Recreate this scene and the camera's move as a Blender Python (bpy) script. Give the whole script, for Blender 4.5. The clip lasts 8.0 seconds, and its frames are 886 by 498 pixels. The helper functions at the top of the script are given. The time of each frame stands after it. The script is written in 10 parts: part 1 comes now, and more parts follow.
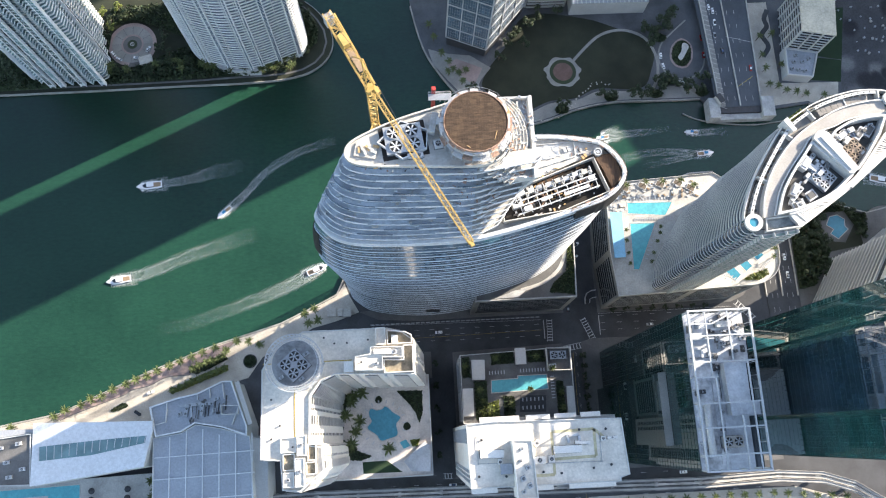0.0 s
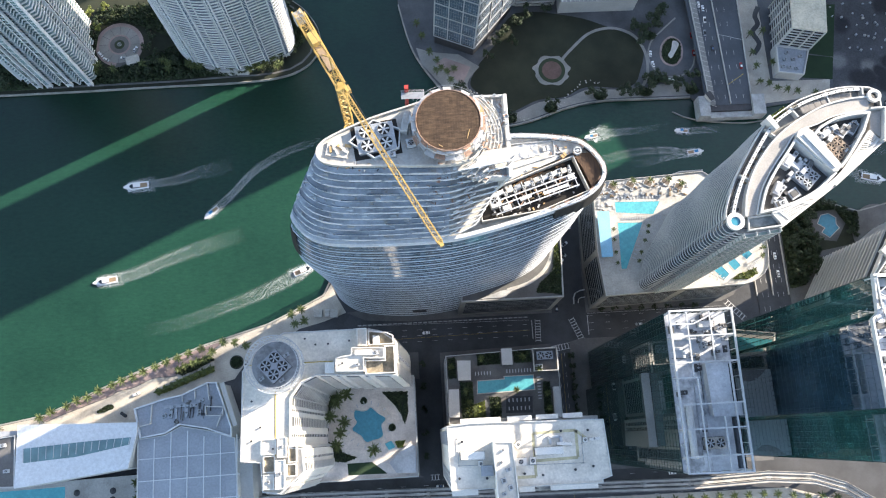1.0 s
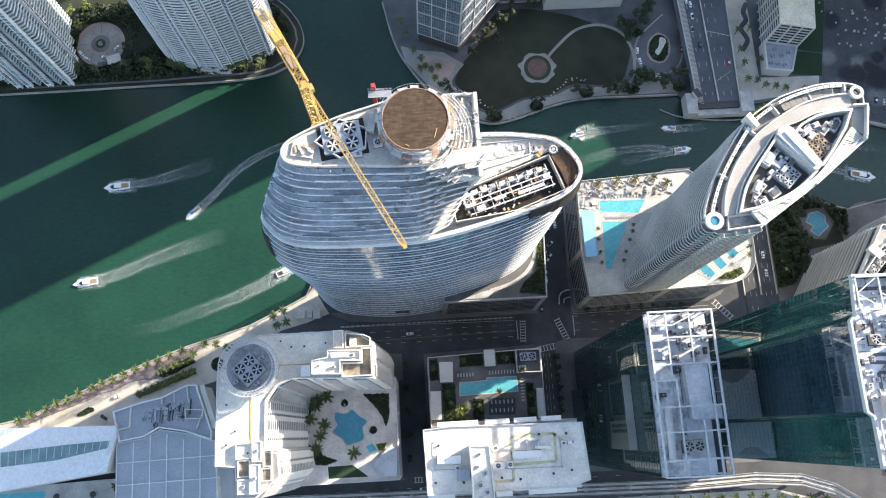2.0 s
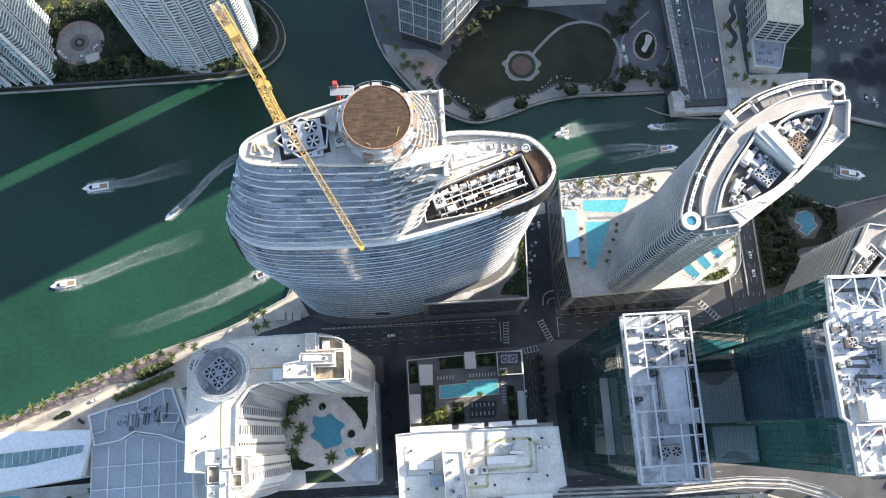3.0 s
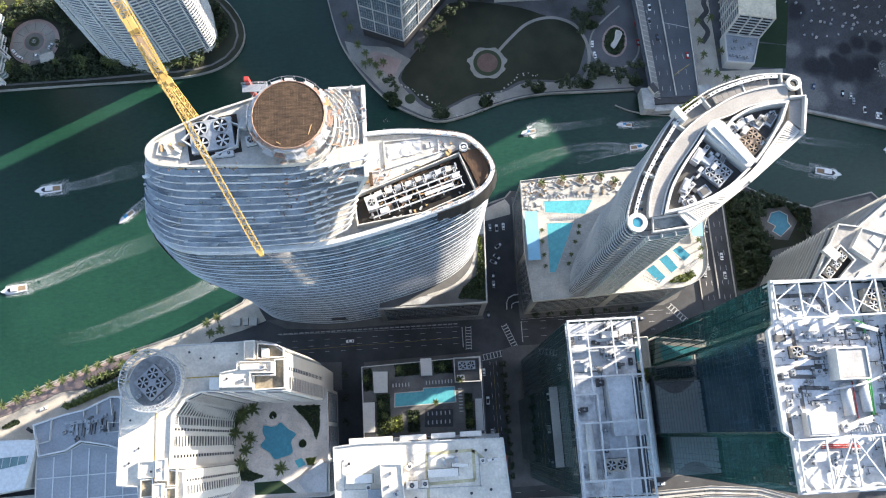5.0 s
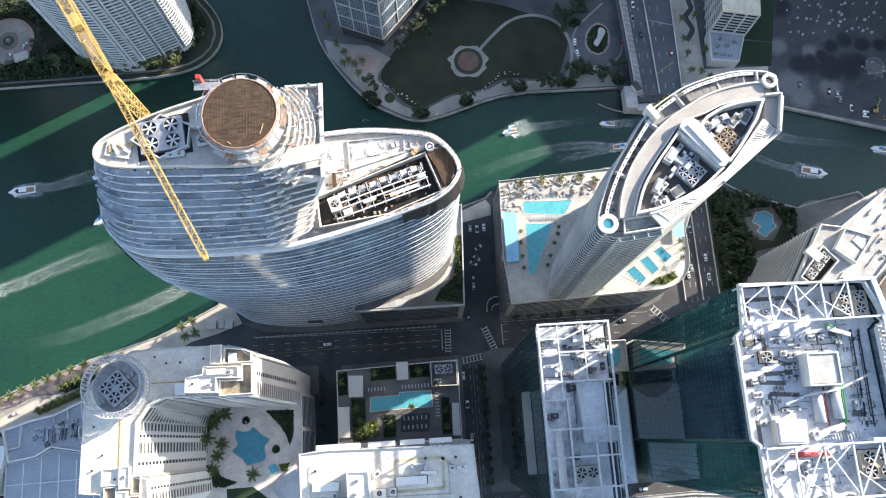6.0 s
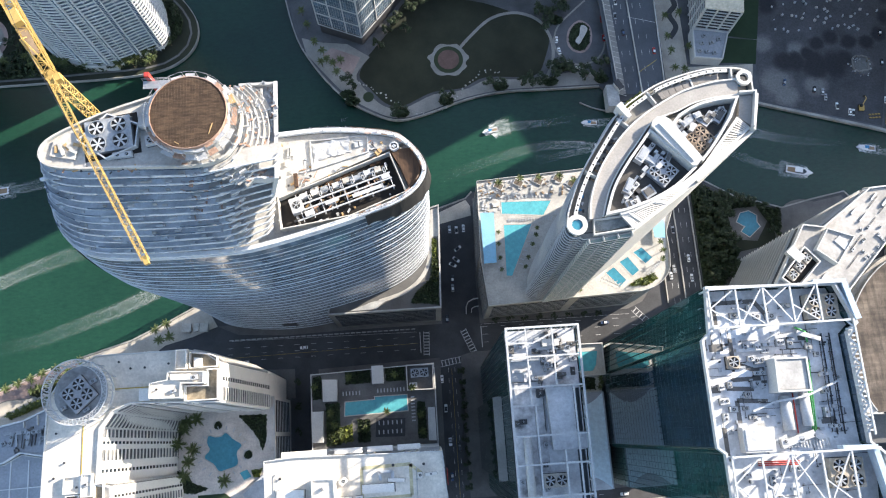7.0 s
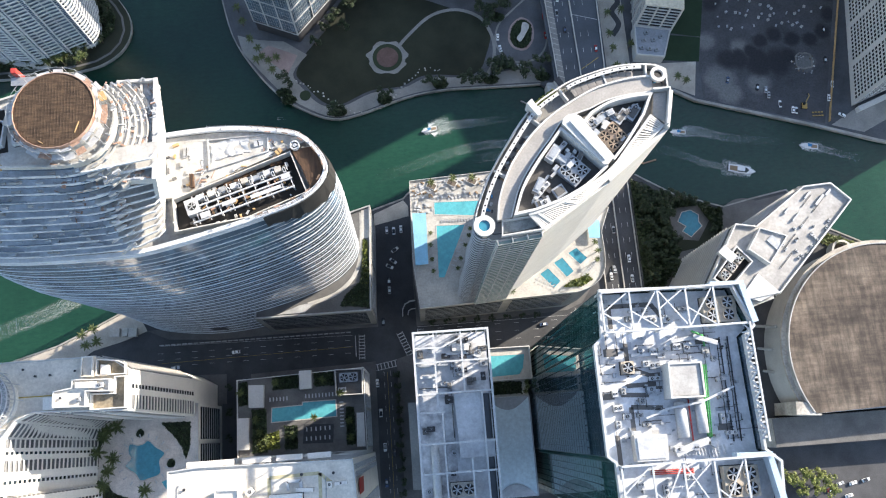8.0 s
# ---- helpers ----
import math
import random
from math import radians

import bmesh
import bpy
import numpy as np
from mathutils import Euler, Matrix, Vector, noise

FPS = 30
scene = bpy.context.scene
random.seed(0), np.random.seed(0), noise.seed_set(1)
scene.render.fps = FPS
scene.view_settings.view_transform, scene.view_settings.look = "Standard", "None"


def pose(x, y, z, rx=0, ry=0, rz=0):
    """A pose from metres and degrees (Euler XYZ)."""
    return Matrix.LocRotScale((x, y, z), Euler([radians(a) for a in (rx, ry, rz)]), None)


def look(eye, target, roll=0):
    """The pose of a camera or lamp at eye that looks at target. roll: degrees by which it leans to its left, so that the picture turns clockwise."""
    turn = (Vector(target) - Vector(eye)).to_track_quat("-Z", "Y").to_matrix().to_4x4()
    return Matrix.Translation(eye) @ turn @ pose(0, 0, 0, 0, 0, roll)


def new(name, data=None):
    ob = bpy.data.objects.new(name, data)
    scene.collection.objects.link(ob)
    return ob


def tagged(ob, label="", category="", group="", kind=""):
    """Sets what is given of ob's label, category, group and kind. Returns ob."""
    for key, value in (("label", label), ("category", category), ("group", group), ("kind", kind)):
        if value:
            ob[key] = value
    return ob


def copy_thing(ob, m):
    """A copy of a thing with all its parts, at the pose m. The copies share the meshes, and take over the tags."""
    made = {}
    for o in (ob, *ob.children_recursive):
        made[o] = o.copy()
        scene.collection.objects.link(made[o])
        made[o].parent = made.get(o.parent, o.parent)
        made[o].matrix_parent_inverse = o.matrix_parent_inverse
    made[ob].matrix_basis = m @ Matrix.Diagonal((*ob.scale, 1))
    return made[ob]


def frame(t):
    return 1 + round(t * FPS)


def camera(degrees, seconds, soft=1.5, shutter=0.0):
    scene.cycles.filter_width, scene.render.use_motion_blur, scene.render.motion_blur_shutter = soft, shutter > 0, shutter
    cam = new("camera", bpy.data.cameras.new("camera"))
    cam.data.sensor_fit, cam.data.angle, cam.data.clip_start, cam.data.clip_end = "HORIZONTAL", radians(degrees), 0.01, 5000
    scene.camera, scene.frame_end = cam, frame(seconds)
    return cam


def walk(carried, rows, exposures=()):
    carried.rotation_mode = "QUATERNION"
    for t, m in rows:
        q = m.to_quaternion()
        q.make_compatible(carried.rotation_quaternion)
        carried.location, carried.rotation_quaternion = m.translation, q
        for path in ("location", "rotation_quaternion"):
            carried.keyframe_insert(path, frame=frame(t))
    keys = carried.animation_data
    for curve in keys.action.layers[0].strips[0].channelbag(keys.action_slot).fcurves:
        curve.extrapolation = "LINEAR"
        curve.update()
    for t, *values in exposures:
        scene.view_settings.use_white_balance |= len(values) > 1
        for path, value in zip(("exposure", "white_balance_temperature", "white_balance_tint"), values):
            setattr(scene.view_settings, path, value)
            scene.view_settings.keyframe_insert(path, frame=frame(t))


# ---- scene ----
from mathutils.bvhtree import BVHTree

cam = camera(60.00, 8.0, soft=1.1)
PATH = [
    (0.0, -1.95, -1.01, 488.84, 13.837, -1.791, -3.093),
    (0.5, 3.36, -1.24, 488.14, 13.855, -1.590, -3.140),
    (1.0, 8.97, -0.75, 486.47, 13.813, -1.440, -3.177),
    (1.5, 14.79, 0.06, 484.50, 13.726, -1.323, -3.271),
    (3.0, 33.84, 2.41, 475.60, 13.656, -1.029, -3.416),
    (3.5, 41.23, 2.75, 472.73, 13.704, -0.823, -3.454),
    (4.0, 48.29, 3.50, 469.39, 13.709, -0.711, -3.466),
    (4.5, 55.01, 4.42, 466.08, 13.694, -0.629, -3.482),
    (6.0, 74.85, 7.06, 455.72, 13.699, -0.485, -3.632),
    (6.5, 81.47, 7.92, 452.49, 13.692, -0.433, -3.690),
    (7.0, 87.85, 8.73, 449.16, 13.688, -0.434, -3.769),
    (7.5, 98.20, 8.90, 445.40, 13.770, 0.114, -3.668),
    (7.6, 102.05, 9.02, 444.60, 13.753, -0.172, -3.790),
    (7.7, 105.90, 9.14, 443.80, 13.735, -0.459, -3.911),
    (7.8, 109.75, 9.26, 443.00, 13.718, -0.745, -4.033),
    (7.9, 113.60, 9.38, 442.20, 13.700, -1.031, -4.154),
    (8.0, 117.45, 9.50, 441.40, 13.683, -1.317, -4.276),
]
walk(cam, [(t, pose(x, y, z, rx, ry, rz)) for t, x, y, z, rx, ry, rz in PATH], [(0.0, 1.79, 6620.0, 10.0), (4.0, 1.72, 6540.0, 10.0), (6.0, 1.68, 6480.0, 10.0), (8.0, 1.51, 6400.0, 10.0)])

# ---- daylight ----
SUN_TURN, SUN_RISE = 25.6, 22.0      # degrees: from +x towards +y, and above the horizon
world = bpy.data.worlds.new("sky")
scene.world = world
world.use_nodes = True
wn = world.node_tree.nodes
sky = wn.new("ShaderNodeTexSky")
sky.sky_type = "NISHITA"
sky.sun_disc = False
sky.sun_elevation = radians(SUN_RISE)
sky.sun_rotation = radians(90.0 - SUN_TURN)
wn["Background"].inputs["Strength"].default_value = 0.15
haze = wn.new("ShaderNodeHueSaturation")
haze.inputs["Saturation"].default_value = 0.97
world.node_tree.links.new(sky.outputs["Color"], haze.inputs["Color"])
world.node_tree.links.new(haze.outputs["Color"], wn["Background"].inputs["Color"])
sun_data = bpy.data.lights.new("sun", "SUN")
sun_data.energy = 5.0
sun_data.angle = radians(0.53)
sun_data.color = (1.0, 0.89, 0.75)
sun = new("sun", sun_data)
ca, sa = math.cos(radians(SUN_RISE)), math.sin(radians(SUN_RISE))
sun_way = Vector((ca * math.cos(radians(SUN_TURN)), ca * math.sin(radians(SUN_TURN)), sa))
sun.matrix_world = look(sun_way * 900.0, (0, 0, 0))


# ---- materials ----
def nodes_of(name, rough=0.8, metal=0.0, spec=0.5):
    m = bpy.data.materials.new(name)
    m.use_nodes = True
    nt = m.node_tree
    b = nt.nodes["Principled BSDF"]
    b.inputs["Roughness"].default_value = rough
    b.inputs["Metallic"].default_value = metal
    b.inputs["Specular IOR Level"].default_value = spec
    return m, nt, b


def noise_fac(nt, scale, detail=4.0, rough=0.6, stretch=None):
    co = nt.nodes.new("ShaderNodeTexCoord")
    n = nt.nodes.new("ShaderNodeTexNoise")
    n.inputs["Scale"].default_value = scale
    n.inputs["Detail"].default_value = detail
    n.inputs["Roughness"].default_value = rough
    if stretch:
        mp = nt.nodes.new("ShaderNodeMapping")
        mp.inputs["Scale"].default_value = stretch
        nt.links.new(co.outputs["Object"], mp.inputs["Vector"])
        nt.links.new(mp.outputs["Vector"], n.inputs["Vector"])
    else:
        nt.links.new(co.outputs["Object"], n.inputs["Vector"])
    return n.outputs["Fac"]


def ramp(nt, fac, stops):
    r = nt.nodes.new("ShaderNodeValToRGB")
    el = r.color_ramp.elements
    while len(el) < len(stops):
        el.new(0.5)
    for e, (p, c) in zip(el, stops):
        e.position, e.color = p, (*c, 1)
    nt.links.new(fac, r.inputs["Fac"])
    return r.outputs["Color"]


def mixed(nt, a, b, fac, mode="MULTIPLY"):
    x = nt.nodes.new("ShaderNodeMix")
    x.data_type, x.blend_type = "RGBA", mode
    if isinstance(fac, float):
        x.inputs["Factor"].default_value = fac
    else:
        nt.links.new(fac, x.inputs["Factor"])
    for sock, v in ((x.inputs["A"], a), (x.inputs["B"], b)):
        if isinstance(v, tuple):
            sock.default_value = (*v, 1)
        else:
            nt.links.new(v, sock)
    return x.outputs["Result"]


def surface(name, colour, dark=0.75, grain=1.2, patch=0.06, rough=0.8, metal=0.0, spec=0.4, bump=0.0, per_object=0.0, streak=None):
    """A worn surface: colour with fine grain and large stains, in metres."""
    m, nt, b = nodes_of(name, rough, metal, spec)
    d = tuple(c * dark for c in colour)
    big = ramp(nt, noise_fac(nt, patch, 5, 0.65, streak), [(0.35, d), (0.62, colour)])
    fine = ramp(nt, noise_fac(nt, grain, 3, 0.7), [(0.3, (0.76, 0.76, 0.76)), (0.7, (1, 1, 1))])
    col = mixed(nt, big, fine, 1.0)
    if per_object:
        info = nt.nodes.new("ShaderNodeObjectInfo")
        lo, hi = 1 - per_object, 1.0
        col = mixed(nt, col, ramp(nt, info.outputs["Random"], [(0.0, (lo, lo, lo)), (1.0, (hi, hi, hi))]), 1.0)
    nt.links.new(col, b.inputs["Base Color"])
    if bump:
        bp = nt.nodes.new("ShaderNodeBump")
        bp.inputs["Strength"].default_value = bump
        bp.inputs["Distance"].default_value = 0.1
        nt.links.new(noise_fac(nt, grain * 2, 4), bp.inputs["Height"])
        nt.links.new(bp.outputs["Normal"], b.inputs["Normal"])
    return m


def glass(name, colour, rough=0.08, vary=0.5, spec=0.5, ior=1.6):
    """Tinted curtain-wall glass: dark, glossy, each pane a little different."""
    m, nt, b = nodes_of(name, rough, 0.0, spec)
    b.inputs["IOR"].default_value = ior
    g = nt.nodes.new("ShaderNodeNewGeometry")
    lo = tuple(c * (1 - vary) for c in colour)
    col = ramp(nt, g.outputs["Random Per Island"], [(0.0, lo), (0.75, colour), (1.0, tuple(min(1, c * 1.5) for c in colour))])
    col = mixed(nt, col, ramp(nt, noise_fac(nt, 0.12, 3), [(0.3, (0.6, 0.6, 0.6)), (0.7, (1, 1, 1))]), 1.0)
    nt.links.new(col, b.inputs["Base Color"])
    bp = nt.nodes.new("ShaderNodeBump")
    bp.inputs["Strength"].default_value = 0.02
    nt.links.new(noise_fac(nt, 0.25, 2), bp.inputs["Height"])
    nt.links.new(bp.outputs["Normal"], b.inputs["Normal"])
    return m


def make_water():
    """Murky green river: body shading tilted at the sun, under a rippled clear surface."""
    m, nt, b = nodes_of("river_water", 0.9, 0.0, 0.0)
    col = ramp(nt, noise_fac(nt, 0.012, 6, 0.6), [(0.3, (0.0055, 0.0238, 0.0150)), (0.7, (0.0098, 0.0395, 0.0242))])
    fine = ramp(nt, noise_fac(nt, 0.25, 5, 0.7, (1.0, 2.2, 1.0)), [(0.3, (0.66, 0.72, 0.76)), (0.7, (1.08, 1.06, 1.04))])
    nt.links.new(mixed(nt, col, fine, 1.0), b.inputs["Base Color"])
    sunward = nt.nodes.new("ShaderNodeCombineXYZ")      # tilts body shading sunward so lit water stands out from shaded water
    for sock, value in zip(sunward.inputs, (0.40, 0.19, 0.897)):
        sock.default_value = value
    nt.links.new(sunward.outputs[0], b.inputs["Normal"])
    b.inputs["Coat Weight"].default_value = 1.0
    b.inputs["Coat Roughness"].default_value = 0.10
    b.inputs["Coat IOR"].default_value = 1.42
    bp = nt.nodes.new("ShaderNodeBump")
    bp.inputs["Strength"].default_value = 0.36
    bp.inputs["Distance"].default_value = 0.5
    nt.links.new(noise_fac(nt, 0.45, 7, 0.72, (1.0, 1.7, 1.0)), bp.inputs["Height"])
    nt.links.new(bp.outputs["Normal"], b.inputs["Coat Normal"])
    return m


def make_foam():
    """Streaks of broken foam: clear water shows between the flecks."""
    m, nt, b = nodes_of("foam", 0.7, 0.0, 0.3)
    b.inputs["Base Color"].default_value = (0.84, 0.88, 0.87, 1)
    way = nt.nodes.new("ShaderNodeAttribute")
    way.attribute_name = "way"
    froth = nt.nodes.new("ShaderNodeAttribute")
    froth.attribute_name = "froth"
    n = nt.nodes.new("ShaderNodeTexNoise")
    n.inputs["Scale"].default_value = 1.0
    n.inputs["Detail"].default_value = 6.0
    n.inputs["Roughness"].default_value = 0.66
    n.inputs["Distortion"].default_value = 1.1
    nt.links.new(way.outputs["Vector"], n.inputs["Vector"])
    def calc(op, a, v):
        k = nt.nodes.new("ShaderNodeMath")
        k.operation = op
        for sock, x in zip(k.inputs, (a, v)):
            if isinstance(x, float):
                sock.default_value = x
            elif x is not None:
                nt.links.new(x, sock)
        return k.outputs[0]

    lace = calc("SUBTRACT", 1.0, calc("MULTIPLY", calc("ABSOLUTE", calc("SUBTRACT", n.outputs["Fac"], 0.5), None), 30.0))
    lace = calc("MULTIPLY", calc("MAXIMUM", lace, 0.0), calc("MULTIPLY", froth.outputs["Fac"], 2.3))
    clump = calc("MAXIMUM", calc("SUBTRACT", calc("ADD", n.outputs["Fac"], froth.outputs["Fac"]), 0.93), 0.0)
    out = calc("MINIMUM", calc("ADD", lace, calc("MULTIPLY", clump, 3.6)), 0.92)
    nt.links.new(out, b.inputs["Alpha"])
    return m


def make_leaf(name, colour):
    m, nt, b = nodes_of(name, 0.6, 0.0, 0.3)
    g = nt.nodes.new("ShaderNodeNewGeometry")
    col = ramp(nt, g.outputs["Random Per Island"], [(0.0, tuple(c * 0.45 for c in colour)), (0.6, colour), (1.0, tuple(min(1, c * 1.7) for c in colour))])
    nt.links.new(col, b.inputs["Base Color"])
    return m


def make_paint(name):
    m, nt, b = nodes_of(name, 0.25, 0.0, 0.5)
    info = nt.nodes.new("ShaderNodeObjectInfo")
    r = nt.nodes.new("ShaderNodeValToRGB")
    r.color_ramp.interpolation = "CONSTANT"
    el = r.color_ramp.elements
    tones = [(0.0, (0.75, 0.75, 0.74)), (0.4, (0.03, 0.03, 0.035)), (0.58, (0.3, 0.31, 0.32)), (0.75, (0.6, 0.61, 0.62)), (0.88, (0.06, 0.09, 0.16)), (0.95, (0.3, 0.03, 0.03))]
    while len(el) < len(tones):
        el.new(0.5)
    for e, (p, c) in zip(el, tones):
        e.position, e.color = p, (*c, 1)
    nt.links.new(info.outputs["Random"], r.inputs["Fac"])
    nt.links.new(r.outputs["Color"], b.inputs["Base Color"])
    return m


def make_hall_roof():
    """Brown membrane, sun-bleached and mouldy in streaks along two ways."""
    m, nt, b = nodes_of("stained_brown_roof", 0.9, 0.0, 0.3)
    col = ramp(nt, noise_fac(nt, 0.045, 8, 0.68), [(0.34, (0.042, 0.036, 0.033)), (0.5, (0.085, 0.070, 0.060)), (0.68, (0.15, 0.128, 0.108))])
    up = ramp(nt, noise_fac(nt, 0.16, 6, 0.7, (2.6, 0.35, 1.0)), [(0.4, (0.72, 0.72, 0.72)), (0.62, (1.3, 1.27, 1.22))])
    across = ramp(nt, noise_fac(nt, 0.16, 6, 0.7, (0.3, 2.2, 1.0)), [(0.4, (0.78, 0.78, 0.78)), (0.62, (1.2, 1.18, 1.15))])
    nt.links.new(mixed(nt, mixed(nt, col, up, 1.0), across, 1.0), b.inputs["Base Color"])
    return m


def make_stained_ground(name, base, stain, pale, stains, pales):
    """Bare ground with soft dark stains and pale scraped patches round given places (x, y, radius)."""
    m, nt, b = nodes_of(name, 0.95, 0.0, 0.3)
    g = nt.nodes.new("ShaderNodeNewGeometry")
    wob = noise_fac(nt, 0.12, 6, 0.7)

    def spots(places):
        total = None
        for x, y, r in places:
            d = nt.nodes.new("ShaderNodeVectorMath")
            d.operation = "DISTANCE"
            nt.links.new(g.outputs["Position"], d.inputs[0])
            d.inputs[1].default_value = (x, y, 1.96)
            k = nt.nodes.new("ShaderNodeMapRange")
            k.interpolation_type = "SMOOTHSTEP"
            for sock, v in (("From Min", r * 1.35), ("From Max", r * 0.55), ("To Min", 0.0), ("To Max", 1.0)):
                k.inputs[sock].default_value = v
            w = nt.nodes.new("ShaderNodeMath")
            w.operation = "MULTIPLY_ADD"
            nt.links.new(wob, w.inputs[0])
            w.inputs[1].default_value = r * 1.3
            nt.links.new(d.outputs["Value"], w.inputs[2])
            shift = nt.nodes.new("ShaderNodeMath")
            shift.operation = "SUBTRACT"
            nt.links.new(w.outputs[0], shift.inputs[0])
            shift.inputs[1].default_value = r * 0.65
            nt.links.new(shift.outputs[0], k.inputs["Value"])
            if total is None:
                total = k.outputs["Result"]
            else:
                mx = nt.nodes.new("ShaderNodeMath")
                mx.operation = "MAXIMUM"
                nt.links.new(total, mx.inputs[0])
                nt.links.new(k.outputs["Result"], mx.inputs[1])
                total = mx.outputs[0]
        return total

    ground = ramp(nt, noise_fac(nt, 0.05, 8, 0.7), [(0.32, tuple(c * 0.62 for c in base)), (0.6, base), (0.75, tuple(c * 1.35 for c in base))])
    col = mixed(nt, ground, pale, spots(pales), "MIX")
    col = mixed(nt, col, stain, spots(stains), "MIX")
    fine = ramp(nt, noise_fac(nt, 0.9, 5, 0.75), [(0.3, (0.68, 0.68, 0.68)), (0.7, (1.15, 1.15, 1.15))])
    nt.links.new(mixed(nt, col, fine, 1.0), b.inputs["Base Color"])
    return m


STUCCO = surface("white_stucco", (0.565, 0.555, 0.535), 0.9, 2.0, 0.08, 0.75)
STUCCO_GREY = surface("grey_stucco", (0.50, 0.50, 0.49), 0.85, 2.0, 0.08, 0.8)
ROOF_WHITE = surface("white_roof_membrane", (0.60, 0.56, 0.495), 0.68, 0.9, 0.09, 0.8, bump=0.2)
ROOF_GREY = surface("grey_roof_membrane", (0.35, 0.37, 0.40), 0.85, 0.9, 0.07, 0.85, bump=0.2)
ROOF_BEIGE = surface("weathered_roof", (0.56, 0.52, 0.46), 0.55, 0.8, 0.1, 0.85, bump=0.2)
ROOF_PALE = surface("pale_grey_roof_membrane", (0.52, 0.53, 0.55), 0.70, 0.9, 0.12, 0.8, bump=0.2)
CONCRETE = surface("raw_concrete", (0.46, 0.46, 0.45), 0.62, 1.0, 0.12, 0.85, bump=0.25)
CONCRETE_LIGHT = surface("pale_concrete", (0.52, 0.50, 0.46), 0.72, 1.0, 0.1, 0.85, bump=0.2)
ASPHALT = surface("asphalt", (0.080, 0.081, 0.086), 0.6, 1.5, 0.05, 0.9, bump=0.2)
ASPHALT_OLD = surface("old_asphalt", (0.115, 0.12, 0.13), 0.55, 1.2, 0.04, 0.9, bump=0.2)
PAVING = surface("pale_paving", (0.52, 0.47, 0.40), 0.7, 1.6, 0.08, 0.85)
PAVING_PINK = surface("pink_paving", (0.36, 0.27, 0.25), 0.7, 1.6, 0.08, 0.85)
LAWN = surface("lawn", (0.032, 0.037, 0.022), 0.5, 1.5, 0.03, 0.95, bump=0.4)
EARTH = surface("trodden_earth", (0.17, 0.14, 0.11), 0.6, 1.0, 0.05, 0.95, bump=0.3)
TURF = surface("turf", (0.022, 0.045, 0.02), 0.8, 2.0, 0.1, 0.95)
SEAWALL = surface("seawall_concrete", (0.36, 0.35, 0.32), 0.6, 1.0, 0.1, 0.9)
STEEL_WHITE = surface("white_steel", (0.50, 0.507, 0.515), 0.85, 2.0, 0.3, 0.5)
STEEL_GREY = surface("galvanised_steel", (0.42, 0.44, 0.46), 0.75, 3.0, 0.5, 0.45, 0.4)
STEEL_DARK = surface("dark_steel", (0.05, 0.05, 0.055), 0.7, 3.0, 0.5, 0.6)
BLACK = surface("black_rubber", (0.02, 0.02, 0.02), 0.8, 3.0, 0.5, 0.8)
YELLOW = surface("yellow_paint", (0.52, 0.35, 0.11), 0.8, 3.0, 0.6, 0.5)
RED = surface("red_paint", (0.45, 0.05, 0.04), 0.7, 3.0, 0.6, 0.6)
PLYWOOD = surface("weathered_plywood", (0.105, 0.058, 0.032), 0.5, 1.6, 0.25, 0.85, bump=0.2, streak=(6.0, 0.5, 1.0))
PINK_BOARD = surface("pinkish_formwork_board", (0.46, 0.30, 0.22), 0.6, 2.0, 0.5, 0.85)
TIMBER = surface("fresh_timber", (0.55, 0.36, 0.17), 0.7, 2.5, 0.4, 0.8)
PIPE_GREEN = surface("green_pipe", (0.10, 0.42, 0.12), 0.8, 3.0, 0.6, 0.5)
CANVAS_BLUE = surface("pale_blue_canopy", (0.25, 0.52, 0.72), 0.85, 2.0, 0.2, 0.7)
LINE_WHITE = surface("road_paint", (0.62, 0.62, 0.60), 0.6, 2.0, 0.6, 0.8)
LINE_YELLOW = surface("yellow_road_paint", (0.55, 0.40, 0.08), 0.6, 2.0, 0.6, 0.8)
POOL = surface("pool_water", (0.11, 0.42, 0.47), 0.85, 0.5, 0.15, 0.06, spec=0.5)
POOL_DEEP = surface("deep_pool_water", (0.055, 0.24, 0.32), 0.85, 0.5, 0.15, 0.06, spec=0.5)
GLASS_BLUE = glass("blue_grey_glass", (0.105, 0.155, 0.21), 0.12, 0.12, ior=1.95)
GLASS_GREEN = glass("green_glass", (0.024, 0.095, 0.09), 0.02, 0.3, ior=3.0)
GLASS_NAVY = glass("navy_glass", (0.020, 0.048, 0.075), 0.02, 0.3, ior=3.0)
GLASS_BALCONY = glass("balcony_glass", (0.34, 0.43, 0.52), 0.12, 0.3)
GLASS_DARK = glass("dark_window_glass", (0.03, 0.04, 0.05), 0.1)
GLASS_SEA = glass("sea_green_glass", (0.17, 0.28, 0.29), 0.1, 0.35)
GLASS_SLATE = glass("slate_balcony_glass", (0.08, 0.10, 0.125), 0.08, 0.3, ior=1.8)
FRAME_GREEN = surface("dark_green_frame", (0.025, 0.045, 0.043), 0.8, 2.0, 0.3, 0.4)
SCREEN_BLUE = surface("steel_blue_screen", (0.42, 0.52, 0.62), 0.85, 2.0, 0.2, 0.5)
PATH_GREY = surface("worn_grey_paving", (0.16, 0.155, 0.15), 0.65, 1.4, 0.07, 0.9)
# Paving toned down for shade on park paths and podium walls.
PAVING_SHADED = surface("worn_shaded_paving", (0.30, 0.29, 0.27), 0.7, 1.4, 0.06, 0.9)
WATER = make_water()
FOAM = make_foam()
PALM = make_leaf("palm_frond", (0.075, 0.095, 0.03))
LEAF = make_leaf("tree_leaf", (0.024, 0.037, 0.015))
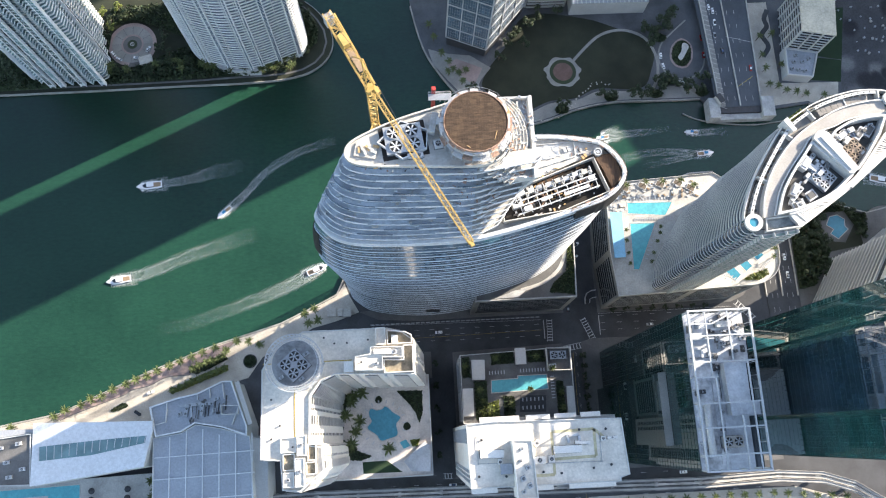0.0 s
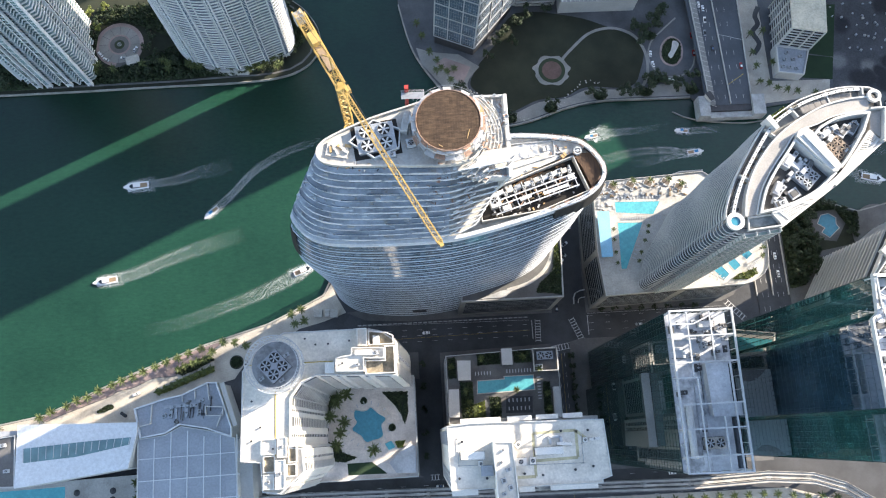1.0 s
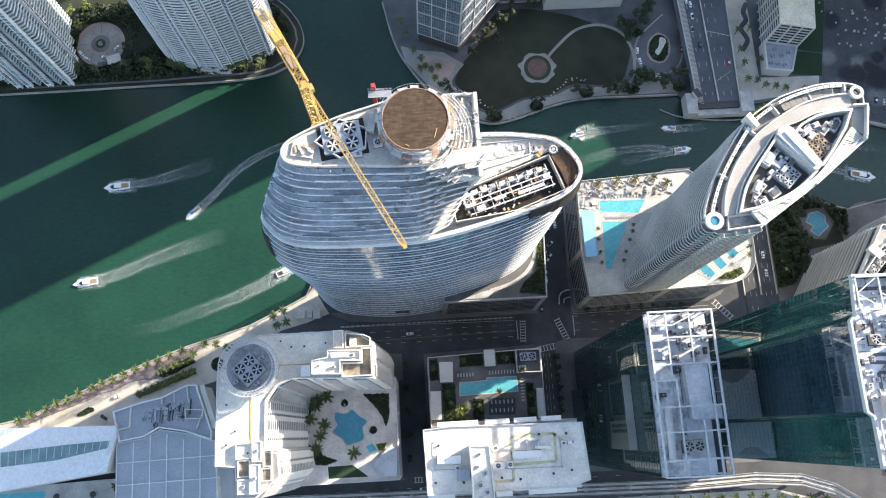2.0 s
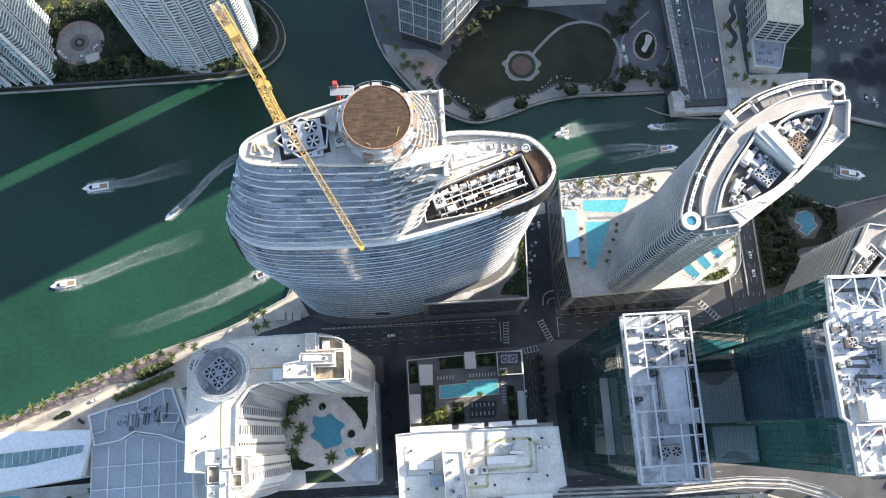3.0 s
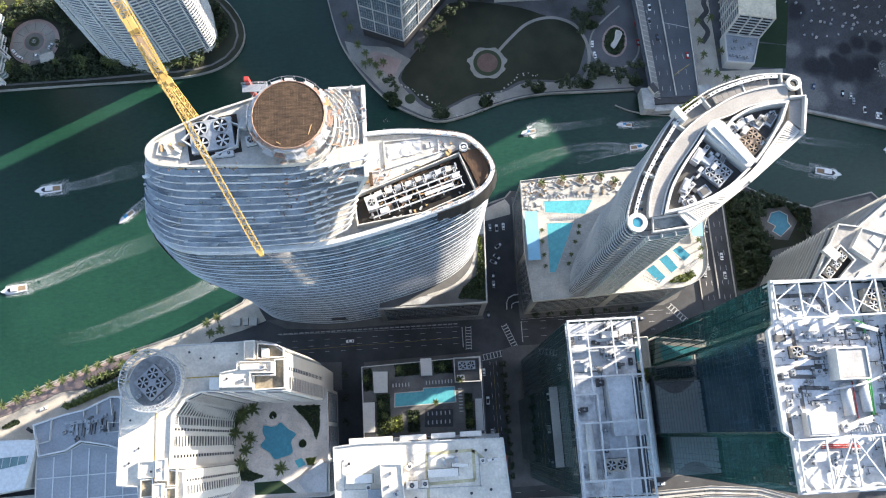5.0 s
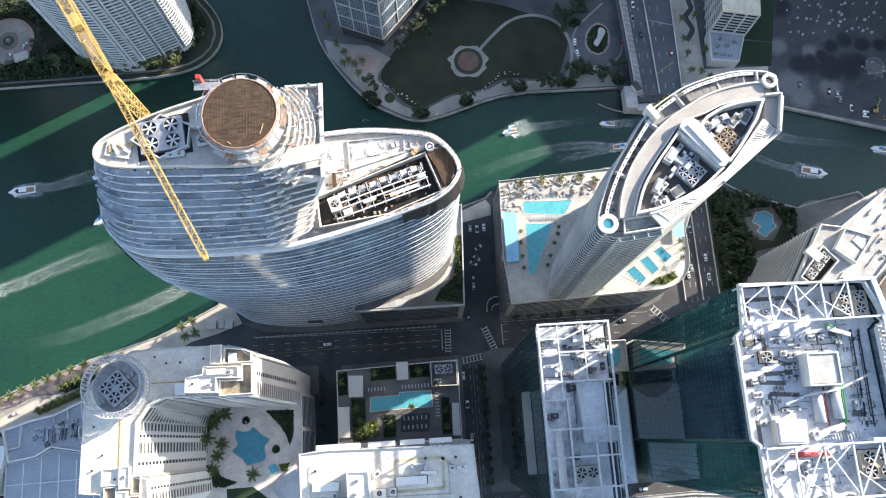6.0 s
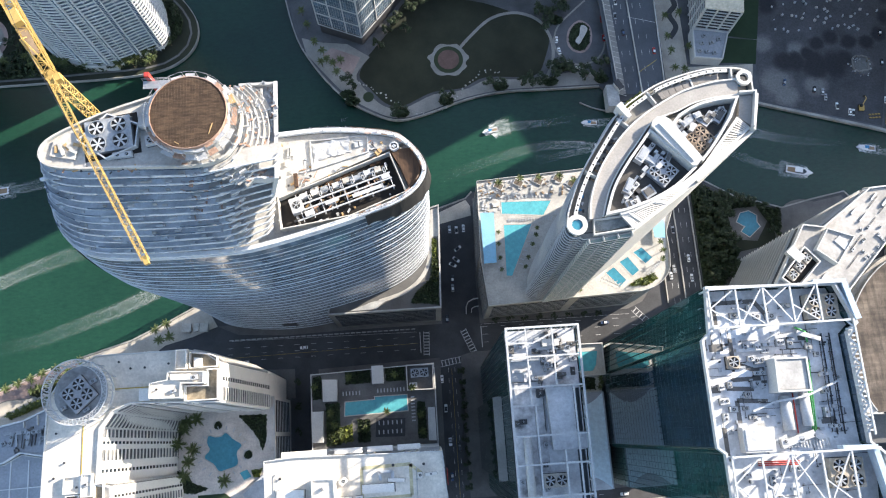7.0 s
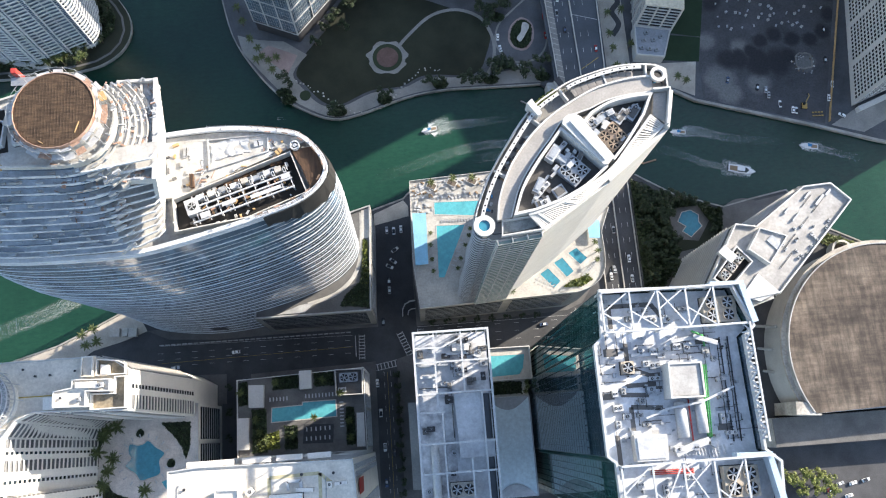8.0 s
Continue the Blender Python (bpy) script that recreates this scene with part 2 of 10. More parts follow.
# Brighter leaf tone; beds in sun carry the sunlight in this colour.
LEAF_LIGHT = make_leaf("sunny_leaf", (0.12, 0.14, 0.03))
BARK = surface("bark", (0.16, 0.12, 0.09), 0.6, 4.0, 1.0, 0.9)
CARPAINT = make_paint("car_paint")
HULL = surface("white_hull", (0.80, 0.80, 0.79), 0.92, 3.0, 0.5, 0.25)
SKIN_BLUE = surface("blue_hull", (0.05, 0.22, 0.42), 0.9, 3.0, 0.5, 0.25)
WOOD_DECK = surface("teak_deck", (0.30, 0.21, 0.13), 0.75, 3.0, 0.6, 0.7)


# ---- building helpers ----
class Shape:
    """Gathers boxes, prisms, beams and tubes into one mesh."""

    def __init__(self):
        self.v, self.f = [], []

    def add(self, verts, faces):
        k = len(self.v)
        self.v.extend(verts)
        self.f.extend([tuple(i + k for i in f) for f in faces])
        return self

    def box(self, x0, x1, y0, y1, z0, z1):
        v = [(x0, y0, z0), (x1, y0, z0), (x1, y1, z0), (x0, y1, z0), (x0, y0, z1), (x1, y0, z1), (x1, y1, z1), (x0, y1, z1)]
        return self.add(v, [(3, 2, 1, 0), (4, 5, 6, 7), (0, 1, 5, 4), (1, 2, 6, 5), (2, 3, 7, 6), (3, 0, 4, 7)])

    def block(self, cx, cy, z0, lx, ly, h, turn=0.0):
        c, s = math.cos(radians(turn)), math.sin(radians(turn))
        p = [(cx + c * a * lx / 2 - s * b * ly / 2, cy + s * a * lx / 2 + c * b * ly / 2) for a, b in ((-1, -1), (1, -1), (1, 1), (-1, 1))]
        return self.prism(p, z0, z0 + h)

    def prism(self, poly, z0, z1, top=None):
        poly = ccw(poly)
        top = ccw(top) if top else poly
        n = len(poly)
        v = [(x, y, z0) for x, y in poly] + [(x, y, z1) for x, y in top]
        f = [tuple(range(n - 1, -1, -1)), tuple(range(n, 2 * n))] + [(i, (i + 1) % n, n + (i + 1) % n, n + i) for i in range(n)]
        return self.add(v, f)

    def ring(self, outer, inner, z0, z1):
        """A wall between two outlines with as many points."""
        outer, inner = ccw(outer), ccw(inner)
        n = len(outer)
        v = [(x, y, z) for z in (z0, z1) for x, y in outer] + [(x, y, z) for z in (z0, z1) for x, y in inner]
        f = []
        for i in range(n):
            j = (i + 1) % n
            f += [(i, j, n + j, n + i), (2 * n + j, 2 * n + i, 3 * n + i, 3 * n + j), (n + i, n + j, 3 * n + j, 3 * n + i), (j, i, 2 * n + i, 2 * n + j)]
        return self.add(v, f)

    def beam(self, p, q, w, h=None):
        p, q = Vector(p), Vector(q)
        d = (q - p).normalized()
        s = d.cross(Vector((0, 0, 1)))
        s = Vector((1, 0, 0)) if s.length < 1e-3 else s.normalized()
        u = s.cross(d)
        a, b = s * (w / 2), u * ((h or w) / 2)
        v = [tuple(e + i * a + j * b) for e in (p, q) for i, j in ((-1, -1), (1, -1), (1, 1), (-1, 1))]
        return self.add(v, [(0, 1, 2, 3), (7, 6, 5, 4), (0, 4, 5, 1), (1, 5, 6, 2), (2, 6, 7, 3), (3, 7, 4, 0)])

    def cyl(self, cx, cy, z0, z1, r, n=16, r1=None):
        r1 = r if r1 is None else r1
        a = [(math.cos(2 * math.pi * i / n), math.sin(2 * math.pi * i / n)) for i in range(n)]
        return self.prism([(cx + r * c, cy + r * s) for c, s in a], z0, z1, [(cx + r1 * c, cy + r1 * s) for c, s in a])

    def sheet(self, poly, z):
        self.add([(x, y, z) for x, y in ccw(poly)], [tuple(range(len(poly)))])
        return self

    def tube(self, pts, r, n=6):
        for p, q in zip(pts, pts[1:]):
            p, q = Vector(p), Vector(q)
            d = (q - p).normalized()
            s = d.cross(Vector((0, 0, 1)))
            s = Vector((1, 0, 0)) if s.length < 1e-3 else s.normalized()
            u = s.cross(d)
            v = [tuple(e + r * (math.cos(2 * math.pi * i / n) * s + math.sin(2 * math.pi * i / n) * u)) for e in (p, q) for i in range(n)]
            self.add(v, [(i, i + n, (i + 1) % n + n, (i + 1) % n) for i in range(n)] + [tuple(range(n)), tuple(range(2 * n - 1, n - 1, -1))])
        return self

    def mesh(self, name, mat, base=(0, 0, 0), smooth=False):
        me = bpy.data.meshes.new(name)
        me.from_pydata([(x - base[0], y - base[1], z - base[2]) for x, y, z in self.v], [], self.f)
        me.materials.append(mat)
        if smooth:
            me.polygons.foreach_set("use_smooth", [True] * len(me.polygons))
        me.update()
        return me


def ccw(poly):
    a = sum(p[0] * q[1] - q[0] * p[1] for p, q in zip(poly, list(poly[1:]) + [poly[0]]))
    return list(poly) if a > 0 else list(reversed(poly))


def inset(poly, d):
    """The outline drawn in by d metres (out, if d is negative)."""
    poly = ccw(poly)
    out = []
    n = len(poly)
    for i in range(n):
        p, q, r = Vector(poly[i - 1]), Vector(poly[i]), Vector(poly[(i + 1) % n])
        e, g = (q - p).normalized(), (r - q).normalized()
        a, b = Vector((-e.y, e.x)), Vector((-g.y, g.x))
        m = a + b
        m = m / max(m.dot(a), 0.3) if m.length > 1e-6 else a
        out.append((q.x + m.x * d, q.y + m.y * d))
    return out


def smooth_loop(ctrl, n):
    """A closed curve through the control points, n points evenly along it."""
    k = len(ctrl)
    dense = []
    for i in range(k):
        p0, p1, p2, p3 = (Vector(ctrl[(i + j - 1) % k]) for j in range(4))
        for s in range(16):
            t = s / 16
            dense.append(0.5 * (2 * p1 + (p2 - p0) * t + (2 * p0 - 5 * p1 + 4 * p2 - p3) * t * t + (3 * p1 - p0 - 3 * p2 + p3) * t ** 3))
    dense.append(dense[0])
    acc = [0.0]
    for a, b in zip(dense, dense[1:]):
        acc.append(acc[-1] + (b - a).length)
    out, j = [], 0
    for i in range(n):
        s = acc[-1] * i / n
        while acc[j + 1] < s:
            j += 1
        f = (s - acc[j]) / max(acc[j + 1] - acc[j], 1e-9)
        w = dense[j].lerp(dense[j + 1], f)
        out.append((w.x, w.y))
    return out


def along(p, q, step):
    """Points from p to q about step apart, both ends in."""
    n = max(1, round(math.dist(p, q) / step))
    return [(p[0] + (q[0] - p[0]) * i / n, p[1] + (q[1] - p[1]) * i / n) for i in range(n + 1)]


def thing(name, at, label, category, group="", kind=""):
    ob = new(name)
    ob.location = at
    ob.empty_display_size = 0.5
    return tagged(ob, label, category, group, kind)


def base_of(ob):
    b = Vector(ob.location)
    while ob.parent:
        ob = ob.parent
        b += Vector(ob.location)
    return b


def part(name, shape, mat, parent, label="", smooth=False, kind=""):
    """One mesh object under a thing or a part; the shape is in world metres."""
    ob = new(name, shape.mesh(name, mat, base_of(parent), smooth))
    ob.parent = parent
    return tagged(ob, label, "", "", kind)


def whole(name, shape, mat, label, category, kind="structure", smooth=False):
    """A piece of the setting, or a thing of one piece."""
    return tagged(new(name, shape.mesh(name, mat, (0, 0, 0), smooth)), label, category, "", kind)


# ---- water and land ----
WATER_Z, ROAD_Z, GROUND = 0.0, 1.85, 2.0
water = Shape().sheet([(-2500, -2500), (2500, -2500), (2500, 2500), (-2500, 2500)], WATER_Z)
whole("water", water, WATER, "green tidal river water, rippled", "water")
NEAR = [(-1500, -150), (-600, -40), (-258, 19), (-221, 25), (-167, 48), (-125, 63), (-86, 74), (-64, 84), (-50, 91), (-44, 104), (-24, 122), (10, 130), (74, 136), (92, 141), (114, 148), (118, 152), (190, 155),
        (255, 154), (277, 140), (306, 130), (324, 134), (346, 138), (368, 112), (395, 98), (600, 30), (1500, -120), (1500, -1500), (-1500, -1500)]
ISLE_TIP = [(-150, 240.6), (-113, 241.0), (-90, 242.2), (-77, 244.0), (-66.5, 247.0), (-57.5, 252.6), (-51.6, 260), (-49.0, 269), (-50.4, 279), (-55, 288), (-61, 296), (-68, 302)]
KEY = [(-1500, 236), (-277, 238.4), (-205, 239.4)] + ISLE_TIP + [(-120, 420), (-300, 1500), (-1500, 1500)]
FAR = [(0, 400), (6, 296), (14, 262), (28, 237), (43, 219), (57, 209), (74, 202), (91, 204), (119, 213), (144, 217), (175, 217), (204, 217), (213, 209), (250, 207), (281, 211), (300, 200), (374, 178), (410, 166), (700, 90), (1500, -10), (1500, 1500), (-40, 1500)]
whole("ground_near_bank", Shape().prism(NEAR, -3.0, ROAD_Z), ASPHALT, "dark asphalt ground along the river", "ground")
whole("ground_island", Shape().prism(KEY, -3.0, ROAD_Z), LAWN, "dark garden ground of the island bank", "ground")
whole("ground_far_bank", Shape().prism(FAR, -3.0, ROAD_Z), ASPHALT_OLD, "asphalt ground of the opposite bank", "ground")

# ---- shared kit: walls of glass, rooftop machines, plants, cars ----
def curtain(parent, p, q, z0, z1, bay, floor, pane_mat, bar_mat, bar=0.14, proud=0.12, label=""):
    """Panes and bars on one upright wall from p to q; the outside is to the right of that way."""
    d = Vector((q[0] - p[0], q[1] - p[1]))
    ln = d.length
    d.normalize()
    nrm = Vector((d.y, -d.x))
    nb, nf = max(1, round(ln / bay)), max(1, round((z1 - z0) / floor))
    panes, bars = Shape(), Shape()
    rnd = random.Random(round(ln * 10 + z1))
    for i in range(nb):
        for k in range(nf):
            a, b = ln * i / nb + 0.02, ln * (i + 1) / nb - 0.02
            u, w = z0 + (z1 - z0) * k / nf + 0.02, z0 + (z1 - z0) * (k + 1) / nf - 0.02
            t = [rnd.uniform(0.024, 0.03) for _ in range(3)]
            t.append(t[0] + t[2] - t[1])
            v = [(p[0] + d.x * s + nrm.x * o, p[1] + d.y * s + nrm.y * o, h) for (s, h), o in zip(((a, u), (b, u), (b, w), (a, w)), t)]
            panes.add(v, [(0, 1, 2, 3)])
    for i in range(nb + 1):
        s = ln * i / nb
        c = (p[0] + d.x * s + nrm.x * proud / 2, p[1] + d.y * s + nrm.y * proud / 2)
        bars.block(c[0], c[1], z0, bar, proud + 0.1, z1 - z0, math.degrees(math.atan2(d.y, d.x)))
    for k in range(nf + 1):
        h = z0 + (z1 - z0) * k / nf
        m = (p[0] + d.x * ln / 2 + nrm.x * (proud - 0.03) / 2, p[1] + d.y * ln / 2 + nrm.y * (proud - 0.03) / 2)
        bars.block(m[0], m[1], h - bar / 2, ln, proud + 0.07, bar, math.degrees(math.atan2(d.y, d.x)))
    g = part("glazing", panes, pane_mat, parent, label, kind="stuff")
    part("mullion_grid", bars, bar_mat, g)
    return g


def railing(parent, pts, z, h=1.1, mat=None, step=2.5, closed=False):
    """Posts and two rails along a line."""
    s = Shape()
    line = list(pts) + ([pts[0]] if closed else [])
    for p, q in zip(line, line[1:]):
        for x, y in along(p, q, step):
            s.beam((x, y, z), (x, y, z + h), 0.09)
        for k in (0.55, 1.0):
            s.beam((*p, z + h * k), (*q, z + h * k), 0.08)
    return part("railing", s, mat or STEEL_WHITE, parent)


def parapet(parent, poly, z, h=1.1, w=0.4, mat=None, name="parapet"):
    return part(name, Shape().ring(poly, inset(poly, w), z, z + h), mat or STUCCO, parent)


def fan_rotor_shape(cx, cy, z, r, blades=6):
    """One star-shaped sheet: a hub with its blades."""
    loop = []
    for i in range(blades):
        a = 2 * math.pi * (i + 0.2) / blades
        for q, da in ((0.2, -0.4), (0.93, -0.17), (0.93, 0.17), (0.2, 0.4)):
            loop.append((cx + r * q * math.cos(a + da), cy + r * q * math.sin(a + da)))
    return Shape().prism(loop, z + 0.12, z + 0.24)


def cooling_tower(cx, cy, z, lx, ly, h, nx, ny, turn, body_mat, label, group="rooftop cooling towers", rotor=None):
    """A boxed cooling tower with nx by ny round fans in its top."""
    t = thing("cooling_tower", (cx, cy, z), label, "cooling tower", group)
    c, s = math.cos(radians(turn)), math.sin(radians(turn))
    part("casing", Shape().block(cx, cy, z, lx, ly, h * 0.92, turn), body_mat, t)
    lid = Shape()
    r = min(lx / nx, ly / ny) * 0.44
    part("base_frame", Shape().block(cx, cy, z, lx + 0.5, ly + 0.5, 0.35, turn), STEEL_DARK, t)
    lid.block(cx, cy, z + h * 0.92 + 0.004, lx + 0.25, ly + 0.25, 0.12, turn)
    part("deck", lid, body_mat, t)
    for i in range(nx):
        for j in range(ny):
            a, b = lx * ((i + 0.5) / nx - 0.5), ly * ((j + 0.5) / ny - 0.5)
            x, y = cx + c * a - s * b, cy + s * a + c * b
            n = 20
            o = [(x + (r + 0.12) * math.cos(2 * math.pi * k / n), y + (r + 0.12) * math.sin(2 * math.pi * k / n)) for k in range(n)]
            e = [(x + r * math.cos(2 * math.pi * k / n), y + r * math.sin(2 * math.pi * k / n)) for k in range(n)]
            f = part("fan_cowl", Shape().ring(o, e, z + h * 0.92 + 0.124, z + h + 0.45), body_mat, t)
            part("fan_well", Shape().cyl(x, y, z + h * 0.92 + 0.126, z + h * 0.92 + 0.16, r, n), BLACK, f)
            part("fan_rotor", fan_rotor_shape(x, y, z + h + 0.02, r), rotor or STEEL_GREY, f)
    return t


def ac_box(cx, cy, z, lx, ly, h, turn=0.0, mat=None, label="white boxed air handler on a roof", fans=1, group="rooftop air handlers"):
    t = thing("air_handler", (cx, cy, z), label, "air conditioner", group)
    part("skid", Shape().block(cx, cy, z, lx * 1.05, ly * 1.08, 0.2, turn), STEEL_DARK, t)
    part("cabinet", Shape().block(cx, cy, z + 0.2, lx, ly, h - 0.2, turn), mat or STEEL_WHITE, t)
    c, s = math.cos(radians(turn)), math.sin(radians(turn))
    for i in range(fans):
        a = lx * ((i + 0.5) / fans - 0.5)
        x, y = cx + c * a, cy + s * a
        r = min(ly, lx / fans) * 0.32
        f = part("fan_grille", Shape().cyl(x, y, z + h, z + h + 0.18, r, 14), BLACK, t)
        part("fan_rotor", fan_rotor_shape(x, y, z + h + 0.1, r * 0.95, 5), STEEL_GREY, f)
    return t


def duct(pts, z, w, h, name="roof_duct", mat=None, label="white insulated roof duct", group="roof ducts"):
    cx, cy = pts[0]
    t = thing(name, (cx, cy, z), label, "duct", group)
    for p, q in zip(pts, pts[1:]):
        part("duct_run", Shape().beam((*p, z + h / 2 + 0.25), (*q, z + h / 2 + 0.25), w, h), mat or STEEL_WHITE, t)
        for x, y in along(p, q, 3.0):
            part("duct_stand", Shape().block(x, y, z, 0.2, w * 0.8, 0.26), STEEL_GREY, t)
    return t


def pipe_run(pts, r, mat, label, stands=4.0):
    t = thing("pipe_run", pts[0], label, "pipe", "rooftop pipes")
    part("pipe", Shape().tube(pts, r, 8), mat, t, smooth=True)
    for p, q in zip(pts, pts[1:]):
        n = max(1, int(math.dist(p, q) / stands))
        for i in range(n + 1):
            f = i / n
            x, y, z = (p[k] + (q[k] - p[k]) * f for k in range(3))
            part("pipe_saddle", Shape().block(x, y, z - r - 0.35, 0.5, 0.5, 0.36), CONCRETE, t)
    return t


def frond_mesh(name, length, mat, seed):
    """One arched palm frond with leaflets, from the origin along +x."""
    rnd = random.Random(seed)
    s = Shape()
    n = 9
    spine = [(length * i / n, 0.0, length * (0.42 * (i / n) - 0.75 * (i / n) ** 2)) for i in range(n + 1)]
    for i in range(1, n + 1):
        x, y, z = spine[i]
        w = length * 0.2 * math.sin(math.pi * min(0.95, 0.15 + i / n * 0.85)) + 0.12
        for side in (-1, 1):
            for k in range(2):
                xx = x - length / n * 0.5 * k
                tip = (xx + w * 0.8, side * w * rnd.uniform(0.85, 1.1), z - w * rnd.uniform(0.3, 0.7))
                s.add([(xx - 0.12, 0, z + 0.02), (xx + 0.12, 0, z), tip], [(0, 1, 2)])
    s.tube(spine[::3], 0.05, 4)
    return s.mesh(name, mat)


FRONDS = [frond_mesh("frond", 3.1, PALM, 1), frond_mesh("frond", 2.7, PALM, 2)]


def palm_crown(name, seed):
    """A whole crown of fronds in one mesh, for palms that stay far off."""
    rnd = random.Random(seed)
    s = Shape()
    for i in range(15):
        me = FRONDS[i % 2]
        up = rnd.uniform(-10, 30) if i % 3 else rnd.uniform(25, 55)
        k = rnd.uniform(0.85, 1.15)
        m = pose(0, 0, 0, 0, -up, 48 * i + rnd.uniform(-14, 14)) @ Matrix.Diagonal((k, k, k, 1))
        s.add([tuple(m @ v.co) for v in me.vertices], [tuple(p.vertices) for p in me.polygons])
    return s.mesh(name, PALM)


PALM_CROWNS = [palm_crown("crown", 31), palm_crown("crown", 32), palm_crown("crown", 33)]
PALM_COUNT = [0]


def palm(x, y, z, h=8.0, size=1.0, label="green fan palm with a slender trunk", group="palms"):
    PALM_COUNT[0] += 1
    rnd = random.Random(PALM_COUNT[0])
    t = thing("palm_tree", (x, y, z), label, "palm tree", group)
    lean = (rnd.uniform(-0.5, 0.5), rnd.uniform(-0.5, 0.5))
    s = Shape()
    for k in range(4):
        f, g = k / 4, (k + 1) / 4
        s.tube([(x + lean[0] * f * f, y + lean[1] * f * f, z + h * f), (x + lean[0] * g * g, y + lean[1] * g * g, z + h * g)], 0.24 - 0.08 * f, 7)
    part("trunk", s, BARK, t)
    top = Vector((lean[0], lean[1], h))
    if group != "promenade palms":
        c = new("crown", rnd.choice(PALM_CROWNS))
        c.parent = t
        c.matrix_local = Matrix.Translation(top) @ pose(0, 0, 0, 0, 0, rnd.uniform(0, 360)) @ Matrix.Diagonal((size, size, size, 1))
        return t
    n = 15
    for i in range(n):
        f = new("frond", FRONDS[i % 2])
        f.parent = t
        up = rnd.uniform(-10, 30) if i % 3 else rnd.uniform(25, 55)
        k = size * rnd.uniform(0.85, 1.15)
        f.matrix_local = Matrix.Translation(top) @ pose(0, 0, 0, 0, -up, 360 * i / n * 2 + rnd.uniform(-14, 14)) @ Matrix.Diagonal((k, k, k, 1))
    return t


def crown_mesh(name, mat, seed, leaves=520, rx=1.0, rz=0.7):
    """A crown of many small leaf tufts gathered in uneven clumps, about one metre in radius."""
    rnd = random.Random(seed)
    s = Shape()
    clumps = []
    for _ in range(11):
        a, r = rnd.uniform(0, 6.28), rnd.uniform(0.15, 0.78)
        clumps.append((r * math.cos(a) * rx, r * math.sin(a) * rx, rnd.uniform(-0.3, 0.55) * rz, rnd.uniform(0.22, 0.42)))
    for _ in range(leaves):
        cx, cy, cz, cr = rnd.choice(clumps)
        v = Vector((rnd.gauss(0, 1), rnd.gauss(0, 1), rnd.gauss(0, 1))).normalized() * cr * rnd.uniform(0.55, 1.05)
        c = Vector((cx, cy, cz)) + v
        d = (v.normalized() + Vector((rnd.uniform(-0.7, 0.7), rnd.uniform(-0.7, 0.7), rnd.uniform(0, 0.9)))).normalized()
        u = d.orthogonal().normalized()
        w = d.cross(u)
        k = rnd.uniform(0.05, 0.1)
        s.add([tuple(c - u * k - w * k * 0.6), tuple(c + u * k - w * k * 0.6), tuple(c + u * k * 0.7 + w * k), tuple(c - u * k * 0.8 + w * k * 0.9)], [(0, 1, 2, 3)])
    return s.mesh(name, mat)


CROWNS = [crown_mesh("crown", LEAF, 11), crown_mesh("crown", LEAF, 12), crown_mesh("crown", LEAF, 13)]
CROWNS_LIGHT = [crown_mesh("crown", LEAF_LIGHT, 21), crown_mesh("crown", LEAF_LIGHT, 22)]
TREE_COUNT = [0]


def tree(x, y, z, r=3.5, h=6.0, light=False, label="dark green broad-crowned tree", group="trees"):
    TREE_COUNT[0] += 1
    rnd = random.Random(100 + TREE_COUNT[0])
    t = thing("tree", (x, y, z), label, "tree", group)
    s = Shape().cyl(x, y, z, z + h * 0.55, 0.28, 8, 0.18)
    for i in range(5):
        a = 6.28 * i / 5 + rnd.uniform(-0.4, 0.4)
        s.tube([(x, y, z + h * 0.45), (x + math.cos(a) * r * 0.55, y + math.sin(a) * r * 0.55, z + h * 0.8)], 0.09, 5)
    part("trunk", s, BARK, t)
    c = new("crown", rnd.choice(CROWNS_LIGHT if light else CROWNS))
    c.parent = t
    k = rnd.uniform(0.92, 1.12)
    c.matrix_local = pose(0, 0, h * 0.82, 0, 0, rnd.uniform(0, 360)) @ Matrix.Diagonal((r * k, r / k, r * 0.75, 1))
    return t


def shrubs(name, poly, z, mat, n, h, label, seed=5, size=0.5):
    """A bed of low planting: many small leaves over an area, as one mass."""
    rnd = random.Random(seed)
    s = Shape()
    xs, ys = [p[0] for p in poly], [p[1] for p in poly]
    pts = ccw(poly)

    def inside(x, y):
        r = False
        for (x0, y0), (x1, y1) in zip(pts, pts[1:] + pts[:1]):
            if (y0 > y) != (y1 > y) and x < (x1 - x0) * (y - y0) / (y1 - y0) + x0:
                r = not r
        return r
    made = 0
    while made < n:
        x, y = rnd.uniform(min(xs), max(xs)), rnd.uniform(min(ys), max(ys))
        if not inside(x, y):
            continue
        made += 1
        hz = z + h * (0.25 + 0.75 * abs(noise.noise((x * 0.35, y * 0.35, 0.0)) * 1.6)) * rnd.uniform(0.4, 1.0)
        d = Vector((rnd.uniform(-1, 1), rnd.uniform(-1, 1), rnd.uniform(0.3, 1))).normalized()
        u = d.orthogonal().normalized() * size * rnd.uniform(0.5, 1)
        w = d.cross(u.normalized()) * size * rnd.uniform(0.5, 1)
        c = Vector((x, y, hz))
        s.add([tuple(c - u - w), tuple(c + u - w), tuple(c + u * 0.6 + w), tuple(c - u * 0.7 + w * 0.9)], [(0, 1, 2, 3)])
    s.prism(inset(poly, 0.15), z, z + 0.12)
    return tagged(new(name, s.mesh(name, mat)), label, "planting", "", "stuff")


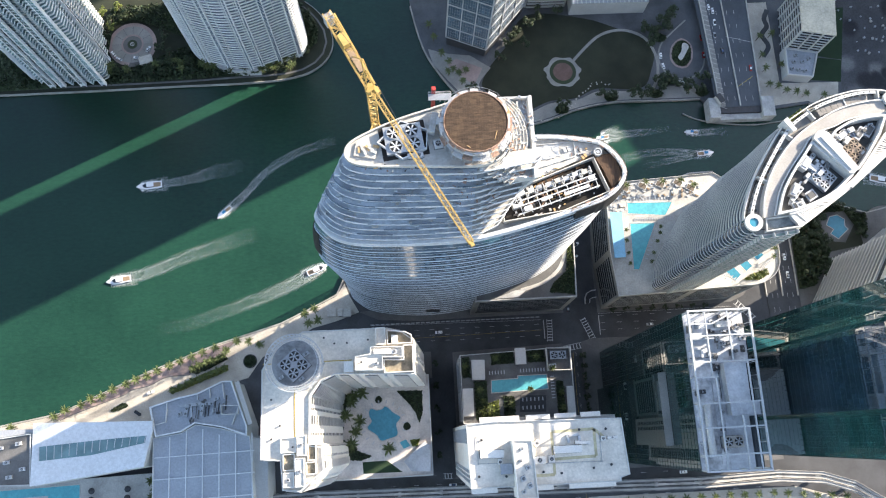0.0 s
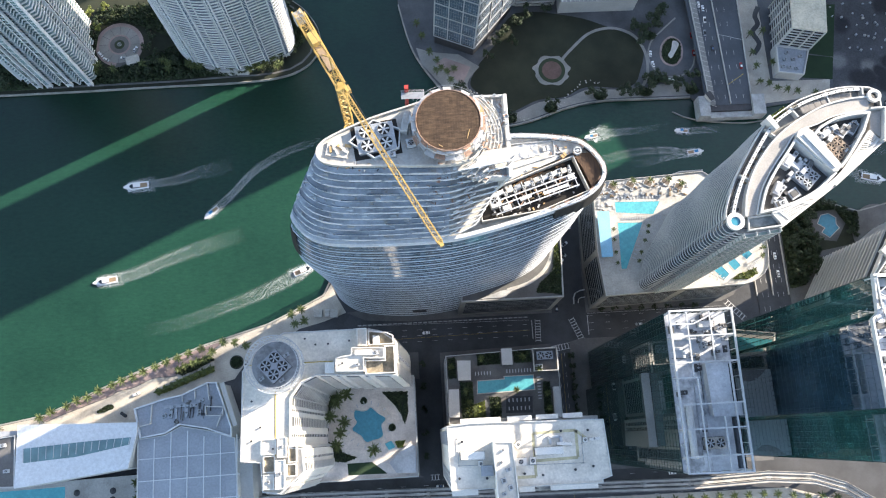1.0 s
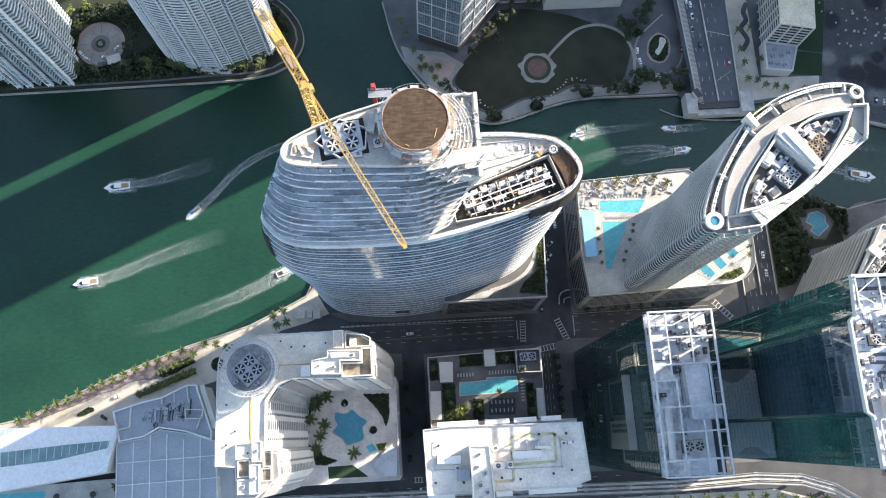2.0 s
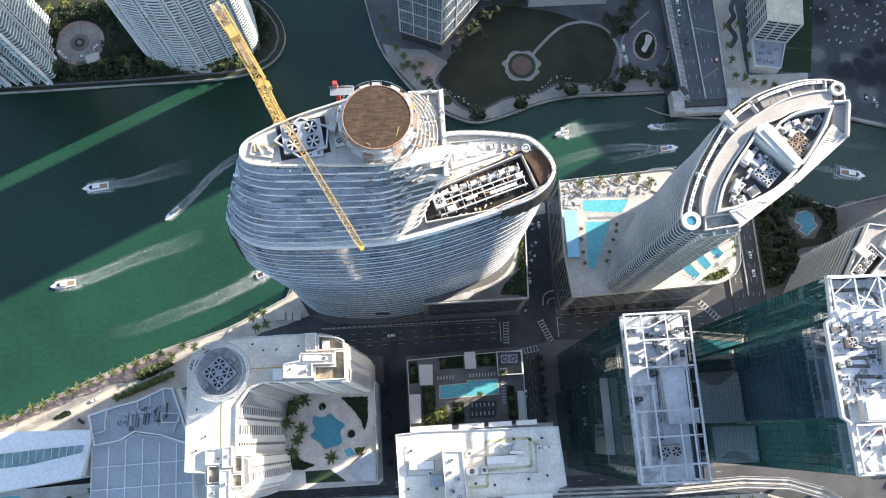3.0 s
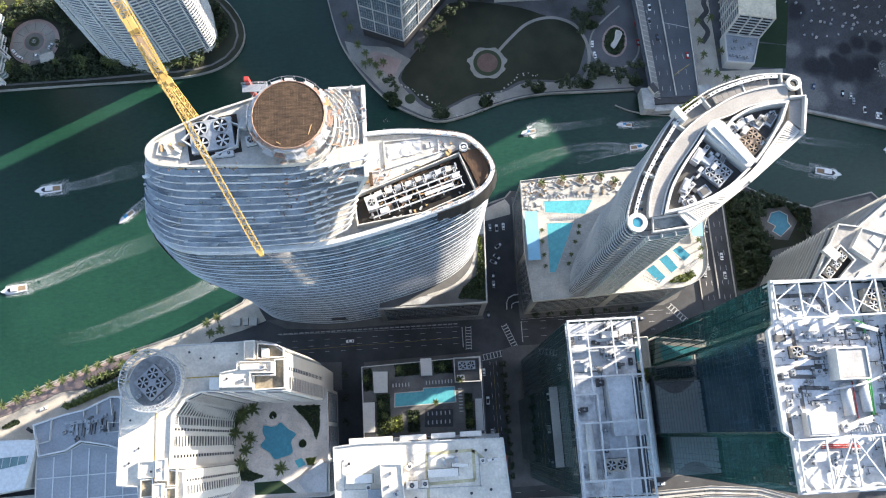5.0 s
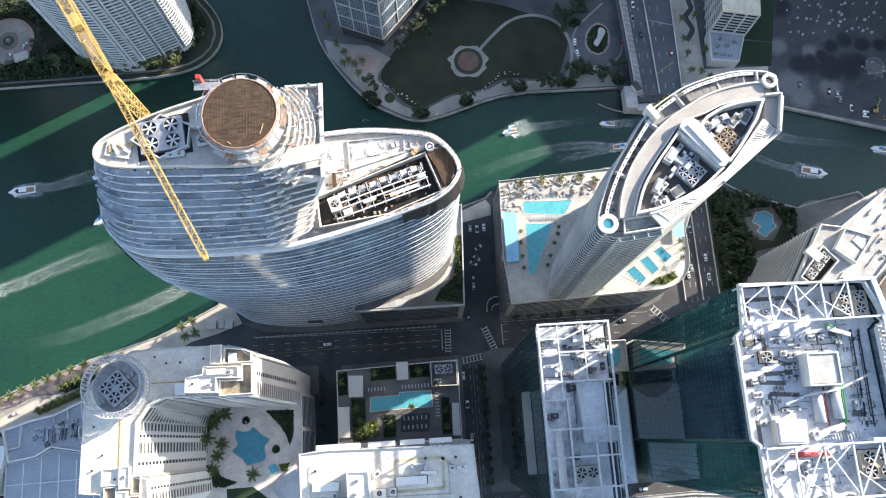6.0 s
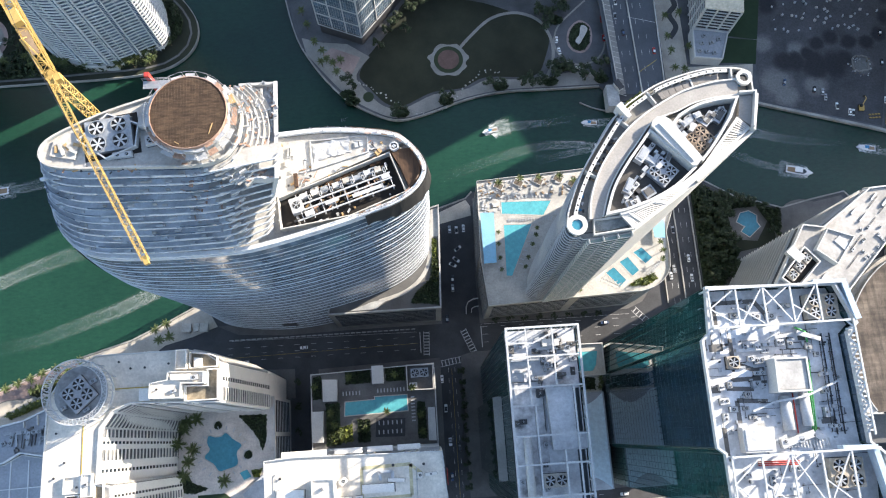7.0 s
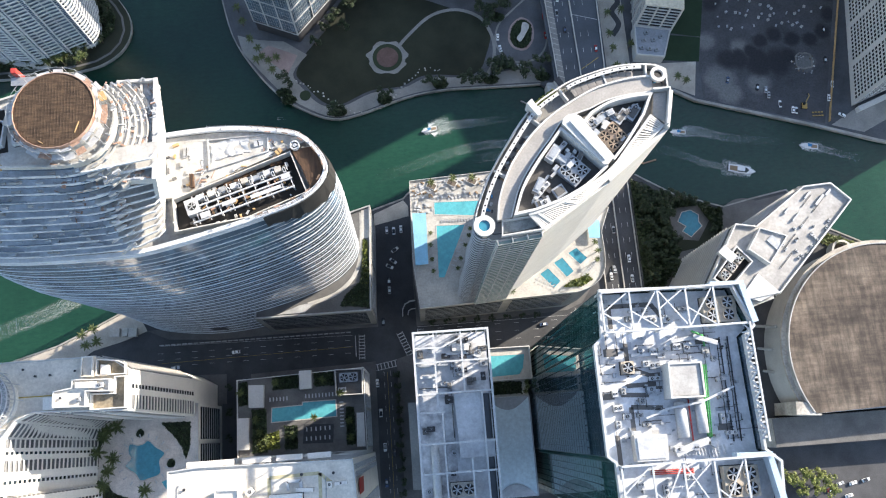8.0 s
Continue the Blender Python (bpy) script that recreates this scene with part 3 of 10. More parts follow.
def make_car(at, turn, label="parked car in plain paint", kind=0, group="cars in the streets"):
    """A car of 4.6 m: body, cabin glass, roof, four wheels, lights."""
    t = thing("car", (0, 0, 0), label, "car", group)
    ln, wd = (4.6, 1.85) if kind == 0 else (5.2, 2.0)
    hi = 1.45 if kind == 0 else 1.85
    o = [(-ln / 2, -wd * 0.42), (-ln / 2 + 0.25, -wd / 2), (ln / 2 - 0.5, -wd / 2), (ln / 2, -wd * 0.36), (ln / 2, wd * 0.36), (ln / 2 - 0.5, wd / 2), (-ln / 2 + 0.25, wd / 2), (-ln / 2, wd * 0.42)]
    b = Shape().prism(o, 0.28, 0.72)
    b.prism(o, 0.72, 0.92, inset(o, 0.14))
    part("body", b, CARPAINT, t)
    cab = [(-ln * 0.36, -wd * 0.43), (ln * 0.2, -wd * 0.43), (ln * 0.2, wd * 0.43), (-ln * 0.36, wd * 0.43)]
    top = [(-ln * 0.28, -wd * 0.34), (ln * 0.05, -wd * 0.34), (ln * 0.05, wd * 0.34), (-ln * 0.28, wd * 0.34)]
    part("cabin_glass", Shape().prism(cab, 0.9, hi - 0.06, top), GLASS_DARK, t)
    part("roof_panel", Shape().prism(inset(top, -0.04), hi - 0.07, hi), CARPAINT, t)
    for sx in (-0.31, 0.32):
        for sy in (-1, 1):
            w = Shape()
            n = 10
            c = [(math.cos(6.283 * i / n) * 0.33, math.sin(6.283 * i / n) * 0.33) for i in range(n)]
            y0, y1 = sy * wd * 0.5 - 0.1, sy * wd * 0.5 + 0.08
            w.add([(sx * ln + a, y0, 0.33 + d) for a, d in c] + [(sx * ln + a, y1, 0.33 + d) for a, d in c],
                  [tuple(range(n)), tuple(range(2 * n - 1, n - 1, -1))] + [(i, i + n, (i + 1) % n + n, (i + 1) % n) for i in range(n)])
            part("wheel", w, BLACK, t)
    for sy in (-1, 1):
        part("headlight", Shape().box(ln / 2 - 0.12, ln / 2 + 0.02, sy * wd * 0.33 - 0.16, sy * wd * 0.33 + 0.16, 0.55, 0.68), STEEL_WHITE, t)
        part("tail_light", Shape().box(-ln / 2 - 0.02, -ln / 2 + 0.1, sy * wd * 0.34 - 0.14, sy * wd * 0.34 + 0.14, 0.6, 0.74), RED, t)
    t.matrix_basis = pose(*at, 0, 0, turn)
    return t


CAR = [None]


def car(x, y, z, turn):
    if CAR[0] is None:
        CAR[0] = make_car((x, y, z), turn)
        return CAR[0]
    return copy_thing(CAR[0], pose(x, y, z, 0, 0, turn))


def lounger_shape():
    return Shape().box(-0.95, 0.5, -0.32, 0.32, 0.28, 0.36).beam((0.5, 0, 0.33), (1.05, 0, 0.62), 0.62, 0.08)


LOUNGER = lounger_shape().mesh("mattress", STEEL_WHITE)
LOUNGER_LEGS = Shape().box(-0.9, -0.82, -0.3, 0.3, 0, 0.29).mesh("leg", STEEL_GREY)
LOUNGER_LEG_HEAD = Shape().box(0.4, 0.48, -0.3, 0.3, 0, 0.29).mesh("leg", STEEL_GREY)


def lounger(x, y, z, turn):
    t = thing("sun_lounger", (x, y, z), "white sun lounger on a pool deck", "sun lounger", "sun loungers")
    t.rotation_euler = (0, 0, radians(turn))
    for nm, me in (("mattress", LOUNGER), ("leg", LOUNGER_LEGS), ("leg", LOUNGER_LEG_HEAD)):
        o = new(nm, me)
        o.parent = t
    return t


def pool(name, poly, z, mat, label, coping=0.5):
    """Pool water a step below its coping."""
    t = thing(name, (*poly[0], z), label, "swimming pool", "swimming pools")
    part("coping", Shape().ring(inset(poly, -coping), poly, z + 0.004, z + 0.12), CONCRETE_LIGHT, t)
    part("pool_surface", Shape().prism(inset(poly, -0.05), z + 0.005, z + 0.04), mat, t)
    return t

# ---- the tower under construction ----
T1 = thing("residential_tower", (30, 98, GROUND - 0.15), "sail-shaped concrete and glass tower, unfinished, with stepped terraces", "tower")
LOOP_N = 132
LOW = [(-40, 91), (-36, 84), (-24, 77.5), (4, 74), (34, 76.5), (66, 85), (83, 95), (90, 107), (83, 118), (47, 122), (10, 115), (-28, 98)]
MID = [(-45, 88), (-40, 80.5), (-26, 75), (5, 72.5), (34, 75), (66, 83.5), (84, 93.5), (91, 106), (84, 118), (47, 121), (10, 114), (-32, 95.5)]
BELT = [(-39.5, 91), (-36.5, 83), (-28, 77.5), (-12, 75.5), (19, 75.5), (36, 78), (65, 85.5), (83, 92.5), (90, 102.5), (84, 113.5), (74, 118), (47, 120), (10, 114.4), (-24, 98.6)]
UP0 = [(-39, 91), (-36.5, 83), (-28, 77.5), (-12, 75.5), (10, 75.5), (24, 76.5), (29, 80.5), (31, 88), (31.4, 100), (31.4, 112), (30, 118), (25, 119), (10, 114.4), (-24, 98.6)]
UP1 = [(-23.2, 96.8), (-21, 92.6), (-13, 90.8), (2, 90.2), (14, 89.6), (24, 89.6), (32, 92.5), (36, 101), (35, 109), (28, 114.5), (18, 114.6), (6, 111.4), (-6, 107.6), (-19.5, 101.4)]


def blend(a, b, f):
    return [(p[0] + (q[0] - p[0]) * f, p[1] + (q[1] - p[1]) * f) for p, q in zip(a, b)]


LOOPS = {k: ccw(smooth_loop(v, LOOP_N)) for k, v in (("low", LOW), ("mid", MID), ("belt", BELT), ("up0", UP0), ("up1", UP1))}


def outline_at(z):
    if z <= 60:
        return LOOPS["low"]
    if z <= 130:
        return blend(LOOPS["low"], LOOPS["mid"], (z - 60) / 70)
    if z <= 187.5:
        f = (z - 130) / 57.5
        return blend(LOOPS["mid"], LOOPS["belt"], f * f)
    return blend(LOOPS["up0"], LOOPS["up1"], min(1.0, (z - 187.5) / 48.5) ** 1.15)


def panes_ring(shape, loop_lo, loop_hi, z0, z1, rnd, skip=0.0):
    n = len(loop_lo)
    for i in range(n):
        j = (i + 1) % n
        if rnd.random() < skip:
            continue
        shape.add([(*loop_lo[i], z0), (*loop_lo[j], z0), (*loop_hi[j], z1), (*loop_hi[i], z1)], [(0, 1, 2, 3)])


DCX, DCY = 22.6, 103.0
rnd = random.Random(3)
glaze, core = Shape(), Shape()
SLAB_EDGE = surface("slab_edge_concrete", (0.66, 0.68, 0.70), 0.8, 1.2, 0.12, 0.6)
TERRACE = surface("terrace_concrete", (0.60, 0.64, 0.68), 0.62, 1.0, 0.14, 0.8, bump=0.2)
FLOOR_H = 3.65
z = 8.0
while z < 182:
    o = outline_at(z)
    zz = min(z + FLOOR_H, 186.6) if z < 178 else 184.5
    i0, i1 = inset(o, 0.36), inset(outline_at(zz), 0.36)
    wide = round((z - 8.0) / FLOOR_H) % 2 == 0
    panes_ring(glaze, i0, i1, z + 0.2, zz - 0.2, rnd)
    part("floor_slab", Shape().prism(inset(o, 0.08) if wide else inset(o, 0.3), z - (0.15 if wide else 0.1), z + (0.25 if wide else 0.1)), SLAB_EDGE, T1)
    z += FLOOR_H
part("louvre_panel", Shape().prism([(6.4, 74.4), (14.6, 73.9), (14.6, 73.4), (6.4, 73.9)], 21.5, 28.0), STEEL_DARK, T1, "dark plant louvre in the facade")
part("base_wall", Shape().prism(inset(LOOPS["low"], 1.3), GROUND - 0.15, 8.0), CONCRETE, T1)
z = 191.2
while z < 236:
    o = outline_at(z)
    zz = min(z + FLOOR_H + 0.09, 236.0)
    i0 = inset(outline_at(zz), 0.9)
    panes_ring(glaze, i0, i0, z + 0.25, zz - 0.3, rnd, 0.06)
    core.prism(inset(i0, 2.2), z, zz)
    sl = part("terrace_slab", Shape().prism(o, z - 0.35, z + 0.25), TERRACE, T1)
    w = inset(o, 0.24)
    f = (z - 191.2) / 41.0
    xf, yf = 45.4 - 12.6 * (229.4 - z) / 46.2, 77.2 + 11.6 * f
    tongue = [(23.0, yf), (27.5, yf + 0.4), (xf - 1.5, yf + 3.2), (xf + 0.6, yf + 5.4), (xf + 0.4, yf + 8.4), (24.0, yf + 6.0)]
    part("terrace_tip", Shape().prism(tongue, z + 0.254, z + 0.6), CONCRETE_LIGHT, sl)
    part("tip_upstand", Shape().prism([(25.5, yf - 0.1), (27.6, yf + 0.1), (xf - 1.3, yf + 2.9), (xf + 0.8, yf + 5.2), (xf + 0.4, yf + 5.4), (xf - 1.5, yf + 3.25), (27.4, yf + 0.5), (25.5, yf + 0.3)], z + 0.604, z + 1.5), SLAB_EDGE, sl)
    cut = [k for k in range(LOOP_N) if (k + int(z)) % 11 == 0]
    for k0, k1 in zip(cut, cut[1:] + [cut[0] + LOOP_N]):
        ks = [k % LOOP_N for k in range(k0 + 1, k1 + 1)]
        if len(ks) > 2:
            hi_ = (0.5, 0.9, 0.45, 0.7, 1.15)[(k0 + int(z * 3)) % 5]
            part("terrace_upstand", Shape().prism([o[k] for k in ks] + [w[k] for k in reversed(ks)], z + 0.25, z + 0.25 + hi_), (SLAB_EDGE, SLAB_EDGE, TERRACE, SLAB_EDGE, GLASS_BLUE)[(k0 * 3 + int(z)) % 5], sl)
    z += FLOOR_H + 0.09
rnd = random.Random(77)
for k in range(12):
    zt = 191.2 + (FLOOR_H + 0.09) * k
    o = outline_at(zt)
    front = [p for p in inset(o, 1.0) if p[1] < 92 + k * 0.3 and p[0] < 30]
    for _ in range(9):
        x, y = rnd.choice(front)
        part("site_pallet", Shape().block(x + rnd.uniform(-1, 1), y + rnd.uniform(-0.2, 0.5), zt + 0.25, rnd.uniform(0.6, 2.4), rnd.uniform(0.4, 0.9), rnd.uniform(0.4, 1.3), rnd.uniform(-12, 12)), rnd.choice([STEEL_WHITE, TERRACE, STEEL_WHITE, CONCRETE_LIGHT]), T1)
part("glazing", glaze, GLASS_BLUE, T1, "blue-grey recessed glazing", kind="stuff")
part("concrete_core", core, CONCRETE, T1)

DECK_STAINED = surface("stained_site_concrete", (0.54, 0.52, 0.48), 0.62, 1.0, 0.12, 0.85, bump=0.2)
# lower roof: rim, decks and the open steel frame
belt = LOOPS["belt"]
part("lower_roof_deck", Shape().prism(inset(belt, 0.6), 182.6, 183.2), CONCRETE, T1)
back = [(p[0], p[1]) for p in inset(belt, 1.5)]
side = [p[0] > 30 and p[1] - 95.4 > 0.37 * (p[0] - 37.0) for p in back]
k0 = next(k for k in range(LOOP_N) if side[k] and not side[k - 1])
run = []
while side[(k0 + len(run)) % LOOP_N]:
    run.append(back[(k0 + len(run)) % LOOP_N])
part("upper_deck", Shape().prism(run + [(30.0, 95.6), (37.0, 95.4)], 183.204, 186.2), DECK_STAINED, T1, "pale stained roof deck")
part("lower_roof_rim", Shape().ring(belt, inset(belt, 1.5), 186.6, 188.1), SLAB_EDGE, T1, "pale concrete rim beam")
part("rim_band", Shape().ring(inset(belt, -0.25), inset(belt, 0.2), 184.6, 186.55), SLAB_EDGE, T1)
rim = inset(belt, 0.5)
right_rim = [p for p in rim if p[0] > 47]
guard = Shape()
for k, p in enumerate(right_rim):
    if k % 3 == 0:
        guard.beam((*p, 188.3), (p[0], p[1], 190.6), 0.12)
for p, q in zip(rim, rim[1:]):
    if p[0] > 47 and q[0] > 47:
        for h in (189.0, 189.8):
            guard.beam((*p, h), (*q, h), 0.06)
part("edge_guard", guard, STEEL_GREY, T1)
net = Shape()
out = inset(belt, -0.5)
for k in range(LOOP_N):
    j = (k + 1) % LOOP_N
    p, q = out[k], out[j]
    if (p[0] > 66 and p[1] < 112) and (q[0] > 66 and q[1] < 112):
        sag = 174.0 + 3.6 * abs(math.sin(k * 1.3)) + max(0, (86 - p[0]) * 0.28)
        sag2 = 174.0 + 3.6 * abs(math.sin((k + 1) * 1.3)) + max(0, (86 - q[0]) * 0.28)
        g, h = inset(belt, -0.25)[k], inset(belt, -0.25)[j]
        p2, q2 = inset(belt, -1.7)[k], inset(belt, -1.7)[j]
        net.add([(*p2, sag), (*q2, sag2), (*q, 187.4), (*p, 187.4), (*g, sag), (*h, sag2), (*h, 187.4), (*g, 187.4)], [(0, 1, 2, 3), (5, 4, 7, 6), (0, 4, 5, 1), (3, 2, 6, 7)])
part("debris_netting", net, BLACK, T1, "black debris netting hung below the rim")
side_net = Shape()
for k in range(LOOP_N):
    j = (k + 1) % LOOP_N
    for za, zb in ((146, 156), (156, 166), (166, 176)):
        lo, hi = inset(outline_at(za), -0.35), inset(outline_at(zb), -0.35)
        if lo[k][0] < -40.5 and lo[j][0] < -40.5 and 80 < lo[k][1] < 92:
            lo2, hi2 = inset(outline_at(za), -0.2), inset(outline_at(zb), -0.2)
            side_net.add([(*lo[k], za), (*lo[j], za), (*hi[j], zb), (*hi[k], zb), (*lo2[k], za), (*lo2[j], za), (*hi2[j], zb), (*hi2[k], zb)], [(0, 1, 2, 3), (5, 4, 7, 6), (0, 4, 5, 1), (3, 2, 6, 7)])
part("debris_netting", side_net, BLACK, T1, "black debris netting over unfinished floors")
# open well with frames
WELL = [(37.5, 83.5), (36.6, 94.6), (76.8, 109.4), (82.0, 94.6), (62.0, 87.0)]
SMOOTH_CAP = surface("smooth_grey_capping", (0.50, 0.51, 0.53), 0.9, 1.0, 0.05, 0.6)
# Near-black floor colour stands in for the shade deep in a well.
PIT_SHADE = surface("plant_well_shade", (0.026, 0.023, 0.021), 0.5, 1.0, 0.15, 0.9)
part("plant_well_floor", Shape().prism(WELL, 183.21, 183.4), PIT_SHADE, T1)
part("plant_well_wall", Shape().ring(inset(WELL, -0.4), WELL, 183.21, 187.0), CONCRETE_LIGHT, T1)


def in_well(u, v):
    """u along the long axis from the pointed end, v across."""
    a = Vector((40.5, 85.6)) + Vector((0.953, 0.302)) * u + Vector((-0.302, 0.953)) * v
    return (a.x, a.y)


for v in (-0.6, 2.6, 4.7):
    part("frame_beam", Shape().beam((*in_well(3, v), 186.4), (*in_well(39.5, v), 186.9), 0.5, 0.6), STEEL_WHITE, T1)
for u in (5, 9, 13, 17.5, 22, 26.5, 31, 35.5, 39):
    part("cross_beam", Shape().beam((*in_well(u, -1.8 + 0.03 * u), 186.1), (*in_well(u, 4.7), 186.6), 0.3, 0.45), STEEL_WHITE, T1)
    part("stub_frame", Shape().beam((*in_well(u, 6.2), 186.0), (*in_well(u, 9.0), 186.0), 0.35, 0.5), STEEL_WHITE, T1)
for u in (3, 13, 22, 31, 39):
    for v in (-0.6, 4.7):
        part("frame_post", Shape().beam((*in_well(u, v), 183.3), (*in_well(u, v), 186.1), 0.5), STEEL_WHITE, T1)
for u0, u1, v0, v1 in ((6, 9.5, -0.4, 1.6), (14, 19, 1.2, 2.4), (24, 35, 0.2, 1.6), (36, 39, 3.0, 4.6)):
    part("frame_panel", Shape().prism([in_well(u0, v0), in_well(u1, v0), in_well(u1, v1), in_well(u0, v1)], 187.21, 187.35), STEEL_WHITE, T1)
for i in range(9):
    u = 3.5 + 4.05 * i
    x, y = in_well(u, 7.4 + 0.3 * (i % 2))
    part("service_box", Shape().block(x, y, 183.41, 2.4, 1.9, 2.6 + 0.4 * (i % 3), 17.6), (STEEL_GREY, STEEL_WHITE, ROOF_BEIGE)[i % 3], T1)
    part("opening_frame", Shape().ring([in_well(u + 1.5, 5.4), in_well(u + 2.5, 5.4), in_well(u + 2.5, 7.2), in_well(u + 1.5, 7.2)], inset([in_well(u + 1.5, 5.4), in_well(u + 2.5, 5.4), in_well(u + 2.5, 7.2), in_well(u + 1.5, 7.2)], 0.22), 184.6, 187.0), STEEL_WHITE, T1)
rnd = random.Random(19)
for i in range(34):
    x, y = in_well(rnd.uniform(1, 39), rnd.choice((-2.6, 0.8, 1.4, 3.6, 5.6, 8.6)) + rnd.uniform(-0.5, 0.5))
    part("loose_material", Shape().block(x, y, 183.41, rnd.uniform(0.5, 2.2), rnd.uniform(0.3, 1.0), rnd.uniform(0.3, 1.6), rnd.choice((17.6, 17.6, 107.6, 60))), rnd.choice((PATH_GREY, STEEL_GREY, TIMBER, STEEL_WHITE, CONCRETE)), T1)
for i in range(16):
    x, y = rnd.uniform(33, 44), rnd.uniform(99.5, 115)
    part("loose_material", Shape().block(x, y, 186.21, rnd.uniform(0.5, 2.4), rnd.uniform(0.4, 1.0), rnd.uniform(0.2, 0.9), rnd.choice((17.6, 90, 75))), rnd.choice((PATH_GREY, TIMBER, STEEL_WHITE, CONCRETE)), T1)
RECESS = [(48.2, 116), (69.5, 117), (69.6, 110.2), (48.6, 104.4)]
part("recess_curb", Shape().ring(RECESS, inset(RECESS, 0.5), 186.204, 187.0), CONCRETE, T1)
part("recess_floor", Shape().prism(inset(RECESS, 0.55), 186.204, 186.26), DECK_STAINED, T1)
part("earth_bed", Shape().prism([(77.0, 110.6), (85.0, 111.2), (88, 103.5), (87.2, 99.4), (83.6, 95.8), (80.4, 104.4)], 183.214, 186.5), PLYWOOD, T1, "brown formwork bed")
for k in range(0, LOOP_N, 3):
    p = inset(belt, 1.1)[k]
    if p[0] > 47:
        part("rim_clamp", Shape().block(*p, 188.104, 0.5, 0.5, 0.55, k * 7), STEEL_GREY, T1)
tarp = Shape()
TN, TM = 26, 16
for i in range(TN + 1):
    for k in range(TM + 1):
        x, y = 49.6 + 13.0 * i / TN, 107.6 + 6.6 * k / TM + 0.12 * i
        lift = 0.9 * abs(noise.noise((x * 0.33, y * 0.4, 2.0))) + 0.5 * abs(noise.noise((x * 0.9, y * 1.1, 5.0)))
        tarp.v.append((x + 0.5 * noise.noise((x * 0.5, y * 0.5, 9.0)), y + 0.7 * noise.noise((x * 0.4, y * 0.4, 4.0)), 186.3 + lift))
for i in range(TN):
    for k in range(TM):
        a_ = i * (TM + 1) + k
        tarp.f.append((a_, a_ + TM + 1, a_ + TM + 2, a_ + 1))
sheet_ = thing("tarpaulin", (56, 111, 186.26), "crumpled white tarpaulin over materials on the lower roof", "tarpaulin")
part("cloth", tarp, STEEL_WHITE, sheet_, smooth=True)
part("load", Shape().block(56, 111.4, 186.262, 9.0, 3.4, 0.3, 4), CONCRETE_LIGHT, sheet_)
# fin wall at the cut, leaning outwards as it rises
def lean(x0, x1, y0, y1, z0, z1, dx0, dx1):
    return Shape().prism([(x0 + dx0, y0), (x1 + dx0, y0), (x1 + dx0, y1), (x0 + dx0, y1)], z0, z1, [(x0 + dx1, y0), (x1 + dx1, y0), (x1 + dx1, y1), (x0 + dx1, y1)])


part("fin_wall", lean(43.9, 45.2, 87.2, 119.0, 183.2, 229.4, -12.6, 0), STUCCO, T1, "tall white fin wall")
part("fin_deck", Shape().prism([(30.0, 88.4), (43.9, 88.4), (43.9, 118.6), (30.0, 118.6)], 226.2, 227.0), CONCRETE_LIGHT, T1, "pale stained concrete terrace")
part("fin_trough", Shape().box(40.2, 43.8, 90.5, 117.4, 227.004, 227.2), CONCRETE, T1, "grey gutter strip behind the fin")
part("trough_curb", Shape().box(39.6, 40.2, 89.4, 117.8, 227.004, 228.1), CONCRETE_LIGHT, T1)
part("fin_end_wall", Shape().box(33.0, 43.9, 118.3, 119.1, 223.0, 228.8), STUCCO, T1)
part("fin_front_wall", Shape().box(34.5, 43.9, 87.6, 88.4, 224.4, 228.2), STUCCO, T1)
for k in range(11):
    x = 45.1 - 12.6 * (46.2 - 3.2 - 3.74 * k - 0.6) / 46.2
    part("fin_ledge", Shape().box(x - 0.9, x + 0.25, 87.6, 119.2, 186.4 + 3.74 * k, 187.0 + 3.74 * k), STUCCO, T1)
for k in range(7):
    r1 = 13.0 + 1.4 * k
    zt = 234.6 - 1.15 * k
    turns = [radians(-84 + 5 * k + (146 - 7 * k) * i / 16) for i in range(17)]
    st = part("spiral_step", Shape().prism([(DCX + r1 * math.cos(a), DCY + r1 * math.sin(a)) for a in turns] + [(DCX + 9.9 * math.cos(a), DCY + 9.9 * math.sin(a)) for a in reversed(turns)], zt - 0.7, zt), CONCRETE_LIGHT, T1)
    part("step_upstand", Shape().prism([(DCX + r1 * math.cos(a), DCY + r1 * math.sin(a)) for a in turns] + [(DCX + (r1 - 0.28) * math.cos(a), DCY + (r1 - 0.28) * math.sin(a)) for a in reversed(turns)], zt + 0.004, zt + 0.4), CONCRETE_LIGHT, st)
    part("step_web", Shape().prism([(DCX + (r1 - 0.3) * math.cos(a), DCY + (r1 - 0.3) * math.sin(a)) for a in turns[2:-2]] + [(DCX + 10.1 * math.cos(a), DCY + 10.1 * math.sin(a)) for a in reversed(turns[2:-2])], 226.0 - 0.02 * k, zt - 0.7), CONCRETE, st)
rnd = random.Random(29)
for k in range(13):
    for g in (0, 1):
        x, y = 33.5 - 1.1 * k + rnd.uniform(-1, 4), 88.6 - 0.98 * k + g * 1.3
        zb = 232.4 - 3.74 * k * 0.96
        part("form_shutter", Shape().block(x, y, zb, rnd.uniform(1.6, 3.4), 0.5, 1.3, rnd.uniform(14, 34)), STEEL_WHITE, T1)
# top roof and helipad drum
up1 = LOOPS["up1"]
part("top_roof", Shape().prism(up1, 236.0, 236.5), CONCRETE_LIGHT, T1)
parapet(T1, up1, 236.504, 1.3, 0.6, CONCRETE_LIGHT)
DC = (22.6, 103.0)


def ngon(c, r, n, a0=0.0):
    return [(c[0] + r * math.cos(a0 + 2 * math.pi * i / n), c[1] + r * math.sin(a0 + 2 * math.pi * i / n)) for i in range(n)]


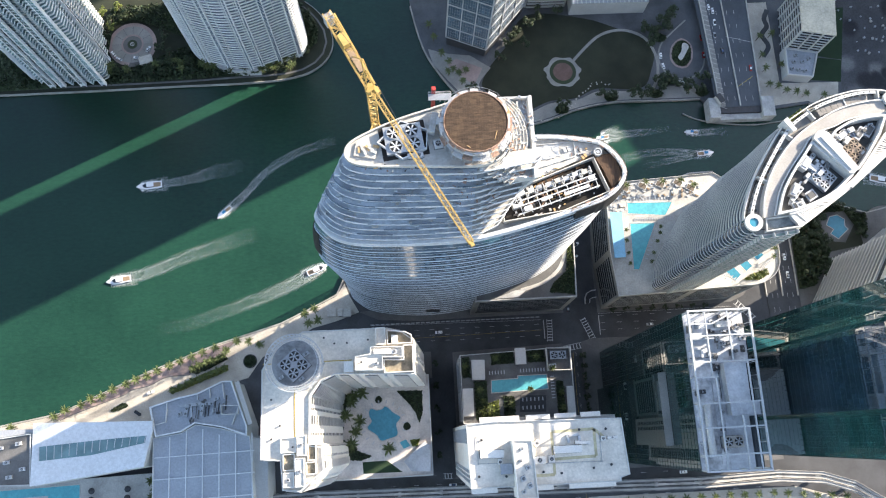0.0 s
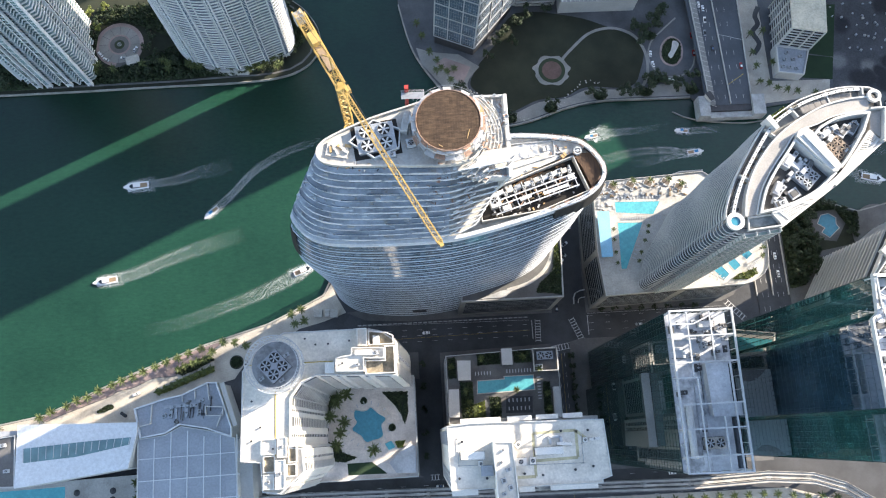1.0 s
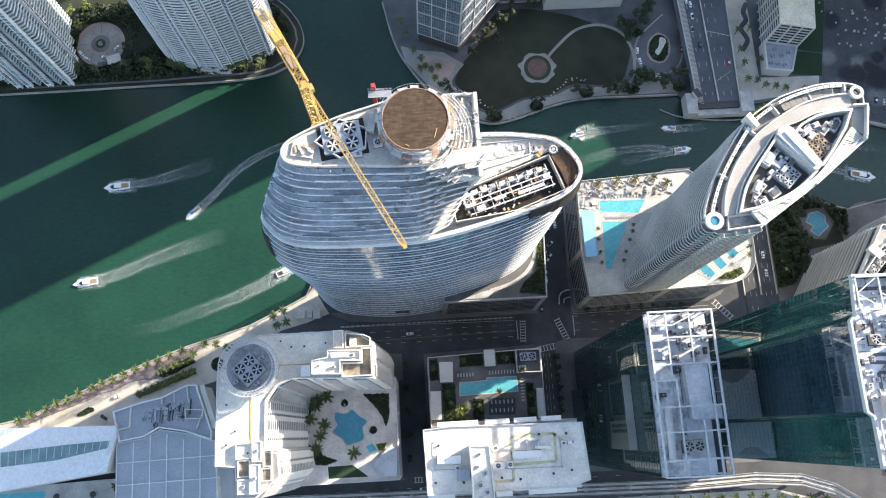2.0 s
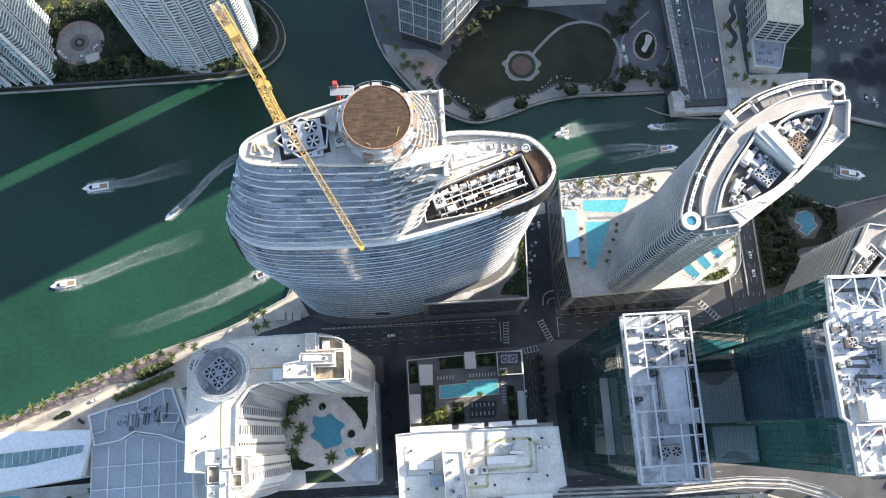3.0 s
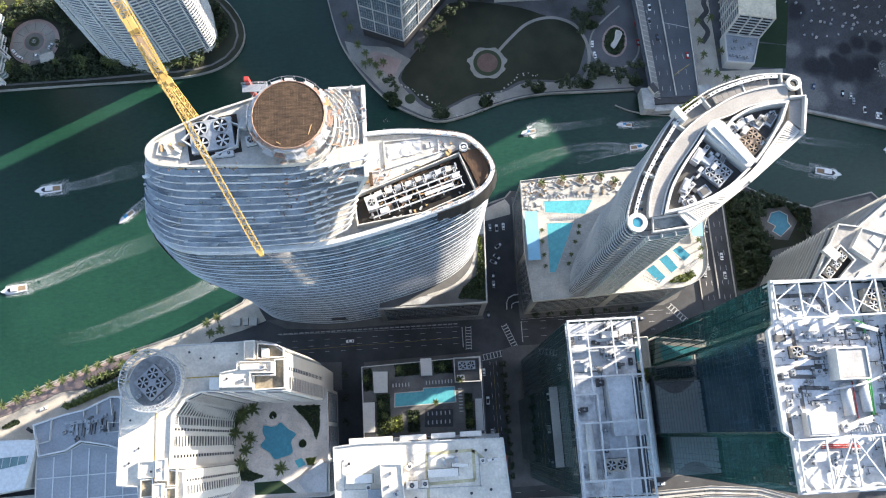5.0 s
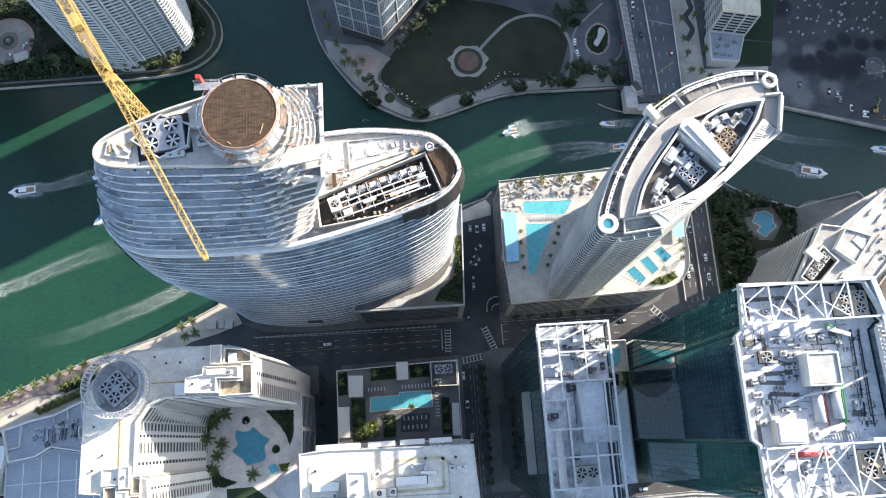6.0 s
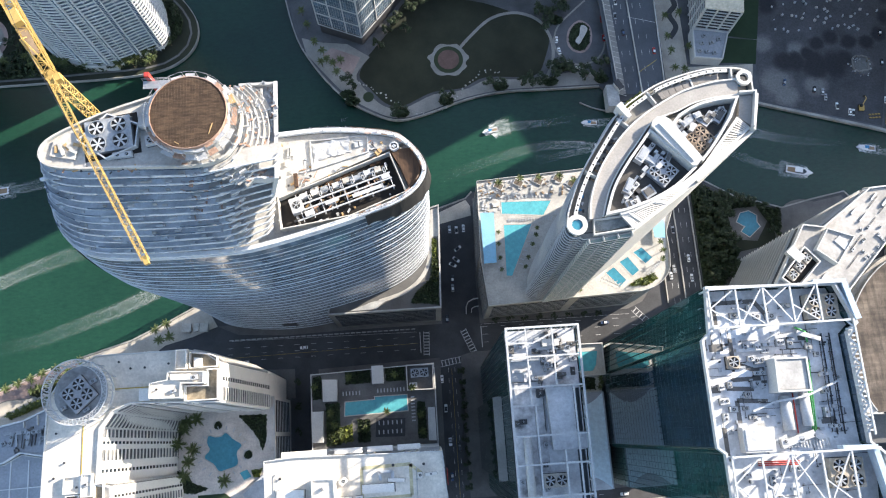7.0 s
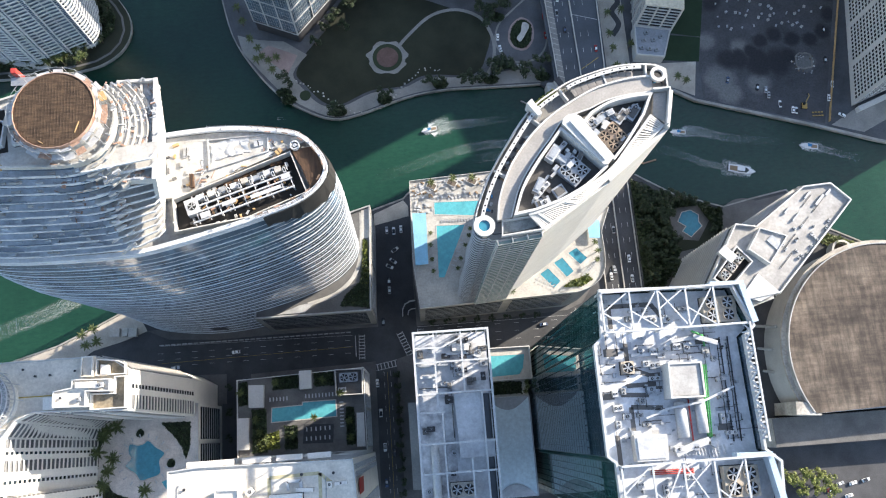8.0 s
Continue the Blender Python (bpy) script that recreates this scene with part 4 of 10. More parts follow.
part("drum", Shape().cyl(*DC, 236.5, 244.6, 10.0, 40), CONCRETE, T1)
part("drum_deck", Shape().cyl(*DC, 244.604, 245.0, 10.9, 28), PLYWOOD, T1, "brown plywood formwork deck")
part("drum_rim", Shape().ring(ngon(DC, 11.1, 28), ngon(DC, 10.93, 28), 243.6, 245.3), PINK_BOARD, T1, "thin timber edge board")
rnd = random.Random(91)
for i in range(22):
    a0 = 2 * math.pi * (i + rnd.uniform(-0.1, 0.1)) / 22
    a1 = a0 + 2 * math.pi / 22 * rnd.uniform(0.8, 1.08)
    r0, r1 = 11.15 + rnd.uniform(0, 0.2), 12.0 + rnd.uniform(-0.3, 0.7)
    tilt = rnd.uniform(-0.5, 0.45)
    poly = [(DC[0] + r * math.cos(a), DC[1] + r * math.sin(a)) for r, a in ((r0, a0), (r1, a0 + 0.03), (r1 + rnd.uniform(-0.3, 0.3), a1), (r0, a1))]
    part("form_panel", Shape().prism(poly, 243.9 + tilt, 244.1 + tilt, [(x, y) for x, y in poly]), PINK_BOARD if i in (2, 13, 14, 18) else STEEL_WHITE, T1)
    for r in (11.7, 12.7):
        part("scaffold_post", Shape().beam((DC[0] + r * math.cos(a0), DC[1] + r * math.sin(a0), 236.5), (DC[0] + r * math.cos(a0), DC[1] + r * math.sin(a0), 245.4), 0.1), STEEL_GREY, T1)
    b0, b1 = 11.4 + rnd.uniform(0, 0.3), 13.1 + rnd.uniform(-0.5, 0.6)
    part("catch_board", Shape().prism([(DC[0] + r * math.cos(a), DC[1] + r * math.sin(a)) for r, a in ((b0, a0), (b1, a0), (b1, a1 - 0.02), (b0, a1 - 0.02))], 241.2 + 0.3 * tilt, 241.35 + 0.3 * tilt), PINK_BOARD if i % 3 == 0 else (TIMBER if i % 7 == 1 else STEEL_WHITE), T1)
part("guard_rail", Shape().ring(ngon(DC, 12.74, 28), ngon(DC, 12.66, 28), 245.2, 245.28), STEEL_GREY, T1)
rnd = random.Random(92)
PLY_WORN = surface("sun_bleached_plywood", (0.125, 0.078, 0.046), 0.42, 2.4, 0.5, 0.9, bump=0.2, per_object=0.35, streak=(0.6, 3.0, 1.0))
for i in range(17):
    x = DC[0] - 9.76 + 1.22 * i
    hw = math.sqrt(max(0.0, 10.8 ** 2 - (abs(x - DC[0]) + 0.6) ** 2))
    y = DC[1] - hw
    while y < DC[1] + hw - 0.3:
        y1 = min(y + rnd.choice((2.44, 2.44, 1.83, 1.22)), DC[1] + hw)
        part("deck_plank", Shape().box(x - 0.6, x + 0.6, y + 0.012, y1 - 0.012, 245.004, 245.04 + rnd.uniform(0, 0.035)), PLY_WORN, T1)
        y = y1
mesh_bars = Shape()
for i in range(24):
    for way_ in (0, 1):
        u = -9.8 + 0.85 * i
        hw = math.sqrt(max(0.1, 10.6 ** 2 - u * u))
        a_, b_ = ((DC[0] + u, DC[1] - hw), (DC[0] + u, DC[1] + hw)) if way_ else ((DC[0] - hw, DC[1] + u), (DC[0] + hw, DC[1] + u))
        mesh_bars.beam((*a_, 245.14 + 0.05 * way_), (*b_, 245.14 + 0.05 * way_), 0.035, 0.04)
part("reinforcing_mesh", mesh_bars, surface("rusty_mesh", (0.13, 0.085, 0.052), 0.6, 3.0, 0.6, 0.85), T1, "rusty reinforcing mesh on the deck", kind="stuff")
part("loose_batten", Shape().beam((28.6, 96.0, 245.2), (29.6, 99.2, 245.2), 0.22), TIMBER, T1)
part("loose_batten", Shape().beam((19, 94.2, 245.2), (20.2, 93.4, 245.2), 0.2), TIMBER, T1)
# Thin near-black slab stands in for the shaded recess round the fans.
part("machine_pit", Shape().block(-2.4, 100.4, 236.502, 16.4, 13.0, 0.12, 8), PIT_SHADE, T1)
part("machine_pen", Shape().ring([(-11.8, 99.3), (-3.2, 107.2), (6.2, 103.5), (5.6, 96.5), (-3, 92.8)], inset([(-11.8, 99.3), (-3.2, 107.2), (6.2, 103.5), (5.6, 96.5), (-3, 92.8)], 0.4), 236.51, 238.6), STEEL_WHITE, T1)
part("stair_housing", Shape().block(8.2, 105.5, 236.5, 2.4, 7.5, 3.2, -14), CONCRETE, T1)
part("plant_plinth", Shape().block(-15.8, 97.0, 236.5, 7.5, 5.0, 0.7, -12), ROOF_WHITE, T1)
cooling_tower(-2.4, 100.4, 236.5, 13.0, 10.0, 2.2, 2, 2, 8, STEEL_GREY, "grey cooling tower with four white-bladed fans on the tower roof", rotor=STEEL_WHITE)
ac_box(1.5, 94.2, 236.5, 5.5, 1.6, 1.7, 4, fans=2)
ac_box(9.6, 98.2, 236.5, 3.0, 3.0, 1.8, 10)
pallet = thing("material_stack", (-16, 97, 237.2), "stack of pale building boards on the tower roof", "building material")
for i in range(7):
    part("board_bundle", Shape().block(-18 + 1.0 * i, 97.2 + 1.1 * math.sin(i * 2.3), 237.2, 0.9, 2.2, 0.35 + 0.2 * (i % 3), 12 * i), CONCRETE_LIGHT if i % 3 else TIMBER, pallet)
hoist = thing("hoist_platform", (9.2, 117, 226), "red hoist platform with white guard rails on the roof edge", "construction hoist")
part("mast", Shape().box(8.2, 9.6, 117.0, 118.4, 225, 241), RED, hoist)
part("platform", Shape().box(7.0, 15.0, 114.5, 117.0, 237.9, 238.1), STEEL_GREY, hoist)
railing(hoist, [(7.0, 117.0), (15.0, 117.0), (15.0, 114.8)], 238.1, 1.6)
part("platform_leg", Shape().box(11, 11.3, 114.6, 114.9, 236.4, 237.9), STEEL_GREY, hoist)
loadp = thing("loading_platform", (39, 110, 224), "yellow framed loading platform beside the drum", "loading platform")
part("deck", Shape().block(38.2, 109.5, 226.6, 5.0, 5.6, 0.2, 24), TIMBER, loadp)
for dx, dy in ((-2, -2.4), (2, -2.4), (2, 2.4), (-2, 2.4)):
    x, y = 38.2 + dx * 0.91 - dy * 0.41, 109.5 + dx * 0.41 + dy * 0.91
    part("post", Shape().beam((x, y, 223.5), (x, y, 228.2), 0.22), YELLOW, loadp)
for (a, b), (c, e) in (((-2, -2.4), (2, -2.4)), ((2, -2.4), (2, 2.4)), ((2, 2.4), (-2, 2.4))):
    p = (38.2 + a * 0.91 - b * 0.41, 109.5 + a * 0.41 + b * 0.91, 228.0)
    q = (38.2 + c * 0.91 - e * 0.41, 109.5 + c * 0.41 + e * 0.91, 228.0)
    part("rail", Shape().beam(p, q, 0.2), YELLOW, loadp)
for u, v, k in ((11.5, 7.4, 2.3), (15.2, 7.4, 2.3), (20.5, 7.2, 2.4), (24.8, 7.4, 2.5), (30, 7.6, 2.6), (34, 7.8, 2.6)):
    ac_box(*in_well(u, v), 183.4, k, k, 2.4, 17.6, STEEL_GREY, "grey condenser in the open plant well", 1)
ac_box(*in_well(4.2, 5.2), 183.4, 4.4, 5.5, 3.4, 17.6, STEEL_WHITE, "large white air handler in the plant well", 1)
spool = thing("cable_drum", (78.8, 111.6, 186.2), "white round cable drum on the lower roof", "cable drum")
part("flange", Shape().ring(ngon((78.8, 111.6), 1.7, 24), ngon((78.8, 111.6), 1.2, 24), 186.2, 188.0), STEEL_WHITE, spool)
part("hub", Shape().cyl(78.8, 111.6, 186.2, 187.9, 0.7, 12), STEEL_WHITE, spool)
part("spoke", Shape().box(77.3, 80.3, 111.45, 111.75, 187.5, 187.8), STEEL_WHITE, spool)
for i, (x, y, a, b, t_, m_) in enumerate(((62, 103.6, 5.2, 1.1, 24, PLYWOOD), (56.5, 100.6, 6.5, 1.5, 17, PLYWOOD), (49.2, 97.8, 3.0, 2.2, 8, CONCRETE), (66, 113.5, 3.0, 2.0, 10, STEEL_WHITE), (73, 110, 2.4, 1.6, 40, TIMBER), (43, 101, 1.4, 5.0, 4, PLYWOOD), (41, 112, 2.0, 3.0, 0, CONCRETE), (71.5, 106.6, 4.0, 0.9, 17, PLYWOOD))):
    zb = 183.41 if y < 95.0 + 0.367 * (x - 36.6) else 186.21
    m0 = thing("material_stack", (x, y, zb), "stack of sheeting and timber on the lower roof", "building material", "material stacks")
    part("sheeting", Shape().block(x, y, zb, a, b, 0.7 + 0.3 * (i % 3), t_), m_, m0)
    part("strap", Shape().block(x, y, zb + 0.7 + 0.3 * (i % 3), a * 0.12, b * 1.02, 0.05, t_), BLACK, m0)

rnd = random.Random(93)
for nm_, mt_, lb_ in (("scrap_timber", TIMBER, "scattered timber offcuts on the unfinished roofs"), ("scrap_board", PINK_BOARD, "scattered formwork boards on the unfinished roofs"),
                      ("scrap_sheet", STEEL_WHITE, "scattered white sheets and boxes on the unfinished roofs"), ("scrap_steel", STEEL_DARK, "scattered dark steel parts on the unfinished roofs")):
    litter = Shape()
    for i in range(11):
        f = rnd.random()
        x, y = (38 + 40 * f, 97 + 14.5 * f + rnd.uniform(-1.2, 6.0)) if i % 3 else (-16 + 22 * f, 91 + rnd.uniform(-1, 1.5) - 2.0 * f)
        z = 186.21 if i % 3 else 236.5
        long_ = rnd.random() < 0.5
        litter.block(x, y, z, rnd.uniform(1.2, 3.2) if long_ else rnd.uniform(0.4, 1.1), rnd.uniform(0.15, 0.3) if long_ else rnd.uniform(0.3, 0.9), rnd.uniform(0.1, 0.6), rnd.uniform(0, 180))
    for i in range(26):
        litter.block(*in_well(rnd.uniform(2, 40), rnd.uniform(0.8, 9.5)), 183.42, rnd.uniform(0.5, 2.4), rnd.uniform(0.2, 0.9), rnd.uniform(0.2, 1.2), 17.6 + rnd.choice((0, 90, 35)))
    whole(nm_, litter, mt_, lb_, "building scrap", "stuff")

steps_v, steps_f = [], []
for ob in T1.children:
    if ob.type == "MESH" and ob.name.split(".")[0] not in ("glazing", "scaffold_post", "form_panel", "catch_board"):
        k0, at_ = len(steps_v), ob.location + T1.location
        steps_v += [v_.co + at_ for v_ in ob.data.vertices]
        steps_f += [tuple(k0 + q for q in f_.vertices) for f_ in ob.data.polygons]
steps_tree = BVHTree.FromPolygons(steps_v, steps_f)
rnd = random.Random(94)
bits = {"scrap_sheet": Shape(), "scrap_board": Shape(), "scrap_steel": Shape()}
for i in range(420):
    a_, r_ = radians(rnd.uniform(-115, 70)), rnd.uniform(12.8, 25)
    x, y = DC[0] + r_ * math.cos(a_), DC[1] + r_ * math.sin(a_)
    spot, up, _, _ = steps_tree.ray_cast(Vector((x, y, 243.0)), Vector((0, 0, -1)))
    if spot is None or up.z < 0.95 or spot.z < 184:
        continue
    kind_ = rnd.choice(("scrap_sheet", "scrap_sheet", "scrap_board", "scrap_steel"))
    bits[kind_].block(x, y, spot.z + 0.004, rnd.uniform(0.5, 2.2), rnd.uniform(0.12, 0.7), rnd.uniform(0.08, 0.7), math.degrees(a_) + rnd.choice((0, 90, 40)))
for nm_, mt_, lb_ in (("scrap_sheet", STEEL_WHITE, "pale boards and boxes lying on the stepped terraces"), ("scrap_board", PINK_BOARD, "pinkish boards lying on the stepped terraces"), ("scrap_steel", STEEL_GREY, "grey props and clamps lying on the stepped terraces")):
    whole(nm_, bits[nm_], mt_, lb_, "building scrap", "stuff")

RUST = surface("rusty_scaffold_tube", (0.23, 0.15, 0.10), 0.6, 3.0, 0.6, 0.8)
rim_line = [p for p in inset(belt, 0.5) if p[0] > 64]
rim_line.sort(key=lambda p: math.atan2(p[1] - 104, p[0] - 62))
rim_guard = thing("scaffold_guard", (78, 104, 187.4), "rusty scaffold posts and rails along the lower rim", "scaffolding")
for i, p in enumerate(rim_line):
    if i % 2 == 0:
        part("guard_post", Shape().beam((p[0], p[1], 187.0), (p[0] + 0.25 * math.sin(i), p[1], 190.4), 0.13), RUST, rim_guard)
    if i:
        q = rim_line[i - 1]
        part("guard_rail", Shape().beam((*q, 188.6), (*p, 188.6), 0.08), RUST, rim_guard)
        part("guard_rail", Shape().beam((*q, 189.9), (*p, 189.9 + 0.1 * math.sin(2.0 * i)), 0.09), RUST, rim_guard)
rnd = random.Random(97)
for i in range(0, len(rim_line) - 1, 3):
    p, q = rim_line[i], rim_line[i + 1]
    inw = (Vector((70, 104)) - Vector(p)).normalized() * rnd.uniform(0.8, 1.8)
    part("scaffold_board", Shape().beam((p[0] + inw.x, p[1] + inw.y, 188.3), (q[0] + inw.x, q[1] + inw.y, 188.3 + rnd.uniform(-0.1, 0.1)), 0.45, 0.06), PINK_BOARD if i % 2 else RUST, rim_guard)

# ---- tower crane ----
crane = thing("tower_crane", (-9, 113.5, 0.0), "yellow lattice tower crane tied to the unfinished tower", "tower crane")


def lattice(p, q, w, step, leg, brace):
    """A square lattice girder between two points."""
    p, q = Vector(p), Vector(q)
    d = (q - p).normalized()
    s = d.cross(Vector((0, 0, 1)))
    s = Vector((1, 0, 0)) if s.length < 0.05 else s.normalized()
    u = s.cross(d)
    n = max(2, round((q - p).length / step))
    sh = Shape()
    cs = [s * a * w / 2 + u * b * w / 2 for a, b in ((-1, -1), (1, -1), (1, 1), (-1, 1))]
    for c in cs:
        sh.beam(p + c, q + c, leg)
    for i in range(n):
        a, b = p.lerp(q, i / n), p.lerp(q, (i + 1) / n)
        for k in range(4):
            c, e = cs[k], cs[(k + 1) % 4]
            sh.beam(a + (c if i % 2 else e), b + (e if i % 2 else c), brace)
            sh.beam(a + c, a + e, brace)
    return sh


MX, MY = -12.6, 112.6
SLEW = Vector((MX, MY, 254.5))
TIP = Vector((17.2, 56.5, 259.5))
TAIL = Vector((-26.2, 138.0, 258.0))
part("mast", lattice((MX, MY, 1.8), (MX, MY, 252.0), 2.7, 2.4, 0.3, 0.15), YELLOW, crane)
part("mast_tie", Shape().beam((MX, MY, 228), (-8, 106.5, 228), 0.5).beam((MX, MY, 228), (-16, 103.0, 228), 0.5), YELLOW, crane)
part("foundation", Shape().box(MX - 3, MX + 3, MY - 3, MY + 3, 1.8, 3.0), CONCRETE, crane)
part("slewing_ring", Shape().cyl(MX, MY, 252.0, 253.4, 1.9, 20), YELLOW, crane)
part("jib", lattice(SLEW + Vector((0.8, -1.8, 0.6)), TIP, 1.6, 1.9, 0.19, 0.09), YELLOW, crane)
part("jib_tip", Shape().block(TIP.x, TIP.y, TIP.z - 0.6, 2.2, 1.2, 1.2, -65), YELLOW, crane)
part("counter_jib", lattice(SLEW, TAIL, 2.8, 2.0, 0.26, 0.14), YELLOW, crane)
part("machine_deck", Shape().block(-17.4, 121.8, 257.3, 2.0, 11, 0.2, 28), WOOD_DECK, crane)
part("winch_house", Shape().block(-20.4, 127.4, 257.7, 2.8, 4.5, 2.2, 28), YELLOW, crane)
part("counterweight", Shape().block(-25.4, 136.6, 254.2, 3.4, 2.6, 4.6, 28), CONCRETE, crane)
part("cab", Shape().block(MX + 2.3, MY - 1.2, 252.6, 1.6, 2.2, 2.2, 26), YELLOW, crane)
part("a_frame", Shape().beam(SLEW + Vector((-1, 0, 0)), (MX - 2.2, MY + 4, 266), 0.35).beam(SLEW + Vector((1.2, 0.6, 0)), (MX - 1.6, MY + 4.2, 266), 0.35).beam((-18.0, 122.5, 257), (MX - 1.9, MY + 4.1, 266), 0.3), YELLOW, crane)
part("luffing_rope", Shape().beam((MX - 1.9, MY + 4.1, 266), SLEW.lerp(TIP, 0.8) + Vector((0, 0, 0.9)), 0.1).beam((MX - 1.9, MY + 4.1, 266), (TAIL.x + 1.2, TAIL.y - 2, TAIL.z + 0.8), 0.12), STEEL_DARK, crane)
part("side_walk", Shape().beam(SLEW + Vector((1.6, 1, 0)), TAIL + Vector((2.6, 0, 0)), 0.5, 0.1).beam(SLEW + Vector((-1.8, 0.2, 0)), TAIL + Vector((-1.4, 0, 0)), 0.5, 0.1), YELLOW, crane)

# ---- the curved white tower on its pool podium ----
def white_facade(parent, p, q, z0, z1, floor, bands, rail=None, recess=None, deep=1.7):
    """Windows and balconies on a plain wall from p to q, outside to the right. bands: (from, to, kind) as shares of its length."""
    d = Vector((q[0] - p[0], q[1] - p[1]))
    ln = d.length
    d.normalize()
    n = Vector((d.y, -d.x))
    turn = math.degrees(math.atan2(d.y, d.x))
    nf = max(1, round((z1 - z0) / floor))
    fh = (z1 - z0) / nf
    for s0, s1, what in bands:
        a, b = ln * s0, ln * s1
        m = (a + b) / 2
        dark, pale = Shape(), Shape()
        for k in range(nf):
            h = z0 + fh * k
            if what == "win":
                w = max(1, round((b - a) / 2.6))
                for i in range(w):
                    c = a + (b - a) * (i + 0.5) / w
                    o = Vector(p) + d * c + n * 0.02
                    dark.block(o.x, o.y, h + 0.9, (b - a) / w * 0.62, 0.12, fh * 0.5, turn)
                    f = Vector(p) + d * c + n * 0.1
                    pale.block(f.x, f.y, h + 0.72, (b - a) / w * 0.75, 0.24, 0.14, turn)
            elif what == "wide":
                o = Vector(p) + d * m + n * 0.02
                dark.block(o.x, o.y, h + 0.7, b - a, 0.12, fh * 0.68, turn)
                f = Vector(p) + d * m + n * 0.1
                pale.block(f.x, f.y, h + 0.2, b - a, 0.3, 0.4, turn)
            else:
                o = Vector(p) + d * m + n * 0.02
                dark.block(o.x, o.y, h + 0.3, b - a, 0.12, fh - 0.6, turn)
                f = Vector(p) + d * m + n * (deep / 2)
                pale.block(f.x, f.y, h - 0.12, b - a, deep, 0.26, turn)
                r = Vector(p) + d * m + n * (deep - 0.06)
                pale.block(r.x, r.y, h + 0.14, b - a, 0.1, 0.95, turn)
        g = part("window_column" if what != "bal" else "balcony_recess", dark, recess or GLASS_DARK, parent, kind="stuff")
        part("window_sill" if what != "bal" else "balcony_tier", pale, rail or STUCCO, g, kind="stuff")


GLASS_TEAL = glass("teal_balcony_glass", (0.035, 0.08, 0.075), 0.06, 0.35, ior=2.0)
T2 = thing("curved_tower", (178, 105, GROUND - 0.15), "white lens-plan residential tower with curved balconies", "tower")
HULL_OUT = [(140.2, 79.5), (141.0, 85.6), (146.4, 98.2), (154.5, 110.9), (164.0, 123.3), (173.4, 130.1), (182.7, 134.8), (198.4, 138.9), (211.4, 138.8), (217.0, 136.4), (216.8, 127.0), (213.6, 113.0), (190.5, 94.6), (164.6, 77.2), (155.0, 75.4), (146.0, 75.2)]


def curve(ctrl, n):
    """An open smooth line through the control points, n steps to each stretch."""
    out = []
    k = len(ctrl)
    for i in range(k - 1):
        p0, p1, p2, p3 = (Vector(ctrl[max(0, min(k - 1, i + j))]) for j in (-1, 0, 1, 2))
        for q in range(n):
            t = q / n
            w = 0.5 * (2 * p1 + (p2 - p0) * t + (2 * p0 - 5 * p1 + 4 * p2 - p3) * t * t + (3 * p1 - p0 - 3 * p2 + p3) * t ** 3)
            out.append((w.x, w.y))
    return out + [tuple(ctrl[-1])]


ARC = curve(HULL_OUT[0:10], 5)
HULL_OUT = ARC + HULL_OUT[10:]
NA = len(ARC)


def hull_in(d):
    """The tower's outline drawn in by d, point for point."""
    return list(reversed(inset(HULL_OUT, d)))


GL = Shape()
EPIC_WIN = hull_in(1.9)
# Floor colour is darkened to deepen the shade between the slabs.
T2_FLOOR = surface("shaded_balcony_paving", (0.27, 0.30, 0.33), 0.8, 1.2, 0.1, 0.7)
PALE_GREEN = glass("pale_green_balustrade", (0.40, 0.52, 0.46), 0.15, 0.3)
z = 50.0
while z < 177:
    for i in list(range(NA + 1)) + [NA + 3, NA + 4, NA + 5]:
        p, q = EPIC_WIN[i], EPIC_WIN[(i + 1) % len(EPIC_WIN)]
        for a, b in zip(along(p, q, 2.2), along(p, q, 2.2)[1:]):
            GL.add([(*a, z), (*b, z), (*b, z + 3.1), (*a, z + 3.1)], [(3, 2, 1, 0)])
    swell = hull_in(0.0)
    wav = [(x + 0.45 * math.cos(0.5 * k + 0.11 * z) * (0 < k < NA), y) for k, (x, y) in enumerate(swell)]
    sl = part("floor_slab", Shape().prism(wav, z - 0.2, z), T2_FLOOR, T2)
    rl = Shape()
    for i in list(range(0, NA)) + [NA + 4, NA + 5]:
        rl.beam((*wav[i], z + 0.3), (*wav[(i + 1) % len(wav)], z + 0.3), 0.26, 1.1)
    part("balcony_rail", rl, STUCCO, sl, kind="stuff")
    fr = Shape().prism([(147.4, 75.0), (164.2, 77.0), (164.4, 75.2), (147.7, 73.2)], z - 0.2, z)
    part("front_balcony", fr, PALE_GREEN, sl, "pale green balcony of the glazed front")
    pr = Shape().beam((147.7, 73.3, z + 0.45), (164.4, 75.3, z + 0.45), 0.14, 0.9)
    for k_ in (0.02, 0.34, 0.67, 0.98):
        pr.beam((147.4 + 16.8 * k_, 75.0 + 2.0 * k_, z + 1.2), (147.7 + 16.7 * k_, 73.3 + 2.0 * k_, z + 1.2), 0.2, 2.4)
    part("front_rail", pr, STUCCO, sl, kind="stuff")
    z += 3.4
part("glazing", GL, GLASS_SLATE, T2, kind="stuff")
part("core", Shape().prism(inset(HULL_OUT, 3.0), GROUND - 0.15, 173.5), STUCCO_GREY, T2)
part("lower_shaft", Shape().prism(inset(HULL_OUT, 0.4), GROUND - 0.14, 49.6), STUCCO, T2)
curtain(T2, (147.6, 74.9), (164.0, 76.9), 50, 176, 2.6, 3.4, GLASS_TEAL, STUCCO, 0.12, 0.3, "sea-green glazed balcony front")
